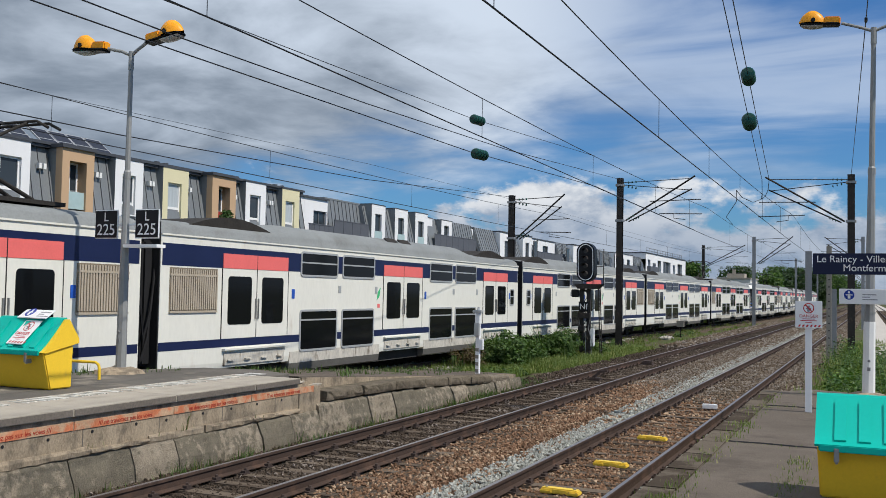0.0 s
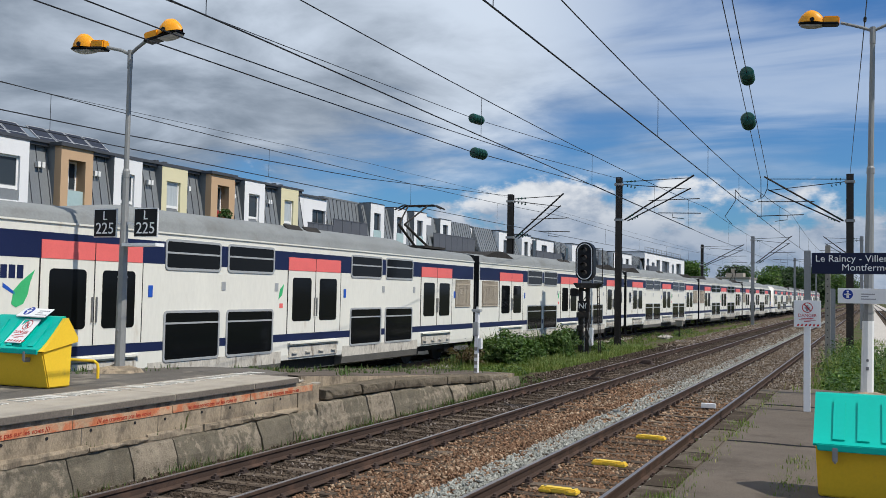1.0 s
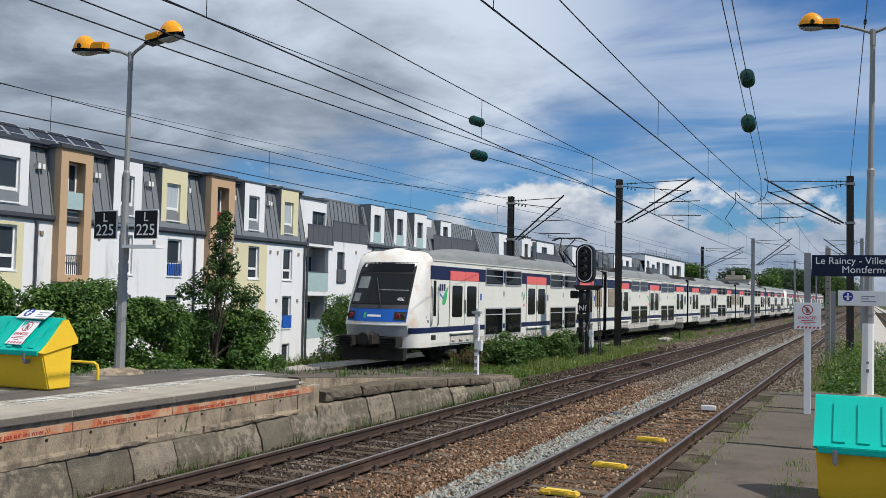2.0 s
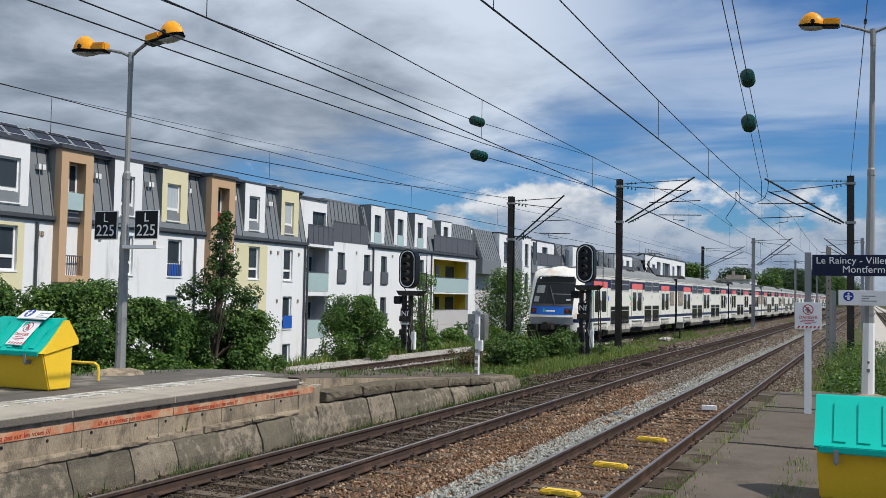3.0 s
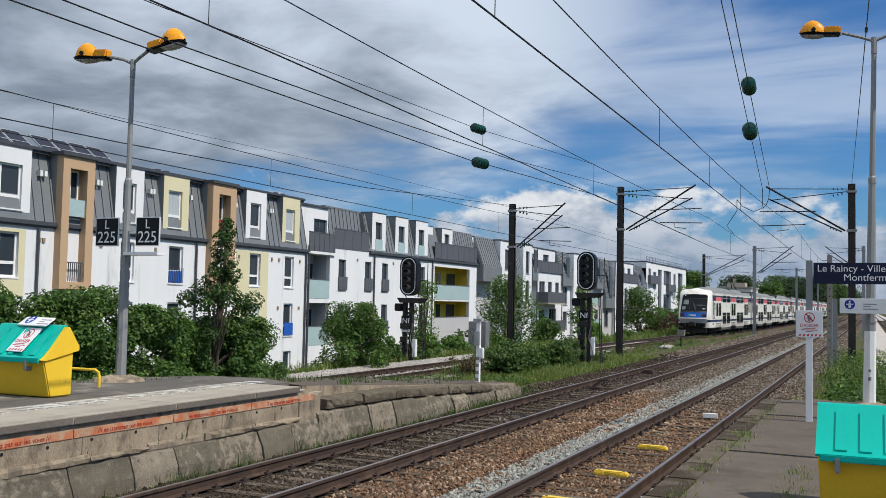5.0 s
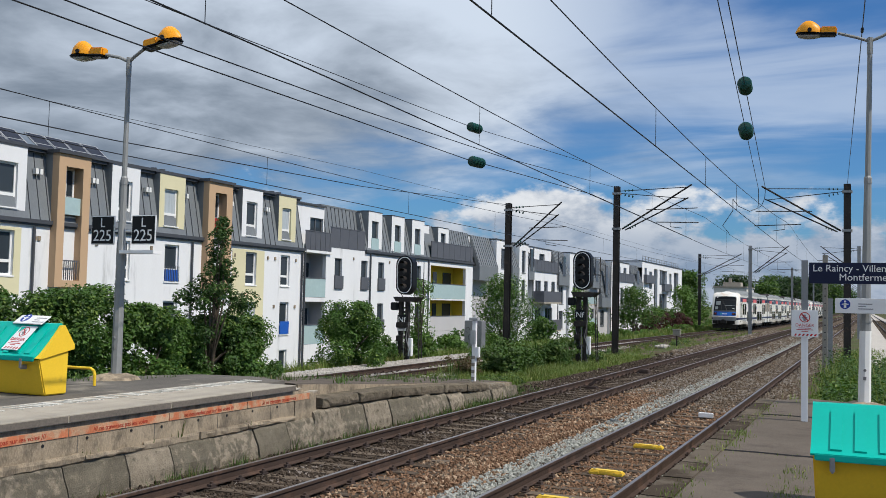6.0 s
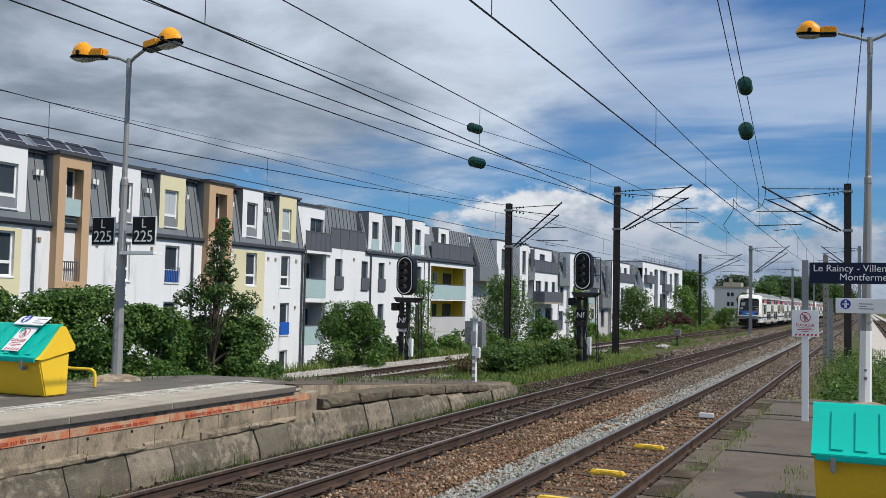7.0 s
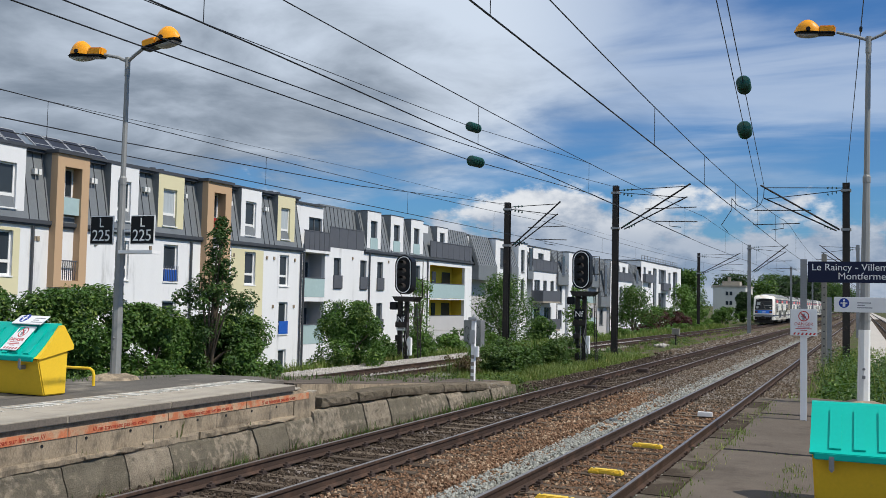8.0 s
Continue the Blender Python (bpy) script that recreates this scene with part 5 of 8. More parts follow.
def second_building():
    x = FACADE
    e = thing("apartment_building", pose(0, 0, 0), "white building with yellow loggias and grey attic guards", "apartment building")
    rows = [(51.1, 52.0), (54.45, 55.3), (56.8, 57.65), (62.6, 63.5)]
    holes = [(a, b, 3.05, 4.9) for a, b in rows] + [(a, b, 0.3, 2.15) for a, b in rows]
    lo = [(47.55, 50.05, 2.45, 5.05), (47.55, 50.05, -0.3, 2.2), (65.2, 72.0, 2.55, 5.05), (65.2, 72.0, 0.1, 2.45)]
    part("wall", pierced(x, 47.42, 73.5, -3.2, 5.55, holes + lo, 0.24), M_RENDER, e, "white rendered wall with stains under the guards")
    part("end_wall", Geo().box(x - 12.2, x - 12, 47.4, 73.5, -3.2, 7.9).add([(x, 73.5, -3.2), (x, 73.5, 5.5), (x - 12, 73.5, 5.5), (x - 12, 73.5, -3.2)], [(0, 1, 2, 3)]), M_RENDER, e)
    for i, (a, b, c, d) in enumerate(holes):
        facade_window(e, x, a, b, c, d, M_FRAME_GREY, mullion=False)
        part("guard", Geo().box(x + 0.01, x + 0.10, a - 0.06, b + 0.06, c - 0.02, c + 0.78), M_PANEL_GREY, e, "grey metal window guard")
    for i, (a, b, c, d) in enumerate(lo):
        loggia(e, a, b, c, d, x - 0.02, 1.1, M_YELLOWWALL if i > 1 else M_GREYWALL, M_FROST if i != 3 else M_GREYWALL)
    part("base_panel", Geo().box(x, x + 0.03, 64.6, 73.4, -3.0, 0.1), M_GREYWALL, e, "pale grey base of the wall")
    # attic: set-back terrace, zinc box, mansard with dormers
    part("terrace_wall", pierced(x - 0.6, 47.45, 50.7, 5.3, 7.95, [(49.1, 50.6, 5.5, 7.25)]), M_RENDER, e)
    facade_window(e, x - 0.6, 49.1, 50.6, 5.5, 7.25, M_FRAME_GREY)
    part("terrace_cap", Geo().box(x - 1.4, x - 0.5, 47.4, 50.68, 7.95, 8.06), M_ZINC_DARK, e)
    part("terrace_slab", Geo().box(x - 0.8, x + 0.12, 47.44, 50.5, 5.08, 5.24), M_RENDER, e, "white slab under the terrace")
    part("terrace_roof", Geo().box(x - 12, x - 1.3, 47.4, 73.5, 7.9, 8.02), M_ZINC_DARK, e)
    part("zinc_box", Geo().box(x - 4, x - 0.86, 50.7, 55.1, 5.5, 8.1).box(x - 4, x - 0.8, 50.65, 55.15, 8.1, 8.2), M_ZINC, e, "dark zinc clad attic box")
    mansard(e, 50.7, 55.1, 5.5, 8.1, x - 0.40, 0.42, "sloping zinc front of the attic box")
    guard_panels(e, 47.5, 50.45, 5.24, 6.32, x + 0.12, 0.55)
    guard_panels(e, 50.55, 54.9, 5.52, 6.75, x)
    mansard(e, 54.9, 73.5, 5.55, 8.05, x + 0.05, 0.6, gaps=[(55.3, 57.3), (58.8, 60.7), (62, 64.2), (64.4, 66.2), (66.5, 68.5)])
    eave(e, 54.9, 73.55, 5.45)
    for a, b in ((55.28, 57.2), (58.63, 60.6), (61.84, 63.9), (66.4, 68.4)):
        dormer(e, a, b, 5.58, 8.18 if a < 65 else 7.98, M_RENDER, a + 0.5, a + 1.4, 5.70, 7.58, M_FRAME_GREY, M_FROST, label="narrow white boxed dormer", mullion=False)
    dormer(e, 64.0, 65.6, 5.6, 8.02, M_RENDER, 64.2, 65.2, 5.75, 7.4, M_FRAME_GREY, label="white boxed dormer", mullion=False, x=x - 0.4)
    guard_panels(e, 65.0, 73.2, 5.65, 6.8, x + 0.1)
    for y in (47.6, 55.6, 64.7):
        downpipe(e, y, -3.0, 5.4)
    wall_vents(e, (53.4, 58.4, 61.5), 4.95)
    for y in (49.0, 52.0, 56.5, 60.0):
        part("roof_pot", Geo().tube([(x - 2.5, y, 8.0), (x - 2.5, y, 8.35)], 0.09, 8), M_ZINC_DARK, e)


def third_building():
    x = FACADE
    e = thing("apartment_building", pose(0, 0, 0), "long white and zinc building with stepped bays and balconies", "apartment building")
    part("core", Geo().box(x - 12, x - 0.9, 73.52, 138.0, -3.2, 7.85), M_GREYWALL, e, "grey rendered core wall")
    part("flat_roof", Geo().box(x - 12.2, x - 0.8, 73.4, 138.2, 7.85, 8.0), M_ZINC_DARK, e)
    # set-back white attic room next to the zinc tower
    part("attic_room", pierced(x - 0.8, 72.0, 74.6, 5.6, 7.9, [(72.5, 74.2, 6.0, 7.2)]), M_RENDER, e)
    facade_window(e, x - 0.8, 72.5, 74.2, 6.0, 7.2, M_FRAME_GREY)
    rnd = random.Random(3)

    def bay(y0, y1, front, wallmat, wins, top=7.9, zinc_from=None, base=-3.2):
        xf = x + front
        holes = [(y0 + a * (y1 - y0), y0 + b * (y1 - y0), c, d) for a, b, c, d in wins]
        b = part("bay", pierced(xf, y0, y1, base, top, holes), wallmat, e, "white rendered bay" if wallmat is M_RENDER else "grey bay")
        s = Geo()
        for y in (y0, y1):
            s.add([(xf, y, base), (xf, y, top), (x - 1, y, top), (x - 1, y, base)], [(0, 1, 2, 3)])
        part("bay_sides", s, wallmat, b)
        part("cap", Geo().box(x - 1, xf + 0.06, y0 - 0.03, y1 + 0.03, top, top + 0.1), M_ZINC_DARK, b)
        for h in holes:
            facade_window(b, xf, *h, M_FRAME_GREY, mullion=h[1] - h[0] > 1.5)
        return b

    def balcony(y0, y1, z, front, mt):
        xf = x + front
        b = part("balcony", Geo().box(x - 0.9, xf, y0, y1, z - 0.15, z), M_CONCRETE_PALE, e, "balcony with a solid guard")
        part("guard", Geo().box(xf - 0.05, xf, y0, y1, z, z + 1.05), mt, b)
        part("side_guard", Geo().box(x - 0.9, xf - 0.05, y0, y0 + 0.04, z, z + 1.05), mt, b)

    def zinc_bay(y0, y1, z0, wins=()):
        mansard(e, y0, y1, z0 + 1.2, 8.0, x + 0.15, 0.9, "dark zinc bay")
        part("zinc_skirt", Geo().box(x - 0.9, x + 0.17, y0, y1, z0, z0 + 1.2), M_ZINC, e)
        for a, b, c, d in wins:
            w = part("slit_window", Geo().box(x + 0.1, x + 0.19, a, b, c, d), M_FRAME_GREY, e)
            part("pane", Geo().box(x + 0.185, x + 0.2, a + 0.08, b - 0.08, c + 0.08, d - 0.08), M_PANE, w)

    zinc_bay(74.6, 79.0, 4.2)
    bay(79.2, 82.6, -0.1, M_RENDER, [(0.35, 0.75, 5.4, 7.2), (0.35, 0.75, 2.7, 4.4), (0.35, 0.75, 0.0, 1.7)])
    zinc_bay(82.7, 84.6, 4.4)
    bay(84.7, 87.2, 0.1, M_RENDER, [(0.3, 0.7, 5.2, 7.3), (0.3, 0.7, 2.5, 4.5)])
    zinc_bay(87.3, 89.0, 4.6, [(87.7, 88.5, 5.4, 7.6)])
    bay(89.0, 97.0, -0.7, M_RENDER, [(0.1, 0.26, 6.0, 7.3), (0.5, 0.72, 5.8, 7.4)], 7.9, base=5.5)
    guard_panels(e, 89.0, 97.0, 5.5, 6.6, x + 0.1)
    bay(89.0, 97.0, 0.0, M_RENDER, [(0.1, 0.32, 2.6, 4.6), (0.45, 0.6, 2.6, 4.6), (0.75, 0.9, 2.6, 4.6), (0.1, 0.35, -0.2, 1.9), (0.5, 0.8, -0.2, 1.9)], 5.5)
    balcony(89.3, 95.0, 2.5, 1.1, M_PANEL_GREY)
    balcony(89.3, 95.0, -0.3, 1.1, M_PANEL_GREY)
    zinc_bay(97.2, 101.0, 4.3, [(98.4, 99.4, 5.2, 7.4)])
    bay(97.2, 101.0, -0.2, M_RENDER, [(0.3, 0.7, 2.3, 4.2), (0.3, 0.7, -0.3, 1.6)], 4.3)
    bay(101.2, 104.6, 0.1, M_RENDER, [(0.4, 0.75, 5.3, 7.3), (0.4, 0.75, 2.4, 4.4), (0.4, 0.75, -0.3, 1.6)])
    bay(104.8, 110.5, -0.7, M_GREYWALL, [(0.15, 0.5, 5.4, 7.2), (0.6, 0.9, 5.4, 7.2), (0.2, 0.6, 2.6, 4.5)])
    balcony(105.0, 110.4, 2.4, 0.8, M_FROST)
    balcony(105.0, 110.4, -0.3, 0.8, M_FROST)
    zinc_bay(110.7, 114.5, 4.3, [(111.8, 113.0, 5.0, 7.6)])
    zinc_bay(115.0, 119.5, 2.0, [(116.5, 117.6, 3.2, 7.2)])
    bay(110.7, 119.5, -0.3, M_GREYWALL, [(0.1, 0.25, 0.0, 1.8), (0.6, 0.8, -0.3, 1.7)], 4.3)
    bay(119.7, 123.8, 0.0, M_RENDER, [(0.3, 0.6, 5.3, 7.3), (0.3, 0.6, 2.4, 4.4)])
    bay(124.0, 132.5, -0.6, M_RENDER, [(0.2, 0.4, 6.0, 7.4), (0.6, 0.8, 6.0, 7.4)], 8.0, base=5.4)
    guard_panels(e, 124.0, 132.5, 5.4, 6.5, x + 0.1)
    bay(124.0, 132.5, 0.0, M_RENDER, [(0.12, 0.3, 2.5, 4.6), (0.45, 0.6, 2.5, 4.6), (0.75, 0.9, 2.5, 4.6), (0.2, 0.4, -0.3, 1.8)], 5.4)
    zinc_bay(132.6, 138.0, 4.3, [(134.0, 135.4, 5.2, 7.2)])
    bay(132.6, 138.0, 0, M_RENDER, [(0.3, 0.6, 2.0, 4.0)], 4.3)
    for y in (82.65, 88.9, 97.1, 104.7, 119.6, 123.9):
        downpipe(e, y, -3, 7.8)
    # the end block, one storey taller with a railing on its roof
    f = thing("apartment_building", pose(0, 0, 0), "white flat-roofed end block with dark slit windows", "apartment building")
    holes = [(139.6, 141.2, 5.6, 7.8), (139.6, 141.2, 0.6, 4.6), (146.4, 149.0, 0.5, 7.9), (150.6, 156.5, 5.6, 7.9), (150.6, 156.5, 0.6, 4.2), (158.6, 160.4, 3.4, 7.6), (162.6, 166.6, 3.0, 7.9), (143.0, 145.0, 4.8, 7.4)]
    part("wall", pierced(x, 138.05, 170.0, -3.2, 8.68, holes, 0.5), M_RENDER, f, "white rendered wall")
    part("end_wall", Geo().add([(x, 170, -3.2), (x, 170, 8.68), (x - 14, 170, 8.68), (x - 14, 170, -3.2)], [(0, 1, 2, 3)]).add([(x, 138.05, 7.8), (x, 138.05, 8.68), (x - 14, 138.05, 8.68), (x - 14, 138.05, 7.8)], [(0, 1, 2, 3)]).box(x - 14, x - 13.8, 138, 170, -3.2, 8.68), M_RENDER, f)
    part("roof", Geo().box(x - 14, x + 0.08, 138.0, 170.1, 8.68, 8.80), M_ZINC_DARK, f)
    for i, h in enumerate(holes):
        facade_window(f, x - 0.25, *h, M_FRAME_GREY)
    for a, z in ((139.0, 5.6), (152.3, 4.6), (152.3, 0.2)):
        part("balcony_guard", Geo().box(x - 0.05, x + 0.5, a, a + 6.0, z, z + 1.2), M_PANEL_GREY, f, "grey balcony guard")
    rail = Geo()
    for z in (9.2, 9.6):
        rail.tube([(x - 0.6, 141, z), (x - 0.6, 169.5, z)], 0.035, 5)
    for i in range(15):
        rail.tube([(x - 0.6, 141 + i * 2.035, 8.75), (x - 0.6, 141 + i * 2.035, 9.65)], 0.035, 5)
    part("roof_railing", rail, M_STEEL, f, "galvanised roof railing")


first_building()
second_building()
third_building()


# ---- masts, wires, signals ----
M_MAST = mat("tarred steel mast", (0.035, 0.031, 0.029), 0.65, 0.2, var=0.35, scale=2, fine=25, bump=0.2, other=(0.10, 0.07, 0.055), other_at=(0.55, 0.75))
M_GALV = mat("galvanised steel", (0.27, 0.275, 0.28), 0.5, 0.5, var=0.18, scale=3, fine=30, bump=0.08)
M_WIRE = mat("dark overhead wire", (0.035, 0.038, 0.042), 0.5, 0.5, bump=0)
M_INSUL = glass_mat("green glass insulator", (0.014, 0.062, 0.048), 0.12)
M_OLDCONC = mat("weathered concrete post", (0.26, 0.24, 0.21), 0.9, var=0.3, scale=2, fine=20, bump=0.5)
M_POLE = mat("grey painted lamp pole", (0.27, 0.275, 0.27), 0.55, 0.2, var=0.15, scale=2, fine=25, bump=0.08, stretch=(1, 1, .4))
M_ORANGE = mat("orange lamp cover", (0.82, 0.33, 0.015), 0.4, var=0.12, scale=3, fine=20, bump=0.03)
M_BIN_YELLOW = mat("yellow grit bin", (0.80, 0.52, 0.035), 0.5, var=0.07, scale=2, fine=30, bump=0.05, other=(0.55, 0.36, 0.06), other_at=(0.62, 0.8))
M_BIN_GREEN = mat("turquoise green lid", (0.0, 0.42, 0.34), 0.42, var=0.06, scale=2, fine=30, bump=0.03)
M_SIGN_BLUE = mat("dark navy sign", (0.012, 0.016, 0.045), 0.4, var=0.05, bump=0)
M_SIGN_BLACK = mat("black sign face", (0.008, 0.009, 0.011), 0.45, var=0.05, bump=0)
M_SIGN_WHITE = mat("white sign face", (0.78, 0.78, 0.78), 0.4, var=0.03, bump=0)
M_SIGN_RED = mat("sign red", (0.45, 0.03, 0.035), 0.5, bump=0)
M_PICTO = mat("pictogram blue", (0.02, 0.05, 0.30), 0.5, bump=0)
M_GREYBAR = mat("grey print", (0.25, 0.25, 0.27), 0.6, bump=0)


def h_beam(w, d, z0, z1):
    t, a, b = 0.03, w / 2, d / 2
    prof = [(-a, -b), (a, -b), (a, -b + t), (t / 2, -b + t), (t / 2, b - t), (a, b - t), (a, b), (-a, b), (-a, b - t), (-t / 2, b - t), (-t / 2, -b + t), (-a, -b + t)]
    return Geo().prism(prof, z0, z1, "z")


def insulator(g, a, b, n=3, r=0.07):
    a, b = Vector(a), Vector(b)
    for k in range(n):
        p = a.lerp(b, (k + 0.5) / n)
        d = (b - a).normalized() * 0.03
        g.tube([p - d, p + d], [r, r * 0.55], 8)


def mast(x, y, top, side, reach, label, wide=0.30, base=-0.4, z_up=None, style=0):
    """A catenary mast with a hinged bracket: tie, strut, drop arm and insulators. side: +1 towards +x."""
    e = thing("catenary_mast", pose(x, y, 0), label, "catenary mast", "catenary masts")
    part("column", h_beam(wide, wide, base, top), M_MAST if style == 0 else M_GALV, e)
    part("footing", Geo().box(-0.35, 0.35, -0.35, 0.35, base - 0.3, base + 0.12, 0.03), M_OLDCONC, e)
    zt = top - 0.25
    lo = top - 2.6 if z_up is None else z_up
    s = side
    b = part("bracket", Geo().tube([(s * 0.3, 0, lo), (s * (reach + 0.15), 0, zt + 0.25)], 0.045, 8).tube([(s * 0.45, 0.05, lo - 0.05), (s * (reach - 0.02), 0.05, zt - 0.42)], 0.035, 8), M_MAST, e, "slanting bracket tubes")
    part("tie_bar", Geo().tube([(s * 0.15, 0, zt), (s * reach, 0, zt + 0.12)], 0.022, 6).tube([(s * 0.15, 0.0, zt - 0.12), (s * (reach - 0.12), 0.03, zt - 0.47)], 0.022, 6), M_MAST, b)
    part("drop_arm", Geo().tube([(s * reach * 0.42, 0, lo + 1.0), (s * (reach + 0.45), 0, lo + 1.05)], 0.025, 6).tube([(s * reach * 0.55, 0.05, lo + 0.35), (s * (reach + 0.5), 0.05, lo + 0.3)], 0.025, 6)
         .tube([(s * (reach * 0.75), 0.05, lo + 0.3), (s * reach * 0.75, 0.05, lo + 0.1), (s * (reach * 0.75 + 0.6), 0.05, lo + 0.02)], 0.018, 6), M_MAST, b)
    ins = Geo()
    insulator(ins, (s * 0.35, 0, zt), (s * 0.95, 0, zt + 0.03))
    insulator(ins, (s * 0.35, 0, zt - 0.2), (s * 0.95, 0, zt - 0.33))
    insulator(ins, (s * 0.42, 0, lo + 0.08), (s * 0.8, 0, lo + 0.3))
    insulator(ins, (s * 0.65, 0.05, lo + 0.02), (s * 1.05, 0.05, lo + 0.2))
    part("insulators", ins, M_INSUL, b, "green glass insulator discs")
    for c in (lo - 0.06, zt - 0.2):
        part("clamp", Geo().box(-wide * .7, wide * .7, -wide * .65, wide * .65, c, c + 0.12), M_GALV, e)
    return e


def build_masts():
    mast(-18.4, 50.2, 7.95, 1, 2.9, "black steel mast with a bracket over the far track", z_up=5.55)
    mast(-12.3, 50.2, 8.72, 1, 3.75, "black steel mast with a bracket over the middle track", z_up=6.45)
    mast(-1.04, 52.0, 8.75, -1, 3.95, "black steel mast with a bracket over the near track", wide=0.34, z_up=6.4)
    mast(-10.6, 97.0, 8.4, 1, 3.4, "grey mast with a bracket beside the far track", style=1, z_up=5.8)
    mast(-18.4, 116.0, 8.6, 1, 4.6, "black steel mast with a bracket at the bushes", z_up=6.2)
    mast(-10.9, 156.0, 8.6, 1, 3.4, "grey mast far down the line", style=1, z_up=6)
    mast(-0.95, 98.0, 8.4, -1, 3.2, "grey mast with a bracket beyond the platform", style=1, z_up=6)
    mast(-1.0, 150.0, 8.4, -1, 3.2, "grey mast far down the line", style=1, z_up=6)
    mast(5.5, 105.0, 8.4, -1, 3.2, "grey mast beside the branch track", style=1, z_up=6)
    mast(-10.8, 215.0, 8.4, 1, 3.2, "grey mast far down the line", style=1, z_up=6)
    mast(-1.2, 205.0, 8.4, -1, 3.2, "grey mast far down the line", style=1, z_up=6)


def wire(name, pts, r, label, balls=(), droppers=(), fat=0.12):
    e = thing(name, pose(0, 0, 0), label, "overhead wire", "overhead wires")
    part("strand", Geo().tube(pts, r, 6), M_WIRE, e)
    for p in droppers:
        part("dropper", Geo().tube(p, 0.006, 5), M_WIRE, e)
    for a, b in balls:
        a, b = Vector(a), Vector(b)
        g = Geo()
        n = 4
        for k in range(n):
            p, q = a.lerp(b, k / n), a.lerp(b, (k + 1) / n)
            g.tube([p, p.lerp(q, 0.1), p.lerp(q, 0.35), p.lerp(q, 0.75), q], [fat * 0.35, fat * 0.85, fat, fat * 0.8, fat * 0.3], 16)
        part("insulator", g, M_INSUL, e, "ribbed green glass insulator")
    return e


def catenary(name, xf, zc, zm, y0, y1, drop_ys, label):
    """A contact wire and a sagging messenger wire above it, joined by droppers."""
    ys = [y0 + (y1 - y0) * i / 110 for i in range(111)]
    drops = [[(xf(y), y, zm(y)), (xf(y), y, zc(y))] for y in drop_ys]
    wire(name, [(xf(y), y, zm(y)) for y in ys], 0.0095, label, droppers=drops)
    wire("contact_wire", [(xf(y), y, zc(y)) for y in ys], 0.0115, "dark contact wire above the track")


def span_sag(low, rise, middle, span):
    """The height of a messenger wire that hangs between masts; middle: where a span is lowest."""
    def z(y):
        u = (y - middle + span / 2) % span - span / 2
        return low + rise * (2 * u / span) ** 2
    return z


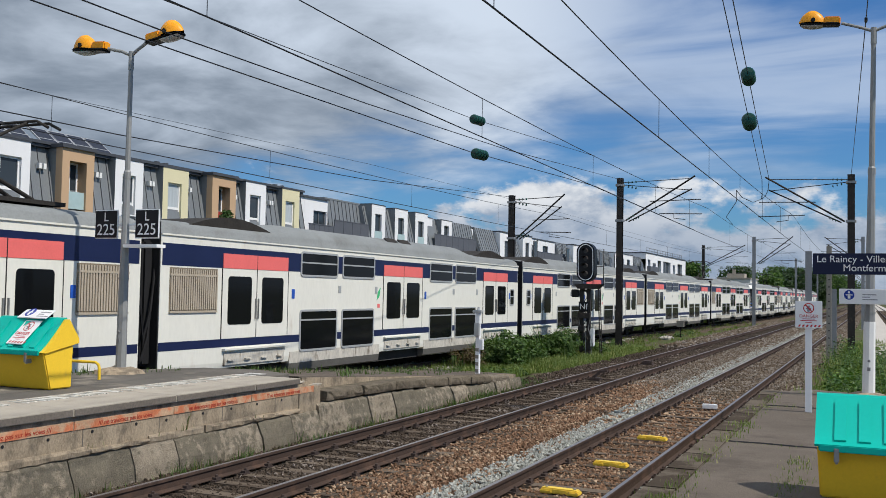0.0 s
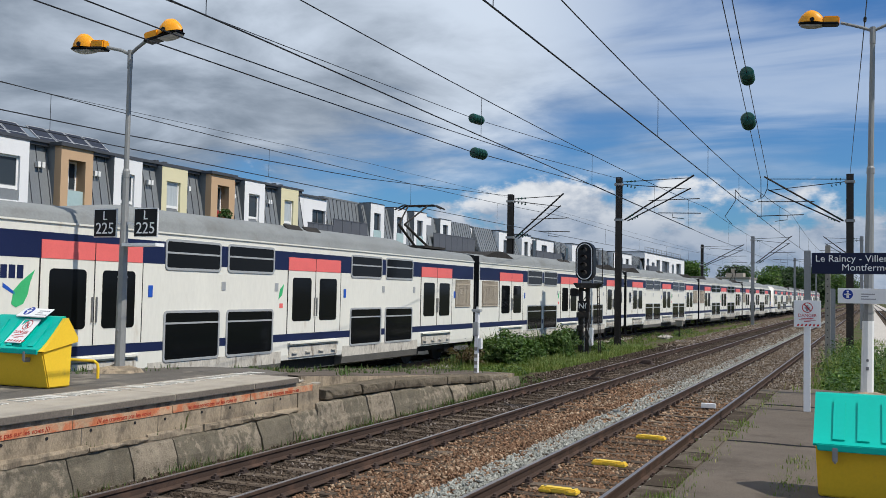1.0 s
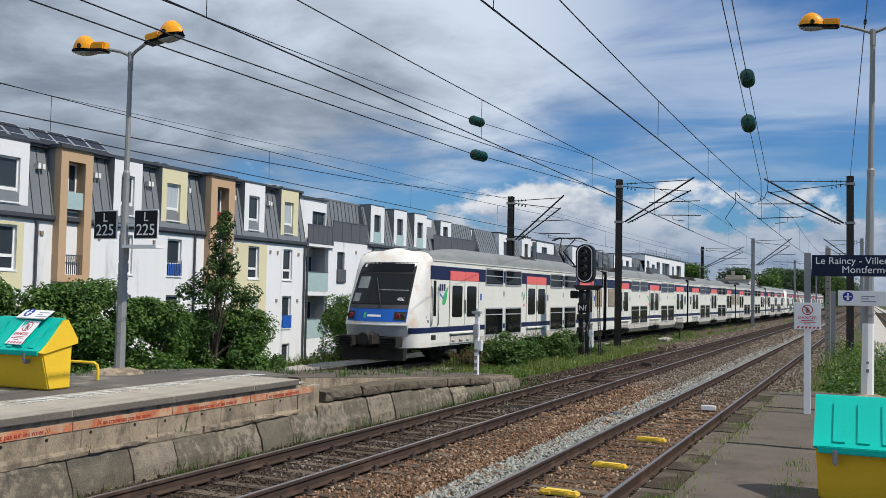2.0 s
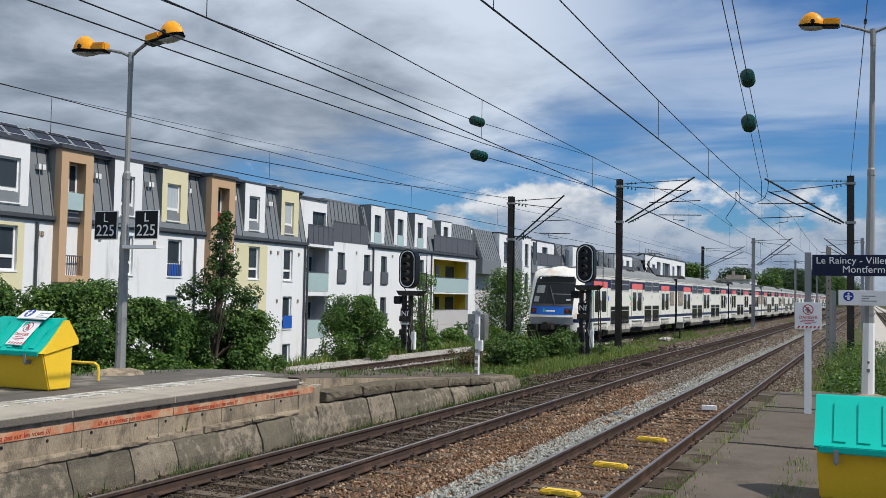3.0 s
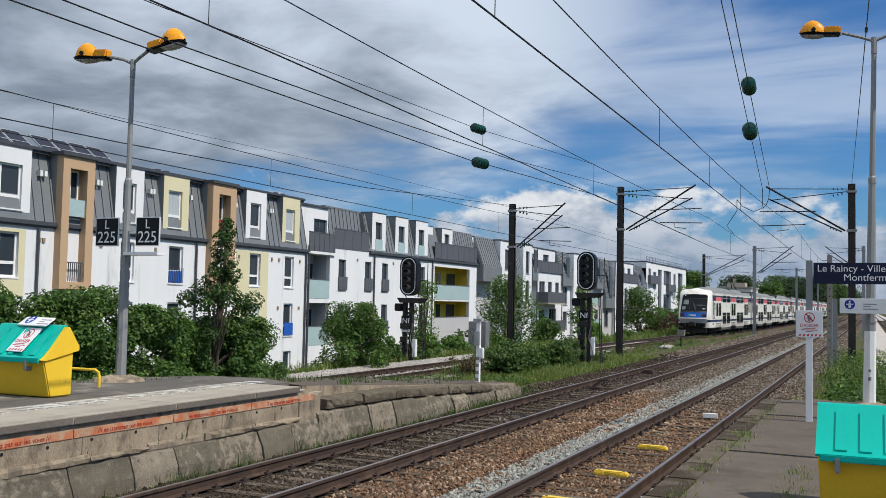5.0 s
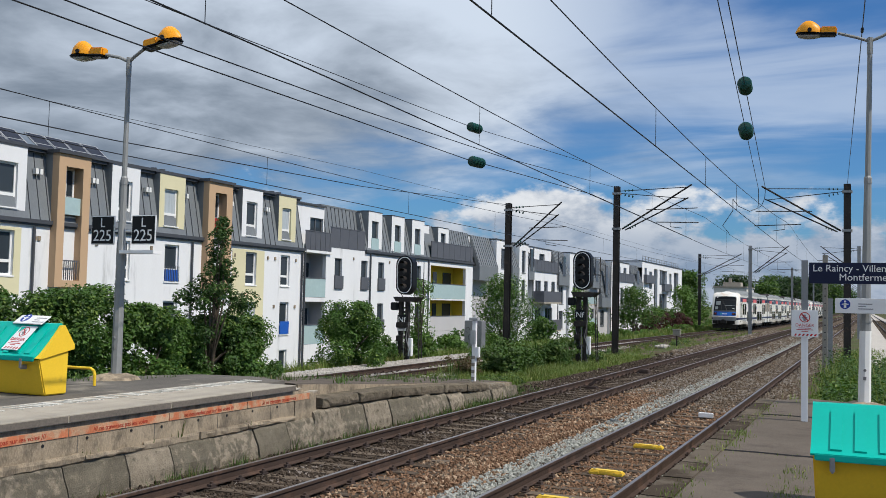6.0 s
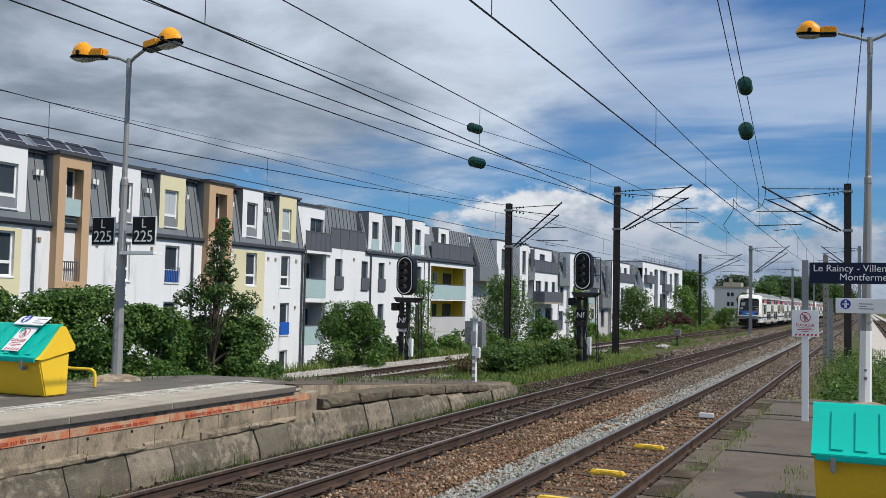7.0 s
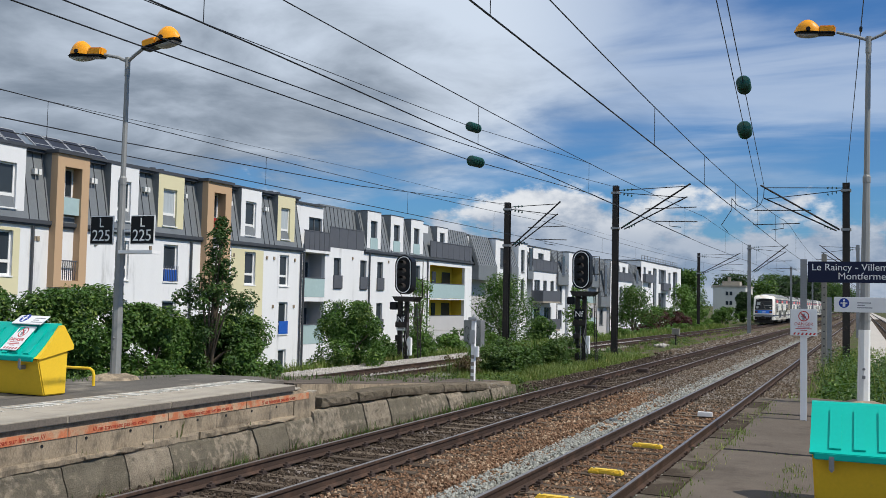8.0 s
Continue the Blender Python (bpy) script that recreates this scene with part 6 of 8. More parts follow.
def build_wires():
    rest = [58 + 8.5 * i for i in range(12)]
    catenary("catenary_wire", lambda y: XB, lambda y: 5.62 - 0.0062 * min(max(y - 9, 0), 43), span_sag(6.26, 0.54, 26.0, 52), -10, 320, [9.7, 18.55, 24.75, 30.9, 37.5, 45.0] + rest,
             "messenger wire with droppers over the near track")
    catenary("catenary_wire", lambda y: XA, lambda y: 5.92 - 0.0088 * min(max(y - 10, 0), 40), span_sag(6.66, 0.33, 24.0, 51), -10, 320, [9.7, 19.05, 28.0, 37.0, 44.5] + rest,
             "messenger wire with droppers over the middle track")
    catenary("catenary_wire", cx, lambda y: 5.58, span_sag(6.34, 0.3, 22.0, 55), -10, 320, [14.5, 22.3, 31.3, 40.0] + rest, "messenger wire with droppers over the far track")
    # anchored wires with glass insulators
    V = Vector
    wire("anchor_wire", [(-8.0, 2, 5.43), (-8.0, 9.4, 5.46), (-8.0, 14.4, 5.51), (-8.0, 19.35, 5.55), (-8.0, 20.2, 5.59), (-7.72, 28.3, 5.79), (-7.71, 46.0, 5.63)], 0.009, "anchored contact wire with a glass insulator",
         [(V((-8.0, 19.4, 5.553)), V((-8.0, 20.05, 5.583)))])
    wire("anchor_wire", [(-9.0, 2, 6.30), (-9.0, 10.1, 6.47), (-9.0, 16.2, 6.62), (-9.0, 21.6, 6.765), (-9.0, 22.5, 6.81), (-7.7, 28.2, 6.69)], 0.007, "thin anchored wire with a glass insulator",
         [(V((-9.0, 21.68, 6.768)), V((-9.0, 22.33, 6.80)))])
    wire("anchor_wire", [(-8.9, 2.0, 6.0), (-9.0, 8.7, 6.05), (-9.2, 11.0, 6.12), (-9.4, 16.95, 6.29), (-10.0, 26.8, 6.78), (-12.2, 49.9, 8.60)], 0.0105, "wire anchored to the head of the steel mast")
    k = lambda a, b, y: a.lerp(b, (y - a.y) / (b.y - a.y))
    for far, top, balls, fat in ((V((-3.33, 23.6, 9.68)), V((-5.30, 52.0, 8.62)), ((37.2, 38.3),), 0.27), (V((-2.95, 22.5, 9.33)), V((-4.95, 52.0, 8.62)), ((29.5, 30.4),), 0.215)):
        wire("guy_wire", [far + (far - top) * 0.8, top], 0.013, "steep anchored wire with a glass insulator", [(k(far, top, p), k(far, top, q)) for p, q in balls], fat=fat)
    # looped jumpers where the anchored wires reach the bracket of the near track
    for pts in ([(-4.95, 52.0, 8.62), (-4.98, 51.9, 8.1), (-5.12, 51.9, 7.75), (-5.28, 51.9, 7.62)], [(-5.30, 52.0, 8.62), (-5.28, 51.9, 7.9), (-5.32, 51.9, 7.60), (-5.7, 51.6, 7.42), (-6.2, 51.2, 7.65), (-6.45, 51, 8.0)],
                [(-6.45, 51, 8.0), (-6.42, 50.8, 7.4), (-6.9, 50.6, 6.6), (-6.55, 50.4, 6.2)]):
        wire("jumper_cable", pts, 0.018, "drooping jumper cable between the wires")
    g = wire("guy_wire", [(-1.04, 52.0, 8.72), (-0.11, 21.6, 8.74), (0.12, 14.0, 8.75)], 0.011, "level wire running from the mast head")
    part("clamp", Geo().tube([(-0.16, 23.3, 8.74), (-0.155, 23.05, 8.74)], 0.035, 8), M_WIRE, g, "small dark clamp on the wire")
    wire("feeder_wire", [(-14.6, 2, 5.55), (-15.35, 13.3, 5.83), (-15.6, 16.7, 5.92), (-16.5, 29.9, 6.45), (-18.35, 49.9, 7.83)], 0.013, "wire anchored to the mast beside the far track")
    wire("feeder_wire", [(-21.0, -10, 7.5), (-21.0, 20, 7.8), (-21.0, 38, 8.26), (-21.0, 60, 8.5), (-21.0, 120, 8.4), (-21.0, 320, 8.4)], 0.007, "thin feeder wire behind the far track")


def signal(x, y, base, label, z_head):
    """A tall colour-light signal: lattice post, hooded head with a white rim, ladder and plates."""
    e = thing("railway_signal", pose(x, y, base), label, "railway signal", "railway signals")
    H = z_head - base
    post = Geo().box(-0.24, -0.08, -0.1, 0.1, 0, H - 1.9).box(0.08, 0.24, -0.1, 0.1, 0, H - 1.9)
    k = 0.2
    while k < H - 2.2:
        post.box(-0.12, 0.12, -0.08, 0.08, k, k + 0.1)
        k += 0.55
    part("post", post, M_MAST, e, "black lattice post")
    part("gantry", Geo().prism([(-0.45, H - 1.9), (0.75, H - 1.9), (0.5, H - 2.12), (-0.3, H - 2.12)], -0.3, 0.5), M_MAST, e)
    n = 24
    out = []
    for i in range(n):
        a = 2 * math.pi * i / n
        out.append((0.02 + 0.42 * math.cos(a), H - 0.92 + 0.42 * math.sin(a) + (0.46 if math.sin(a) > 0 else -0.46)))
    head = part("head", Geo().prism(out, -0.15, 0.3), M_SIGN_BLACK, e, "black oval signal head")
    rim = Geo()
    inner = [((px - 0.02) * 0.86 + 0.02, (pz - H + 0.92) * 0.93 + H - 0.92) for px, pz in out]
    inner2 = [((px - 0.02) * 0.78 + 0.02, (pz - H + 0.92) * 0.89 + H - 0.92) for px, pz in out]
    vs = [(p[0], -0.156, p[1]) for p in inner] + [(p[0], -0.156, p[1]) for p in inner2]
    part("rim", rim.add(vs, [(i, (i + 1) % n, n + (i + 1) % n, n + i) for i in range(n)]), M_SIGN_WHITE, head, "white painted rim")
    for i in range(4):
        zc = H - 0.42 - i * 0.34
        hood = Geo()
        for q in range(7):
            a0, a1 = math.pi * q / 7 - 0.2, math.pi * (q + 1) / 7 - 0.2
            vs = [(0.02 + 0.13 * math.cos(a), yy, zc + 0.13 * math.sin(a)) for a in (a0, a1) for yy in (-0.15, -0.42)]
            hood.add(vs, [(0, 1, 3, 2)])
        part("hood", hood, M_MAST, head)
        part("lens", Geo().tube([(0.02, -0.165, zc), (0.02, -0.15, zc)], 0.1, 12), M_LAMP_DARK, head)
    part("plate", Geo().box(-0.27, 0.17, -0.16, -0.13, H - 3.15, H - 2.7), M_SIGN_BLACK, e)
    text_part("Nf", 0.36, M_SIGN_WHITE, e, pose(-0.05, -0.163, H - 2.93, 90, 0, 0))
    p2 = part("number_plate", Geo().box(-0.27, 0.17, -0.16, -0.13, H - 3.42, H - 3.2), M_SIGN_WHITE, e)
    part("number_bars", Geo().box(-0.2, 0.1, -0.164, -0.16, H - 3.34, H - 3.28), M_GREYBAR, p2)
    part("side_lamp", Geo().box(-0.62, -0.28, -0.2, 0.1, H - 2.5, H - 2.15, 0.03), M_SIGN_BLACK, e, "small black side lamp")
    lad = Geo().tube([(0.5, 0.3, H - 1.9), (0.62, 0.3, 0.0)], 0.025, 6).tube([(0.5, 0.62, H - 1.9), (0.62, 0.62, 0.0)], 0.025, 6)
    k = 0.3
    while k < H - 1.9:
        f = k / (H - 1.9)
        lad.tube([(0.62 - 0.12 * f, 0.3, k), (0.62 - 0.12 * f, 0.62, k)], 0.018, 5)
        k += 0.3
    part("ladder", lad, M_MAST, e)
    part("cage", Geo().tube([(0.7, 0.45, H - 1.9), (0.7, 0.45, H - 0.3), (0.35, 0.45, H - 0.3)], 0.02, 5).tube([(0.7, 0.45, H - 1.1), (0.35, 0.45, H - 1.1)], 0.02, 5), M_MAST, e)
    part("cable_box", Geo().box(0.25, 0.42, -0.1, 0.1, 0.5, 1.3, 0.02), M_SIGN_WHITE, e, "white cable box")
    part("relay_box", Geo().box(-0.3, 0.26, -0.24, -0.08, 1.75, 2.0, 0.02), M_MAST, e, "dark relay box on the post")
    part("relay_box", Geo().box(-0.28, 0.0, -0.26, -0.1, 1.15, 1.4, 0.02), M_MAST, e, "dark relay box on the post")
    lat = Geo()
    k = 0.3
    while k < H - 2.6:
        lat.tube([(-0.17, -0.1, k), (0.17, -0.1, k + 0.5)], 0.02, 4).tube([(0.17, -0.1, k + 0.5), (-0.17, -0.1, k + 1.0)], 0.02, 4)
        k += 1.0
    part("lattice", lat, M_MAST, e)
    cab = Geo()
    for q in (0.05, 0.3, -0.3):
        cab.tube([(q, -0.14, 0), (q * 1.3, -0.16, 0.6), (q * 0.6, -0.15, 1.3), (q, -0.14, 2.0)], 0.022, 5)
    part("cables", cab, M_STEEL, e)


build_masts()
build_wires()
signal(-11.9, 42.3, -0.32, "black four-lens railway signal with a ladder", 4.88)
signal(-19.1, 38.8, -0.55, "black four-lens railway signal behind the far track", 4.48)


# ---- things on the platforms ----
def lamp_head(parent, x, z, s, tilt, turn=0, size=1.33):
    """A street lamp head: orange domed cover over a dark tray with a clear bowl."""
    m = pose(0, 0, 0, 0, 0, turn) @ pose(x, 0, z, 0, tilt, 0) @ Matrix.Diagonal((size, size, size, 1))
    cov = Geo()
    us, vs = [i / 14 for i in range(15)], [j / 8 for j in range(9)]

    def dome(u, v):
        a = math.pi * v
        w = 0.13 * max(0.02, math.sin(math.pi * u)) ** 0.55
        h = 0.21 * max(0.02, math.sin(math.pi * u ** 1.15)) ** 0.6
        return (s * (0.22 + 0.42 * u), w * math.cos(a), h * math.sin(a))
    cov.grid(dome, us, vs)
    head = part("lamp_head", cov, M_ORANGE, parent, "orange lamp cover", smooth=True, m=m)
    part("neck", Geo().box(min(s * 0.02, s * 0.27), max(s * 0.02, s * 0.27), -0.07, 0.07, -0.02, 0.10, 0.02), M_ORANGE, head)
    part("tray", Geo().box(min(s * 0.02, s * 0.62), max(s * 0.02, s * 0.62), -0.10, 0.10, -0.045, 0.0, 0.02), M_SIGN_BLACK, head, "dark lamp tray")
    bowl = Geo().grid(lambda u, v: (s * (0.27 + 0.33 * u), 0.095 * math.cos(math.pi * v), -0.045 - 0.045 * math.sin(math.pi * u) ** .5 * math.sin(math.pi * v)), us, vs)
    part("bowl", bowl, M_CAR_FRAME, head, "clouded lamp bowl", smooth=True)
    part("knob", Geo().tube([(s * 0.42, -0.14, 0.03), (s * 0.42, -0.09, 0.03)], 0.035, 8), M_SIGN_BLACK, head)


def lamp_post(x, y, z, H, label, heads, white_foot=False, lean=0.0, r=0.085, turn=0):
    e = thing("street_lamp", pose(x, y, z, 0, lean, 0), label, "street lamp", "platform lamps")
    mid = H * 0.60
    part("pole", Geo().tube([(0, 0, 0), (0, 0, 1.6), (0, 0, 1.75), (0, 0, mid)], [r * 1.3, r * 1.18, r * 1.1, r * 0.8], 8), M_POLE, e, "grey octagonal pole")
    part("upper_pole", Geo().tube([(0, 0, mid), (0, 0, mid + 0.12), (0, 0, mid + 0.16), (0, 0, H - 0.1)], [r * 0.88, r * 0.88, r * 0.66, r * 0.55], 8), M_POLE, e)
    part("collar", Geo().tube([(0, 0, 1.72), (0, 0, 1.76)], r * 1.28, 8), M_POLE, e)
    part("top_sleeve", Geo().tube([(0, 0, H - 0.35), (0, 0, H)], r * 0.66, 8), M_POLE, e)
    if white_foot:
        part("white_foot", Geo().tube([(0, 0, 0.02), (0, 0, 1.55)], [r * 1.42, r * 1.28], 8), M_WHITE, e, "white painted foot of the pole")
    rk = random.Random(17)
    lump = [(rk.uniform(0.30, 0.55) * math.cos(q * 0.57), rk.uniform(0.30, 0.55) * math.sin(q * 0.57)) for q in range(11)]
    vs = [(a, b, -0.05) for a, b in lump] + [(a * rk.uniform(.75, .95), b * rk.uniform(.75, .95), rk.uniform(0.02, 0.06)) for a, b in lump] + [(a * 0.4, b * 0.4, rk.uniform(0.08, 0.12)) for a, b in lump]
    fs = [(r_ * 11 + q, r_ * 11 + (q + 1) % 11, r_ * 11 + 11 + (q + 1) % 11, r_ * 11 + 11 + q) for r_ in (0, 1) for q in range(11)] + [tuple(range(22, 33))]
    part("footing", Geo().add(vs, fs), M_CONCRETE, e, "rough broken concrete footing")
    part("door_plate", Geo().box(-0.03, 0.03, -r * 1.42, -r * 1.1, 0.55, 0.62).tube([(0, -r * 1.1, 0.75), (0, -r * 1.45, 0.75)], 0.03, 8), M_STEEL, e)
    for s, x1, z1, tilt in heads:
        part("arm", Geo().tube([(0, 0, H - 0.08), (s * x1 * 0.4, 0, H + 0.02), (s * x1, 0, z1)], 0.032, 8), M_POLE, e, m=pose(0, 0, 0, 0, 0, turn))
        lamp_head(e, s * x1, z1, s, tilt, turn)
    return e


def grit_bin(x, y, z, label, sc=1.0, L=1.35):
    """A plastic grit bin: tapered yellow body, yellow gabled ends, ribbed turquoise lid. x, y: the front right corner."""
    e = thing("grit_bin", pose(x, y, z), label, "grit bin", "grit bins")
    e_, d = 0.02, 0.60
    vs = [(-L + e_, 0.17, 0), (-e_, 0.17, 0), (-e_, d, 0), (-L + e_, d, 0), (-L, 0.0, 0.565 * sc), (0, 0.0, 0.565 * sc), (0, d, 0.67 * sc), (-L, d, 0.67 * sc)]
    part("body", rounded(vs, [(0, 3, 2, 1), (0, 1, 5, 4), (1, 2, 6, 5), (2, 3, 7, 6), (3, 0, 4, 7), (4, 5, 6, 7)], 0.018), M_BIN_YELLOW, e, "tapered yellow plastic body", smooth=True)
    part("base_rim", Geo().box(-L + 0.03, -0.03, 0.18, d - 0.01, -0.002, 0.03, 0.01), M_BIN_YELLOW, e)
    # the lid's front slope sags a little
    arc = [(-0.05 + 0.47 * k / 8, (0.57 + 0.49 * (k / 8) ** 1.22) * sc) for k in range(9)]
    prof = arc + [(0.47, 1.065 * sc), (0.68, 0.76 * sc), (0.68, 0.69 * sc), (0.02, 0.56 * sc)]
    part("lid_end", Geo().prism(prof, -0.05, 0.03, "x"), M_BIN_YELLOW, e, "yellow gabled end of the lid")
    part("lid_end", Geo().prism([(a + 0.01 if a < 0.1 else a - 0.012, b - 0.02) for a, b in prof], -L + 0.01, -L + 0.06, "x"), M_BIN_YELLOW, e, "yellow gabled end of the lid")
    top = [(a - 0.012, b + 0.022) for a, b in arc] + [(0.475, 1.09 * sc), (0.69, 0.78 * sc), (0.68, 0.76 * sc), (0.47, 1.06 * sc)] + [(a, b) for a, b in reversed(arc)]
    lid = part("lid", Geo().prism(top, -L - 0.02, -0.04, "x"), M_BIN_GREEN, e, "turquoise ribbed lid", smooth=True)
    rib = [(a - 0.012, b + 0.01) for a, b in arc[1:8]] + [(a - 0.024, b + 0.036) for a, b in reversed(arc[1:8])]
    k = -L + 0.16
    while k < -0.12:
        part("rib", Geo().prism(rib, k, k + 0.11, "x"), M_BIN_GREEN, lid)
        k += 0.225
    part("front_lip", Geo().box(-L + 0.02, -0.02, -0.085, -0.058, 0.525 * sc, 0.60 * sc, 0.010), M_BIN_GREEN, lid)
    for a in (-L + 0.16, -0.30):
        part("hasp", Geo().box(a, a + 0.05, -0.100, -0.082, 0.42 * sc, 0.565 * sc, 0.006).box(a + 0.012, a + 0.038, -0.09, 0.03, 0.40 * sc, 0.47 * sc, 0.006), M_GALV, e, "metal hasp")
    return e


def danger_plate(parent, m, w=0.49, h=0.52):
    p = part("danger_plate", Geo().box(-w / 2, w / 2, -0.008, 0.008, -h / 2, h / 2, 0.006), M_SIGN_WHITE, parent, "white danger plate with a red-barred ring", m=m)
    n, ring = 24, Geo()
    vs = [(r * math.cos(2 * math.pi * i / n), -0.0095, 0.12 + r * math.sin(2 * math.pi * i / n)) for r in (0.10, 0.083) for i in range(n)]
    part("ring", ring.add(vs, [(i, (i + 1) % n, n + (i + 1) % n, n + i) for i in range(n)]).add([(-0.065, -0.0095, 0.175), (-0.05, -0.0095, 0.19), (0.065, -0.0095, 0.065), (0.05, -0.0095, 0.05)], [(0, 1, 2, 3)]), M_SIGN_RED, p)
    part("pictogram", Geo().box(-0.025, 0.02, -0.0092, -0.0085, 0.05, 0.17).box(-0.05, 0.045, -0.0092, -0.0085, 0.10, 0.125), M_GREYBAR, p)
    text_part("DANGER", 0.085, M_SIGN_RED, p, pose(0, -0.0095, -0.035, 90, 0, 0))
    for k, ww in enumerate((0.22, 0.3, 0.12)):
        part("print_line", Geo().box(-ww / 2, ww / 2, -0.0095, -0.0085, -0.095 - 0.032 * k, -0.082 - 0.032 * k), M_SIGN_RED, p)
    for k in range(6):
        xk = -w / 2 + 0.05 + k * 0.072
        part("hazard_bar", Geo().add([(xk, -0.0095, -h / 2 + 0.02), (xk + 0.035, -0.0095, -h / 2 + 0.02), (xk + 0.055, -0.0095, -h / 2 + 0.06), (xk + 0.02, -0.0095, -h / 2 + 0.06)], [(0, 1, 2, 3)]), M_SIGN_RED, p)


def pictogram_panel(parent, m, w=1.25, h=0.31):
    p = part("notice_panel", Geo().box(0, w, -0.01, 0.01, -h / 2, h / 2, 0.006), M_SIGN_WHITE, parent, "white notice with a round blue pictogram", m=m)
    part("pictogram", Geo().tube([(0.19, -0.012, 0.03), (0.19, -0.0105, 0.03)], 0.10, 20), M_PICTO, p)
    part("figure", Geo().tube([(0.19, -0.0135, 0.085), (0.19, -0.0125, 0.085)], 0.022, 10).box(0.165, 0.215, -0.0135, -0.0125, -0.045, 0.055).box(0.125, 0.255, -0.0135, -0.0125, 0.02, 0.04), M_SIGN_WHITE, p)
    for k, ww in enumerate((0.26, 0.14, 0.28)):
        part("print_line", Geo().box(0.44, 0.44 + ww, -0.0115, -0.0105, 0.03 - 0.05 * k, 0.05 - 0.05 * k), M_GREYBAR, p)


def build_platform_things():
    e = lamp_post(-12.73, 13.87, PLAT_L, 6.0, "grey twin street lamp with orange covers on the platform", [(-1, 0.57, 6.10, 4), (1, 0.36, 6.14, -9)], lean=0.1, turn=0, r=0.075)
    for xs in (-0.44, 0.53):
        s = part("distance_sign", Geo().box(xs - 0.28, xs + 0.28, -0.03, 0.0, 2.48, 3.02, 0.008), M_SIGN_WHITE, e, "black sign with a white border reading L 225")
        part("sign_face", Geo().box(xs - 0.262, xs + 0.262, -0.034, -0.03, 2.498, 3.002), M_SIGN_BLACK, s)
        text_part("L", 0.24, M_SIGN_WHITE, s, pose(xs, -0.037, 2.88, 90, 0, 0))
        text_part("225", 0.30, M_SIGN_WHITE, s, pose(xs, -0.037, 2.64, 90, 0, 0))
    part("sign_bracket", Geo().box(-0.5, 0.6, 0.0, 0.03, 2.72, 2.76).box(0.06, 0.85, -0.12, 0.12, 2.31, 2.37), M_SIGN_WHITE, e, "white sign board seen from its edge")
    grit_bin(-11.42, 10.80, PLAT_L, "yellow grit bin with a turquoise lid on the island platform")
    # two loose notices lie on its lid
    n = thing("notice_board", pose(-12.02, 10.99, PLAT_L + 0.84, -45, 0, -8), "white danger plate lying on the grit bin lid", "notice", "loose notices")
    danger_plate(n, pose(0, -0.02, 0), 0.40, 0.5)
    n = thing("notice_board", pose(-12.40, 11.27, PLAT_L + 1.13, -55, 0, -8), "white notice lying across the top of the grit bin", "notice", "loose notices")
    pictogram_panel(n, pose(0, 0, 0), 0.72, 0.22)
    # yellow hoop behind the bin
    h = thing("barrier_hoop", pose(-12.2, 12.6, PLAT_L), "low yellow tubular hoop", "barrier")
    part("hoop", Geo().tube([(-0.75, 0, 0), (-0.75, 0, 0.24), (-0.68, 0, 0.29), (0.08, 0, 0.29), (0.15, 0, 0.25), (0.17, 0, 0.18), (0.17, 0, 0)], 0.025, 8), M_BIN_YELLOW, h)

    lamp_post(-0.11, 21.62, PLAT_R, 7.65, "grey street lamp with a white foot and orange cover", [(-1, 0.62, 7.79, 4), (1, 0.62, 7.92, -6)], white_foot=True, lean=0.85, r=0.088)
    n = thing("notice_board", pose(-0.66, 21.42, 2.56), "white notice with a round blue pictogram fixed to the lamp post", "notice")
    pictogram_panel(n, pose(0, 0, 0), 1.35, 0.31)
    part("strap", Geo().box(0.47, 0.63, 0.01, 0.30, -0.03, 0.03), M_GALV, n)
    grit_bin(0.825, 10.36, PLAT_R, "yellow grit bin with a turquoise lid on the near platform", 0.935)
    s = thing("station_sign", pose(-1.06, 18.2, PLAT_R), "dark navy station name sign on grey posts", "station sign")
    for px in (0.0, 2.95):
        part("post", Geo().box(px - 0.055, px + 0.055, -0.035, 0.035, 0, 2.84, 0.006), M_GALV, s, "grey square post")
    part("post_foot", Geo().box(-0.056, 0.056, -0.037, 0.037, 0.0, 1.75), M_SIGN_WHITE, s, "pale lower part of the post")
    f = part("name_board", Geo().box(0.07, 2.88, -0.03, 0.03, 2.43, 2.80, 0.006), M_SIGN_BLUE, s, "navy board with white lettering")
    text_part("Le Raincy - Villemomble", 0.17, M_SIGN_WHITE, f, pose(0.13, -0.033, 2.695, 90, 0, 0), align="LEFT")
    text_part("Montfermeil", 0.17, M_SIGN_WHITE, f, pose(0.56, -0.033, 2.54, 90, 0, 0), align="LEFT")
    danger_plate(s, pose(0.005, -0.06, 1.72) @ Matrix.Diagonal((0.91, 1, 0.91, 1)))


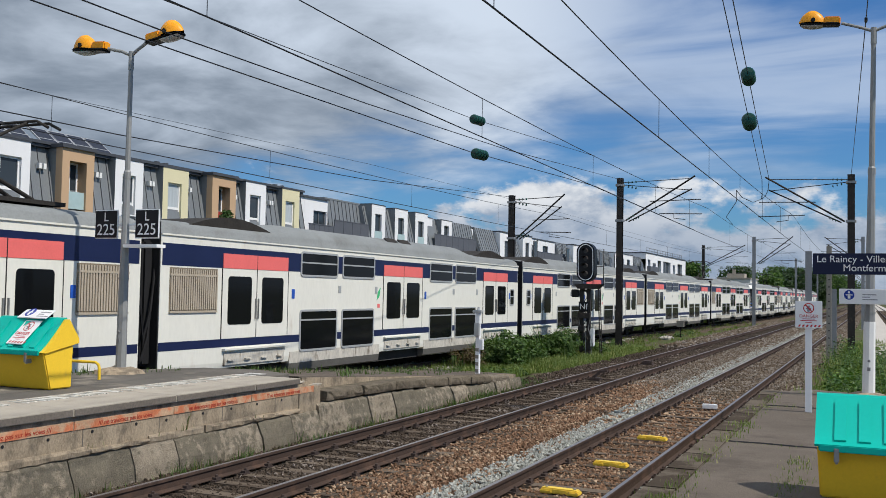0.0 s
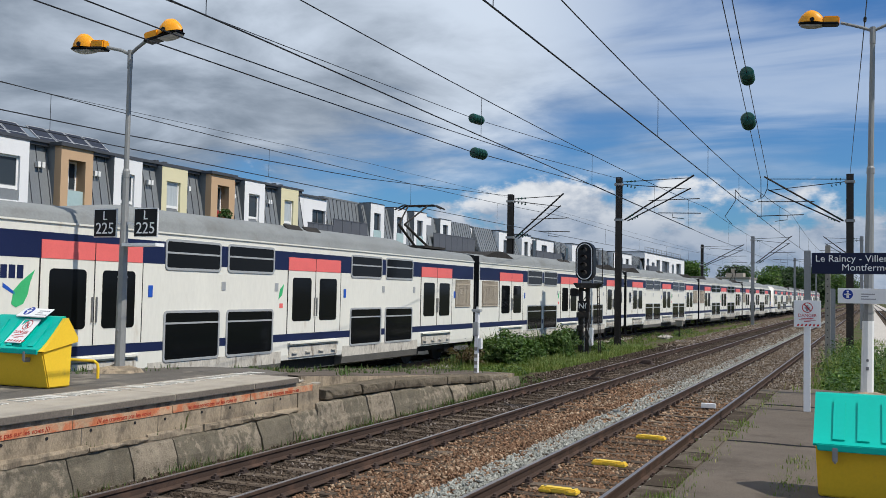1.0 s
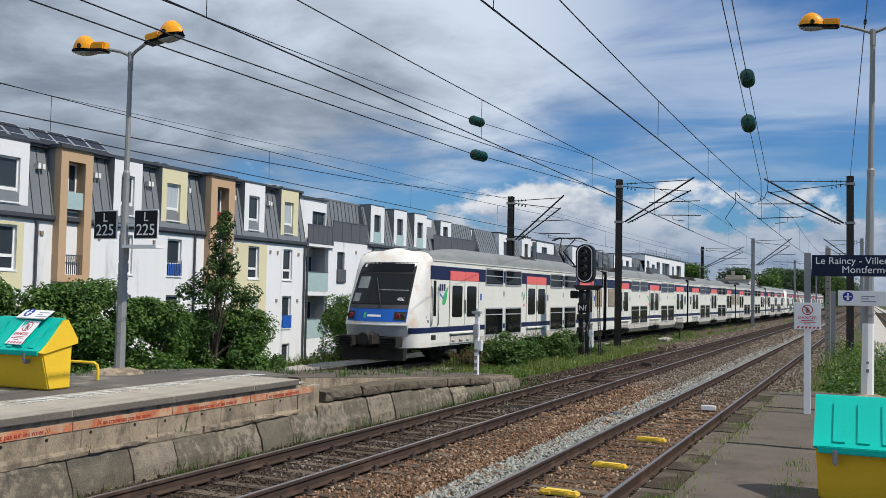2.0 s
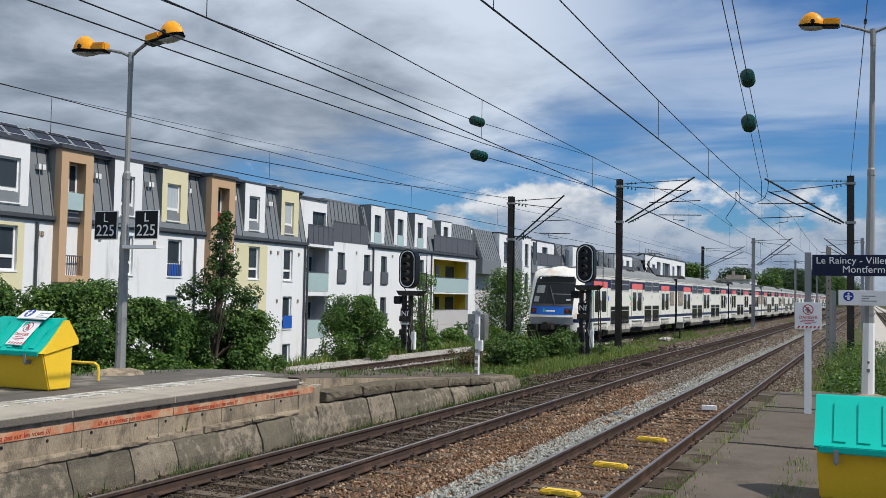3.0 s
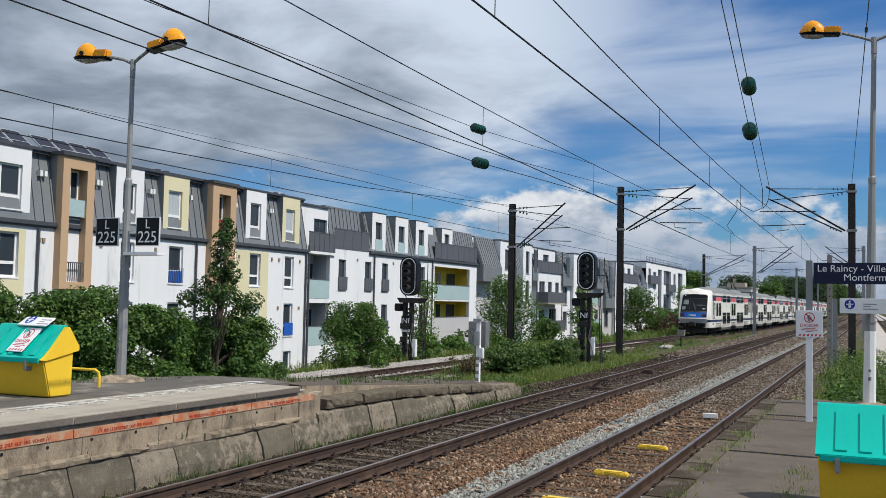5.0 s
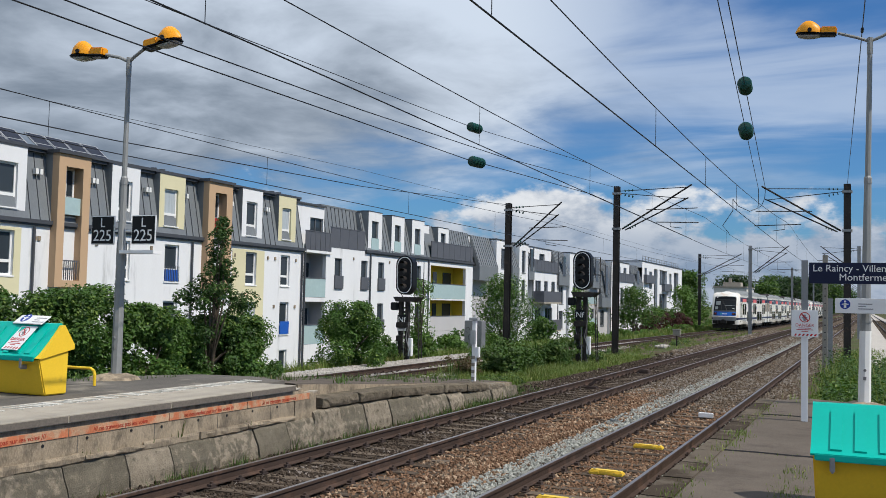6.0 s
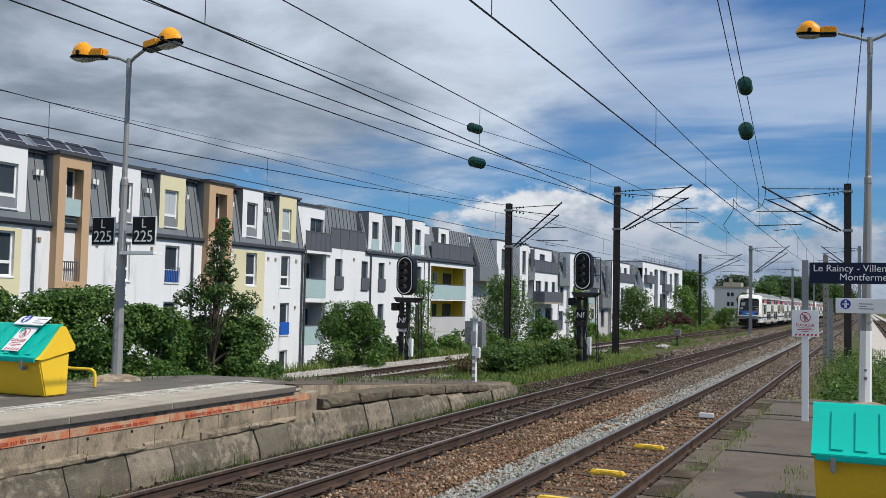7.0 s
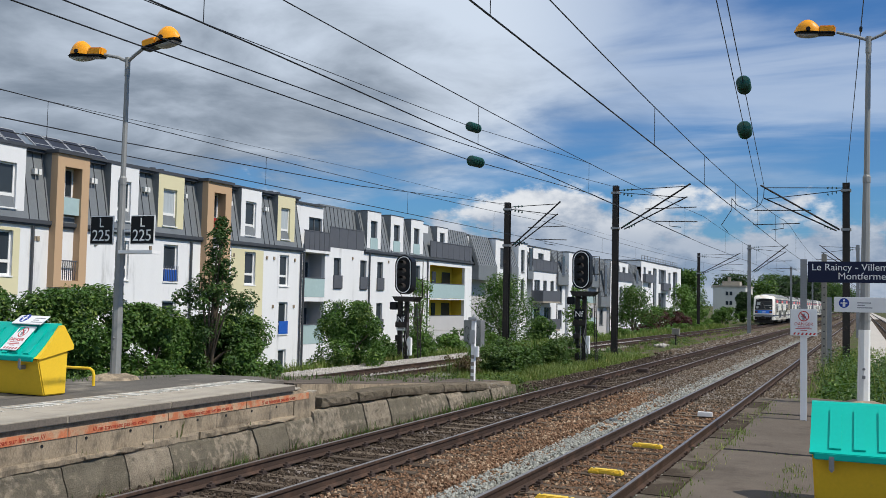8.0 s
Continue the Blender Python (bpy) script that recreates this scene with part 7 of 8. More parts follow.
def build_lineside():
    # concrete post and a grey trunking post by the near track
    p = thing("concrete_post", pose(-1.70, 42.8, -0.3), "weathered concrete post with bolt holes", "post")
    part("shaft", Geo().box(-0.10, 0.10, -0.10, 0.10, 0, 5.0, 0.01), M_OLDCONC, p)
    holes = Geo()
    for k in range(14):
        holes.tube([(0, -0.102, 0.6 + 0.3 * k), (0, -0.1, 0.6 + 0.3 * k)], 0.03, 8)
    part("bolt_holes", holes, M_BLACK, p)
    p = thing("grey_post", pose(-1.55, 46.5, -0.3), "broad grey steel post beside the track", "post")
    part("shaft", Geo().box(-0.20, 0.02, -0.05, 0.05, 0, 3.25, 0.01), M_GALV, p)
    # emergency telephone post at the foot of the ramp
    p = thing("telephone_post", pose(-10.35, 25.6, 0.02), "white lineside telephone post with a grey box", "telephone post")
    part("post", Geo().box(-0.055, 0.055, -0.06, 0.06, 0, 1.95, 0.008), M_SIGN_WHITE, p)
    part("phone_box", Geo().box(-0.085, 0.075, -0.13, -0.05, 1.22, 1.62, 0.02), M_CAR_FRAME, p, "grey telephone box")
    part("cap", Geo().box(-0.14, 0.12, -0.11, 0.09, 1.90, 1.98, 0.01), M_CAR_FRAME, p)
    part("cap_knob", Geo().tube([(0, 0, 1.98), (0, 0, 2.06)], [0.05, 0.03], 8), M_CAR_FRAME, p)
    part("side_box", Geo().box(0.055, 0.16, -0.06, 0.06, 0.85, 1.15, 0.01), M_SIGN_WHITE, p)
    marks = Geo()
    for k in range(4):
        marks.box(-0.05, 0.05, -0.074, -0.07, 0.2 + 0.2 * k, 0.3 + 0.2 * k)
    part("worn_marks", marks, M_OLDCONC, p)
    # equipment cabinet behind the far track
    c = thing("equipment_cabinet", pose(-19.55, 48.4, -0.6), "grey steel lineside cabinet with dark scribbles", "cabinet")
    part("case", Geo().box(-0.5, 0.5, -0.3, 0.3, 0, 2.0, 0.02), M_GALV, c)
    for a_, b_ in ((-0.3, 1.5), (0.12, 1.35), (0.25, 1.6), (-0.15, 1.1)):
        part("scribble", Geo().tube([(a_ + 0.12 * math.cos(q * 0.9), -0.303, b_ + 0.16 * math.sin(q * 0.9)) for q in range(6)], 0.014, 5), M_BLACK, c, "dark scribble on the case")
    part("door_line", Geo().box(-0.01, 0.01, -0.305, -0.3, 0.1, 1.9), M_BLACK, c)
    c = thing("equipment_cabinet", pose(-12.15, 67.1, -0.35), "small grey box on a stake", "cabinet")
    part("case", Geo().box(-0.24, 0.24, -0.16, 0.16, 0.75, 1.12, 0.02).box(-0.28, 0.28, -0.2, 0.2, 1.12, 1.17, 0.01), M_OLDCONC, c)
    part("stake", Geo().box(-0.04, 0.04, -0.04, 0.04, 0, 0.75), M_MAST, c)
    # track magnets and a white marker between the near rails
    for x, y in ((-3.78, 18.1), (-3.78, 15.0), (-3.86, 12.6)):
        k = thing("track_magnet", pose(x, y, -0.19, 0, 0, -3), "yellow track magnet bolted across a sleeper", "track magnet", "track magnets")
        part("case", Geo().box(-0.26, 0.26, -0.07, 0.07, 0, 0.075, 0.015).box(-0.27, -0.10, -0.09, 0.09, 0, 0.05, 0.01).box(0.10, 0.27, -0.09, 0.09, 0, 0.05, 0.01), M_YELLOW_STEEL, k)
        part("bolt", Geo().tube([(-0.2, 0, 0.05), (-0.2, 0, 0.09)], 0.02, 6).tube([(0.2, 0, 0.05), (0.2, 0, 0.09)], 0.02, 6), M_STEEL, k)
    k = thing("track_marker", pose(-3.57, 23.6, -0.19, 0, 0, 4), "white marker block between the rails", "marker")
    part("block", Geo().box(-0.17, 0.17, -0.06, 0.06, 0.03, 0.14, 0.01), M_SIGN_WHITE, k)
    part("stand", Geo().box(-0.14, 0.14, -0.04, 0.04, 0, 0.03), M_IRON, k)
    # point rods and a motor beside the middle track
    k = thing("point_machine", pose(XA - 0.1, 29.6, -0.2), "rusty point lever between the rails", "point machine")
    part("case", Geo().box(-0.34, 0.0, -0.16, 0.16, 0, 0.10, 0.02), M_IRON, k)
    part("lever", Geo().prism([(-0.26, 0.04), (-0.02, 0.26), (0.2, 0.30), (0.2, 0.36), (-0.05, 0.34), (-0.3, 0.1)], -0.05, 0.05), M_IRON, k, "slanted steel lever plate")
    part("rod", Geo().tube([(-0.75, 0.1, 0.05), (0.9, 0.3, 0.05)], 0.025, 6), M_IRON, k)
    k = thing("point_machine", pose(XA - 0.35, 37.6, -0.2), "grey point box between the rails", "point machine")
    part("case", Geo().box(-0.26, 0.26, -0.3, 0.3, 0.0, 0.03).box(-0.2, 0.2, -0.22, 0.22, 0.03, 0.17, 0.03), M_IRON, k)


build_platform_things()
build_lineside()


# ---- plants ----
def leaf_mat(name, col, var=0.6, other=None):
    m = mat(name, col, 0.5, var=var, scale=0.6, fine=9, bump=0, island=1.2, other=other, other_at=(0.75, 0.95), spec=0.25)
    nt = m.node_tree
    b = nt.nodes["Principled BSDF"]
    t = nt.nodes.new("ShaderNodeBsdfTranslucent")
    t.inputs[0].default_value = (col[0] * 2.4, col[1] * 2.4, col[2] * 1.2, 1)
    mx = nt.nodes.new("ShaderNodeMixShader")
    mx.inputs[0].default_value = 0.16
    nt.links.new(b.outputs[0], mx.inputs[1])
    nt.links.new(t.outputs[0], mx.inputs[2])
    nt.links.new(mx.outputs[0], nt.nodes["Material Output"].inputs[0])
    return m


M_LEAF = leaf_mat("hedge leaves", (0.048, 0.105, 0.018), other=(0.15, 0.21, 0.045))
M_LEAF_DARK = leaf_mat("dark leaves", (0.025, 0.055, 0.016), other=(0.06, 0.10, 0.025))
M_LEAF_MID = leaf_mat("deep green leaves", (0.034, 0.074, 0.017), other=(0.08, 0.125, 0.03))
M_LEAF_FRESH = leaf_mat("fresh leaves", (0.075, 0.15, 0.025), other=(0.14, 0.2, 0.05))
M_LEAF_RED = leaf_mat("dark red leaves", (0.055, 0.018, 0.018))
M_BARK = mat("grey brown bark", (0.10, 0.08, 0.06), 0.9, var=0.35, scale=3, fine=18, bump=0.6, stretch=(1, 1, 0.3))
M_GRASS = leaf_mat("grass blades", (0.115, 0.165, 0.036), other=(0.27, 0.25, 0.10))
M_WEED = leaf_mat("weeds", (0.055, 0.10, 0.022), other=(0.16, 0.13, 0.06))
M_BRAMBLE = leaf_mat("bramble leaves", (0.055, 0.105, 0.024), other=(0.12, 0.15, 0.05))
M_WITHERED = leaf_mat("withered bramble leaves", (0.085, 0.06, 0.03), other=(0.06, 0.09, 0.025))


def leaves(centres, normals, size, r):
    """Each leaf is a bent pair of triangles about its rib."""
    n = len(centres)
    a = r.normal(size=(n, 3))
    a -= (a * normals).sum(1, keepdims=True) * normals
    a /= np.linalg.norm(a, axis=1, keepdims=True) + 1e-9
    b = np.cross(normals, a)
    s = (size * r.uniform(0.6, 1.3, n))[:, None]
    tip, base = centres + a * s * 0.62, centres - a * s * 0.5
    l = centres + b * s * 0.34 + normals * s * 0.12
    q = centres - b * s * 0.34 + normals * s * 0.12
    V = np.stack([base, l, tip, q], 1).reshape(-1, 3)
    i = np.arange(n)[:, None] * 4
    F = np.concatenate([i + np.array([[0, 1, 2]]), i + np.array([[0, 2, 3]])], 1).reshape(-1, 3)
    return V, F


def crown_mesh(name, lumps, count, size, material, seed, flat=0.0):
    """Leaves over many uneven lumps (x, y, z, radius), denser near their outsides, tilted outwards and up."""
    r = np.random.RandomState(seed)
    L = np.array(lumps, float)
    w = L[:, 3] ** 2
    pick = r.choice(len(L), count, p=w / w.sum())
    d = r.normal(size=(count, 3))
    d /= np.linalg.norm(d, axis=1, keepdims=True)
    rad = L[pick, 3] * (0.55 + 0.55 * r.uniform(0, 1, count) ** 0.6)
    c = L[pick, :3] + d * rad[:, None]
    nrm = d * 0.7 + np.array([0.15, 0, 0.75]) + r.normal(size=(count, 3)) * 0.5
    nrm /= np.linalg.norm(nrm, axis=1, keepdims=True)
    V, F = leaves(c, nrm, size, r)
    me = bpy.data.meshes.new(name)
    me.from_pydata(V.tolist(), [], F.tolist())
    me.materials.append(material)
    return me


def plant(name, x, y, z, w, d, h, count, size, material, seed, label, category, trunk=0.0, lumps_n=26, lean=0.0, stems=5, shape=None, small=1.0):
    """A shrub or tree: tapered stems or a trunk with limbs, and a crown of small leaves in uneven lumps."""
    rnd = random.Random(seed)
    e = thing(name, pose(x, y, z), label, category)
    lumps = []
    for i in range(lumps_n):
        t = rnd.random() ** 0.8
        zz = trunk + (h - trunk) * t
        k = shape(t) if shape else (1 - 0.55 * t ** 2.2)
        a, q = rnd.uniform(0, 2 * math.pi), rnd.random() ** 0.5
        rr = small * rnd.uniform(0.16, 0.34) * min(w, h * 0.9) * (0.55 + 0.45 * k)
        lumps.append((math.cos(a) * q * w / 2 * k * 0.85 + lean * t, math.sin(a) * q * d / 2 * k * 0.85, min(zz, h - rr * 0.75), rr * 0.8))
    stem = Geo()
    for i in range(stems):
        tx, ty, tz, _ = rnd.choice(lumps)
        if trunk > 0:
            zb = trunk * rnd.uniform(0.55, 1.0)
            stem.tube([(0, 0, zb), (tx * 0.5, ty * 0.5, (zb + tz) / 2 + 0.1), (tx, ty, tz)], [0.025 * h / 3, 0.016 * h / 3, 0.006], 6)
        else:
            bx, by = rnd.uniform(-.2, .2) * w, rnd.uniform(-.2, .2) * d
            stem.tube([(bx, by, 0), (bx * 0.6 + tx * 0.4, by * 0.6 + ty * 0.4, tz * 0.5), (tx, ty, tz)], [0.035, 0.024, 0.008], 6)
    if trunk > 0:
        stem.tube([(0, 0, -0.1), (0.03, 0.02, trunk * 0.5), (lean * 0.3, 0, trunk), (lean * 0.7, 0, h * 0.75)], [0.035 * h / 2.5, 0.028 * h / 2.5, 0.02 * h / 2.5, 0.006 * h], 8)
    part("trunk", stem, M_BARK, e, smooth=True)
    part("crown", crown_mesh("crown", lumps, count, size, material, seed), None, e)
    return e


def tufts(name, label, zones, material, seed, hmin, hmax, zf=None, width=0.006):
    """Grass and weeds: narrow bent blades over strips (x0, x1, y0, y1, per square metre)."""
    r = np.random.RandomState(seed)
    V, F, o = [], [], 0
    for x0, x1, y0, y1, dens, *hs in zones:
        n = int((x1 - x0) * (y1 - y0) * dens)
        k = hs[0] if hs else 1.0
        cl = max(4, n // 14)
        cxs, cys = r.uniform(x0, x1, cl), r.uniform(y0, y1, cl)
        pick = r.randint(0, cl, n)
        x = cxs[pick] + r.normal(size=n) * 0.09
        y = cys[pick] + r.normal(size=n) * 0.09
        z = np.array([(zf or ground_z)(a, b) for a, b in zip(x, y)]) - 0.02
        h = r.uniform(hmin, hmax, n) * k * (0.5 + r.uniform(0, 1, cl)[pick])
        a = r.uniform(0, 2 * np.pi, n)
        lean = r.uniform(0.1, 0.6, n) * h
        dx, dy = np.cos(a), np.sin(a)
        wv = width * (0.6 + 0.8 * r.uniform(0, 1, n)) * (1 + y / 40)
        p0 = np.stack([x - dy * wv, y + dx * wv, z], 1)
        p1 = np.stack([x + dy * wv, y - dx * wv, z], 1)
        p2 = np.stack([x + dy * wv * .7 + dx * lean * .4, y - dx * wv * .7 + dy * lean * .4, z + h * 0.6], 1)
        p3 = np.stack([x - dy * wv * .7 + dx * lean * .4, y + dx * wv * .7 + dy * lean * .4, z + h * 0.6], 1)
        p4 = np.stack([x + dx * lean, y + dy * lean, z + h], 1)
        V.append(np.stack([p0, p1, p2, p3, p4], 1).reshape(-1, 3))
        i = np.arange(n)[:, None] * 5 + o
        F.append(np.concatenate([i + np.array([[0, 1, 2]]), i + np.array([[0, 2, 3]]), i + np.array([[3, 2, 4]])], 1).reshape(-1, 3))
        o += n * 5
    me = bpy.data.meshes.new(name)
    me.from_pydata(np.concatenate(V).tolist(), [], np.concatenate(F).tolist())
    me.materials.append(material)
    return tagged(new(name, me), label, "grass", kind="stuff")


def low_weeds(name, label, patches, material, seed, size):
    """Broad-leaved weeds and brambles: heaps (x, y, z, radius, leaves)."""
    r = np.random.RandomState(seed)
    V, F, o = [], [], 0
    for x, y, z, rad, n in patches:
        d = r.normal(size=(n, 3))
        d[:, 2] = np.abs(d[:, 2]) * 0.8
        d /= np.linalg.norm(d, axis=1, keepdims=True)
        c = np.array([x, y, z]) + d * rad * r.uniform(0.45, 1.15, (n, 1))
        nr = d * 0.5 + np.array([0.1, 0, 0.8]) + r.normal(size=(n, 3)) * 0.45
        nr /= np.linalg.norm(nr, axis=1, keepdims=True)
        v, f = leaves(c, nr, size, r)
        V.append(v)
        F.append(f + o)
        o += len(v)
    me = bpy.data.meshes.new(name)
    me.from_pydata(np.concatenate(V).tolist(), [], np.concatenate(F).tolist())
    me.materials.append(material)
    return tagged(new(name, me), label, "weeds", kind="stuff")


def build_plants():
    rnd = random.Random(21)
    # the hedge beyond the far track, shrub by shrub
    y, i = 12.6, 0
    while y < 26.5:
        w = rnd.uniform(2.0, 2.7)
        h = rnd.uniform(2.9, 3.8) if y < 21 else rnd.uniform(2.2, 2.8)
        plant("shrub", -18.6 + rnd.uniform(-.5, .2), y, -0.45, w + 0.6, w + 0.5, h, 13000, 0.10, M_LEAF, 100 + i, "dense green hedge shrub beside the track", "shrub", lumps_n=60, small=0.72)
        y += w * 0.62
        i += 1
    plant("tree", -18.3, 23.9, -0.45, 3.0, 3.0, 5.3, 9000, 0.095, M_LEAF_MID, 7, "slender dark green tree in front of the building", "tree", trunk=0.8, lumps_n=84, stems=30, small=0.42, lean=0.35,
          shape=lambda t: max(0.05, 1.0 - 1.0 * t ** 1.5 + 0.15 * math.sin(t * 17)))
    plant("tree", -19.0, 26.6, -0.5, 2.0, 2.0, 3.0, 3200, 0.095, M_LEAF, 8, "young sapling with loose green leaves", "tree", trunk=0.6, lumps_n=24, stems=10)
    plant("shrub", -19.3, 33.9, -0.6, 4.2, 4.0, 2.95, 19000, 0.10, M_LEAF, 9, "rounded green shrub beside the track", "shrub", lumps_n=80, small=0.7)
    plant("shrub", -19.5, 37.0, -0.6, 2.2, 2.4, 1.5, 4500, 0.10, M_LEAF, 10, "low green shrub near the far track", "shrub")
    plant("tree", -20.2, 42.8, -0.8, 2.1, 2.1, 4.3, 2600, 0.105, M_LEAF_FRESH, 11, "young tree with sparse fresh leaves", "tree", trunk=1.0, lumps_n=34, stems=14)
    plant("tree", -22.0, 59.8, -1.5, 4.2, 4.2, 5.8, 12000, 0.13, M_LEAF, 12, "green tree behind the mast", "tree", trunk=1.0, lumps_n=44, stems=12)
    plant("shrub", -21.5, 66.0, -1.2, 3.6, 3.6, 2.6, 3000, 0.2, M_LEAF, 13, "green shrub at the foot of the building", "shrub")
    plant("tree", -21.5, 76.0, -1.2, 2.6, 2.6, 5.0, 1600, 0.2, M_LEAF_FRESH, 14, "sparse young tree before the white building", "tree", trunk=1.2, lumps_n=26, stems=12)
    plant("shrub", -19.5, 70.5, -0.8, 3.0, 3.0, 1.8, 2200, 0.2, M_LEAF_FRESH, 15, "low green shrub near the far track", "shrub")
    plant("tree", -21.0, 93.0, -1.0, 4.2, 4.2, 5.2, 7000, 0.17, M_LEAF, 16, "green tree before the white building", "tree", trunk=1.0, lumps_n=40, stems=10)
    for k, yy in enumerate((101, 106, 112, 119)):
        plant("shrub", (-20.4 if k % 2 == 0 else -22) + rnd.uniform(-.5, .5), yy, -1.0, 5.0, 6.5, 2.7 if k % 2 == 0 else 3.2, 3400, 0.2, M_LEAF_RED if k % 2 == 0 else M_LEAF, 30 + k, "dark red shrub in a row beside the building" if k % 2 == 0 else "green shrub in a row beside the building", "shrub")
    for k, yy in enumerate((80, 84, 88, 98, 104, 110, 118, 126)):
        plant("shrub", -18.6 + rnd.uniform(-1, .4), yy, -0.6, 3.6, 4.0, rnd.uniform(0.7, 1.1), 2200, 0.16, M_LEAF_FRESH, 50 + k, "low green shrub beside the track", "shrub")
    plant("tree", -21.5, 122, -1.0, 3.6, 3.6, 6.0, 1500, 0.28, M_LEAF_FRESH, 61, "sparse young tree before the white building", "tree", trunk=1.5, lumps_n=26, stems=10)
    for k, (xx, yy, hh) in enumerate(((-20.8, 43.6, 1.5), (-20.2, 46.3, 1.35), (-20.9, 49.6, 1.6), (-20.4, 52.8, 1.3), (-19.6, 40.6, 0.95))):
        plant("shrub", xx, yy, -0.7, 2.8, 3.0, hh, 2300, 0.14, M_LEAF_FRESH if k % 2 else M_LEAF, 80 + k, "loose green shrub behind the far track", "shrub")
    for k, (xx, yy, hh) in enumerate(((-25.5, 160, 2.6), (-23.5, 172, 2.4), (-24.5, 186, 3.0), (-21.5, 192, 2.2))):
        plant("shrub", xx, yy, -0.8, 5.0, 5.0, hh, 1600, 0.32, M_LEAF if k % 2 else M_LEAF_FRESH, 90 + k, "green shrub before the distant house", "shrub")
    # trees in the distance
    spots = [(-30, 176, 9.5, 8), (-33, 186, 8, 9), (-23.2, 203, 6, 4), (-22, 232, 9, 9), (-30, 245, 11, 10), (-19, 258, 11, 10), (-24, 280, 12, 11), (-15.5, 300, 12, 11),
             (-21, 320, 13, 12), (-12.5, 350, 13, 12), (-17, 385, 13, 13), (-10.5, 430, 13, 13), (6, 190, 6, 6), (8, 240, 8, 8), (10, 300, 9, 9), (-8.5, 520, 13, 14)]
    for k, (x, yy, h, w) in enumerate(spots):
        plant("tree", x, yy, -0.8, w, w, h, 5200, 0.42 if yy < 230 else 0.55, M_LEAF_DARK if k % 3 else M_LEAF, 200 + k, "broad green tree in the distance", "tree", trunk=h * 0.18, lumps_n=44, stems=8,
              shape=lambda t: 0.75 + 0.5 * t - 0.9 * t ** 3)
    # brambles and weeds between the tracks
    pat = []
    for x0, y0, wx, wy, top, n in ((-12.9, 35.2, 0.75, 1.7, 1.0, 34), (-12.5, 34.2, 0.3, 0.5, 0.5, 10), (-12.6, 41.6, 0.8, 1.6, 0.72, 30), (-13.6, 38.6, 0.5, 1.3, 0.3, 12), (-12.0, 43.8, 0.4, 1.0, 0.15, 8)):
        for k in range(n):
            u, v = rnd.uniform(-1, 1), rnd.uniform(-1, 1)
            rad = rnd.uniform(0.16, 0.5)
            pat.append((x0 + wx * u, y0 + wy * v, -0.3 + (top + 0.3) * rnd.random() * (1 - 0.7 * (u * u + v * v) / 2), rad, int(420 * rad)))
    for k in range(16):
        yy = rnd.uniform(28, 33)
        pat.append((-12.0 + rnd.uniform(-0.9, 0.9), yy, -0.32, rnd.uniform(0.15, 0.3), 60))
    for k in range(26):
        yy = rnd.uniform(47, 75)
        pat.append((-13.0 + rnd.uniform(-0.5, 0.5) + (yy - 47) * 0.015, yy, -0.35, rnd.uniform(0.2, 0.4), 110))
    low_weeds("brambles", "tangled green brambles between the tracks", pat, M_BRAMBLE, 5, 0.125)
    pat = [(-13.5 + rnd.uniform(-.5, .4), 32.6 + rnd.uniform(-.9, .9), -0.3 + 0.6 * rnd.random(), rnd.uniform(0.2, 0.35), 120) for k in range(16)]
    low_weeds("brambles", "half-withered reddish brambles beside the white post", pat, M_WITHERED, 25, 0.085)
    tufts("canes", "tall thin canes sticking out of the brambles", [(-13.7, -12.1, 33.4, 37.0, 26), (-13.4, -11.8, 40.0, 43.2, 22), (-14.0, -13.1, 31.6, 33.6, 40, 0.8)], M_BRAMBLE, 26, 0.7, 1.15, width=0.012)
    pat = []
    for k in range(60):
        yy = rnd.uniform(24.0, 44)
        xx = rnd.uniform(-1.35, 1.4)
        rad = rnd.uniform(0.3, 0.75)
        pat.append((xx, yy, -0.2 + rnd.uniform(-0.1, 0.25), rad * 1.2, int(640 * rad)))
    low_weeds("brambles", "leafy green weeds at the end of the platform", pat[::2], M_LEAF, 6, 0.095)
    low_weeds("brambles", "dark tangled weeds at the end of the platform", pat[1::2], M_LEAF_MID, 36, 0.095)
    tufts("grass", "tall stalks among the weeds at the platform end", [(-1.5, 1.6, 23.5, 42, 26)], M_GRASS, 37, 0.5, 1.0, width=0.006)
    pat = []
    for k in range(60):
        pat.append((rnd.uniform(-20.8, -18.9), rnd.uniform(27, 60), -0.55, rnd.uniform(0.3, 0.6), 220))
    low_weeds("weeds", "tall green weeds behind the far track", pat, M_LEAF_FRESH, 15, 0.12)
    tufts("grass", "rough grass between the tracks", [(-14.3, -11.0, 28.5, 33, 700, 0.75), (-13.4, -10.4, 33, 50, 600, 0.85), (-14.3, -13.0, 26.5, 50, 160), (-12.8, -10.5, 26.5, 30, 60, 0.7), (-14.2, -12.6, 50, 110, 60, 0.9), (-12.6, -11.0, 50, 110, 22, 0.7), (-13.9, -12.6, 18.5, 27, 150), (-14.6, -13.2, 32, 50, 420, 1.2), (-15.9, -14.8, 36, 50, 40)], M_GRASS, 3, 0.07, 0.34, width=0.0048)
    tufts("grass", "tall grass behind the far track", [(-21.0, -18.7, 24, 60, 260, 1.1), (-21, -16.5, 60, 130, 40, 1.2)], M_GRASS, 4, 0.12, 0.42, width=0.007)
    tufts("grass", "grass at the platform end", [(-2.2, 1.6, 22.8, 30, 200), (-2.0, 1.8, 30, 70, 60)], M_GRASS, 8, 0.08, 0.30, width=0.007)
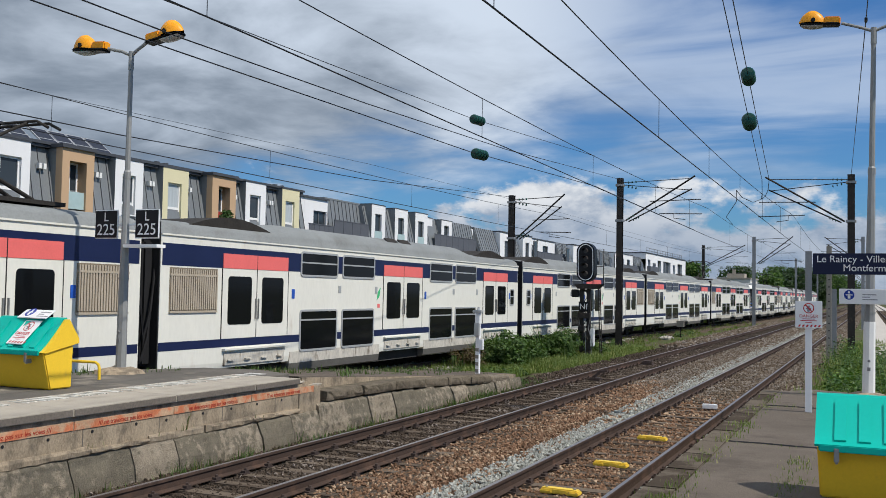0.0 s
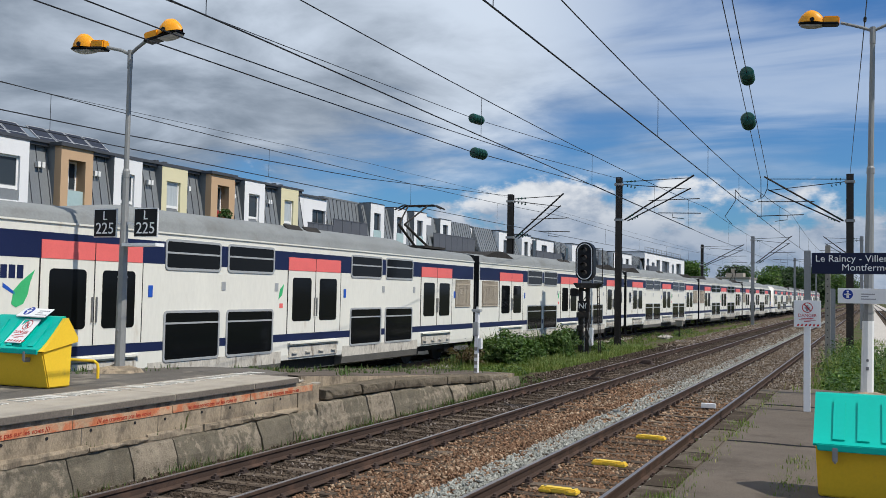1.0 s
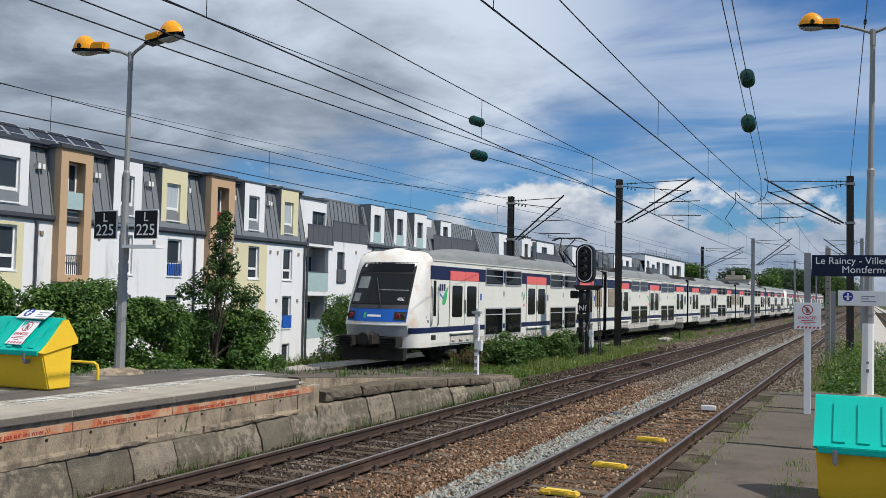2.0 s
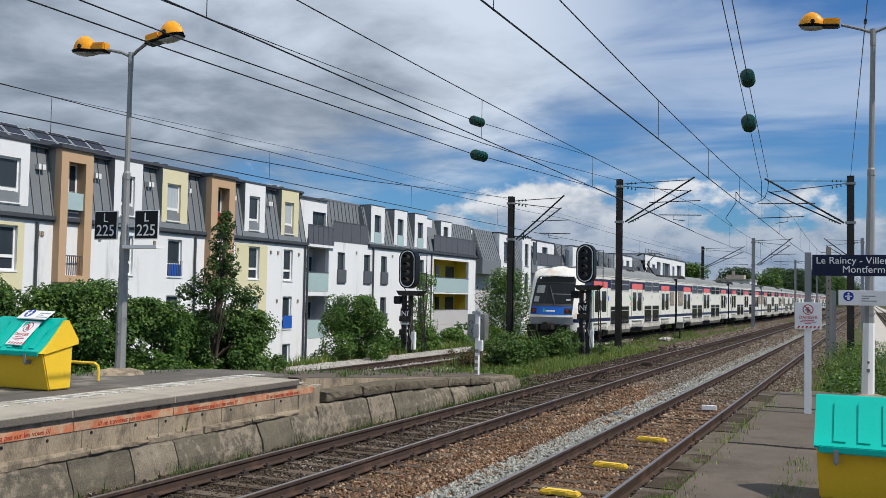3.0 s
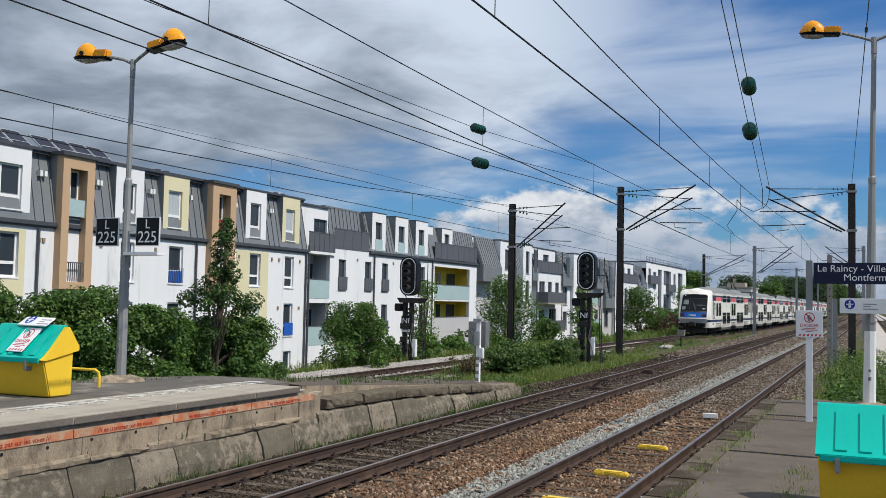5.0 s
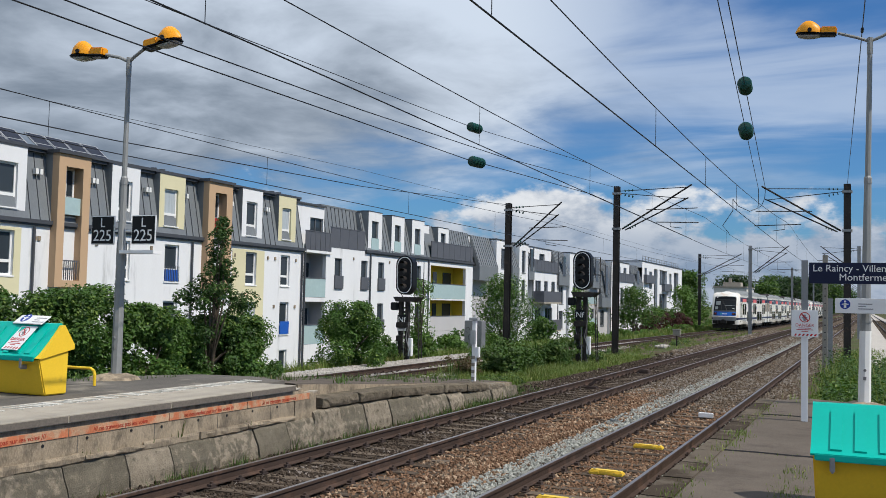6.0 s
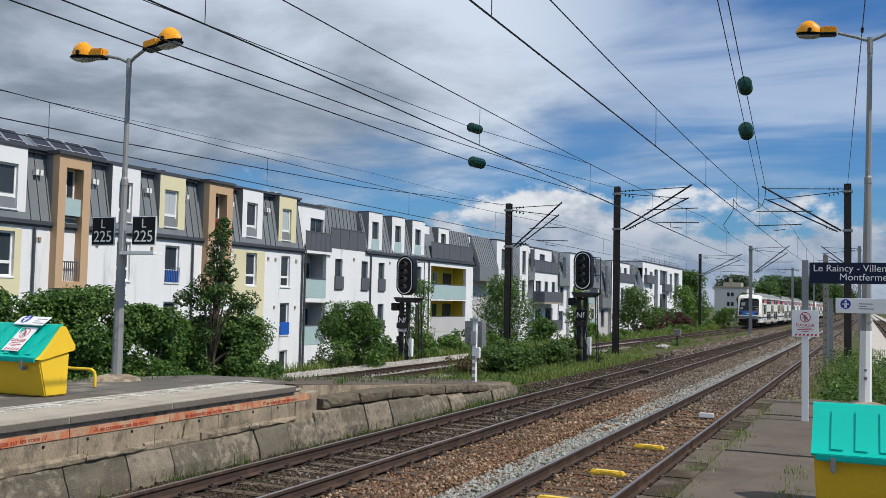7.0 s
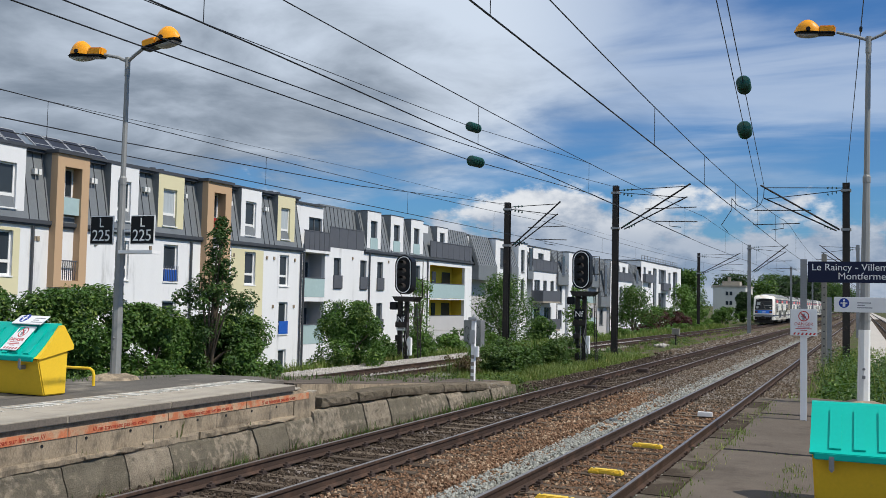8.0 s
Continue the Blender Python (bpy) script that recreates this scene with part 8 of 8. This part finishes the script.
    tufts("grass", "weeds along the foot of the wall", [(-9.28, -8.95, 6, 24, 110, 0.6), (-9.28, -8.8, 10.5, 13.2, 300, 1.0), (-9.28, -8.85, 14.5, 24, 300, 0.95), (-9.9, -9.0, 22, 28, 260)], M_WEED, 9, 0.06, 0.26, zf=lambda x, y: -0.24)
    tufts("grass", "weeds growing in the platform joints", [(-1.95, -1.78, 8, 21.5, 520, 0.5), (-2.0, -1.7, 8.5, 9.8, 600, 0.6), (-0.92, -0.78, 10.2, 13.0, 800, 0.42), (-0.95, -0.62, 11.3, 11.5, 800, 0.4), (-1.75, -0.7, 13.82, 13.95, 220, 0.3), (-1.6, -0.9, 18.8, 19.0, 300, 0.4), (-1.5, -1.1, 21.6, 22.4, 200, 0.5)], M_GRASS, 10, 0.03, 0.17, zf=lambda x, y: PLAT_R, width=0.0042)
    tufts("grass", "weeds at the back of the island platform", [(-13.4, -12.9, 11.5, 13.8, 90, 0.6), (-12.9, -12.2, 14.3, 15.6, 40, 0.5)], M_WEED, 11, 0.06, 0.24, zf=lambda x, y: PLAT_L)
    tufts("grass", "tufts growing on the ledge of the platform wall", [(-9.62, -9.46, 9.6, 9.9, 500), (-9.62, -9.46, 11.6, 11.9, 700, 1.3), (-9.6, -9.46, 13.3, 13.5, 500), (-9.6, -9.46, 6, 14.6, 16, 0.7)], M_WEED, 14, 0.04, 0.16, zf=lambda x, y: 0.37, width=0.004)
    tufts("grass", "withered stalks along the foot of the wall", [(-9.28, -8.75, 6, 25, 170, 0.7)], M_WITHERED, 16, 0.05, 0.22, zf=lambda x, y: -0.24, width=0.004)
    tufts("grass", "weeds on the ramp", [(-12.8, -11.0, 16.4, 26.5, 70, 0.6), (-11.0, -10.0, 18.5, 26.5, 30, 0.45), (-10.2, -9.9, 17.3, 18.0, 160, 0.9)], M_WEED, 12, 0.06, 0.24, zf=lambda x, y: float(np.interp(y, [15.6, 18.9, 20.6, 27.5], [0.84, 0.61, 0.5, 0.07])))


M_PALE_RENDER = mat("pale grey render", (0.60, 0.59, 0.55), 0.8, var=0.1, scale=0.3, fine=20, bump=0.05)


def build_distance():
    e = thing("house", pose(-23.7, 217, -0.8), "pale flat-roofed house far down the line", "house")
    part("wall", pierced(0, -7, 7, 0, 7.2, [(-5, -3.8, 4.6, 5.8), (-1, 0.2, 4.6, 5.8), (3, 4.2, 4.6, 5.8), (-5, -3.8, 1.8, 3.0), (3, 4.2, 1.8, 3.0)]).box(-6.6, -6.4, -7, 7, 0, 7.2).box(-6.4, 0, -7, -6.8, 0, 7.2).box(-6.4, 0, 6.8, 7, 0, 7.2), M_PALE_RENDER, e)
    for a, b in ((-5, 4.6), (-1, 4.6), (3, 4.6), (-5, 1.8), (3, 1.8)):
        part("window", Geo().box(-0.2, -0.14, a, a + 1.2, b, b + 1.2), M_PANE, e)
    part("roof", Geo().box(-6.8, 0.2, -7.2, 7.2, 7.2, 7.5), M_CONCRETE_PALE, e)
    part("stair_head", Geo().box(-5.0, -1.4, -5, -1, 7.5, 8.4), M_CONCRETE_PALE, e)
    part("chimney", Geo().box(-4, -3.4, -4, -3.4, 8.4, 9.3), M_CONCRETE_PALE, e)
    # front wall facing the camera
    for zz in (1.6, 3.4, 5.4):
        for xx in (-4.0, -3.2):
            part("window", Geo().box(xx, xx + 0.55, -7.03, -7.0, zz, zz + 0.8), M_PANE, e)


build_plants()
build_distance()


# ---- what moves ----
def motions():
    """The train draws away along the far track."""
    times = [0.0, 0.5, 1.0, 1.5, 2.0, 2.5, 3.0, 3.5, 4.0, 4.5, 5.0, 5.5, 6.0, 6.5, 7.0, 7.5, 8.0]
    keys_t = [0.0, 0.5, 1.0, 1.5, 1.7, 2.8, 3.2, 3.6, 4.0, 4.4, 4.7, 5.8, 6.4, 7.2, 8.0]
    keys_y = [-8.82, 0.33, 9.57, 18.93, 22.68, 43.3, 51.0, 58.6, 66.1, 73.4, 78.8, 99.0, 109.8, 123.4, 136.6]

    def on_line(s):
        return Vector((cx(s), s, 0))
    for ob, s, flip in TRAIN:
        rows = []
        for t in times:
            y = float(np.interp(t, keys_t, keys_y)) + s
            a, b = on_line(y - 8), on_line(y + 8)
            c = (a + b) / 2
            turn = math.degrees(math.atan2(-(b - a).x, (b - a).y))
            rows.append((t, pose(c.x, c.y, 0, 0, 0, turn + (180 if flip else 0))))
        walk(ob, rows)


motions()
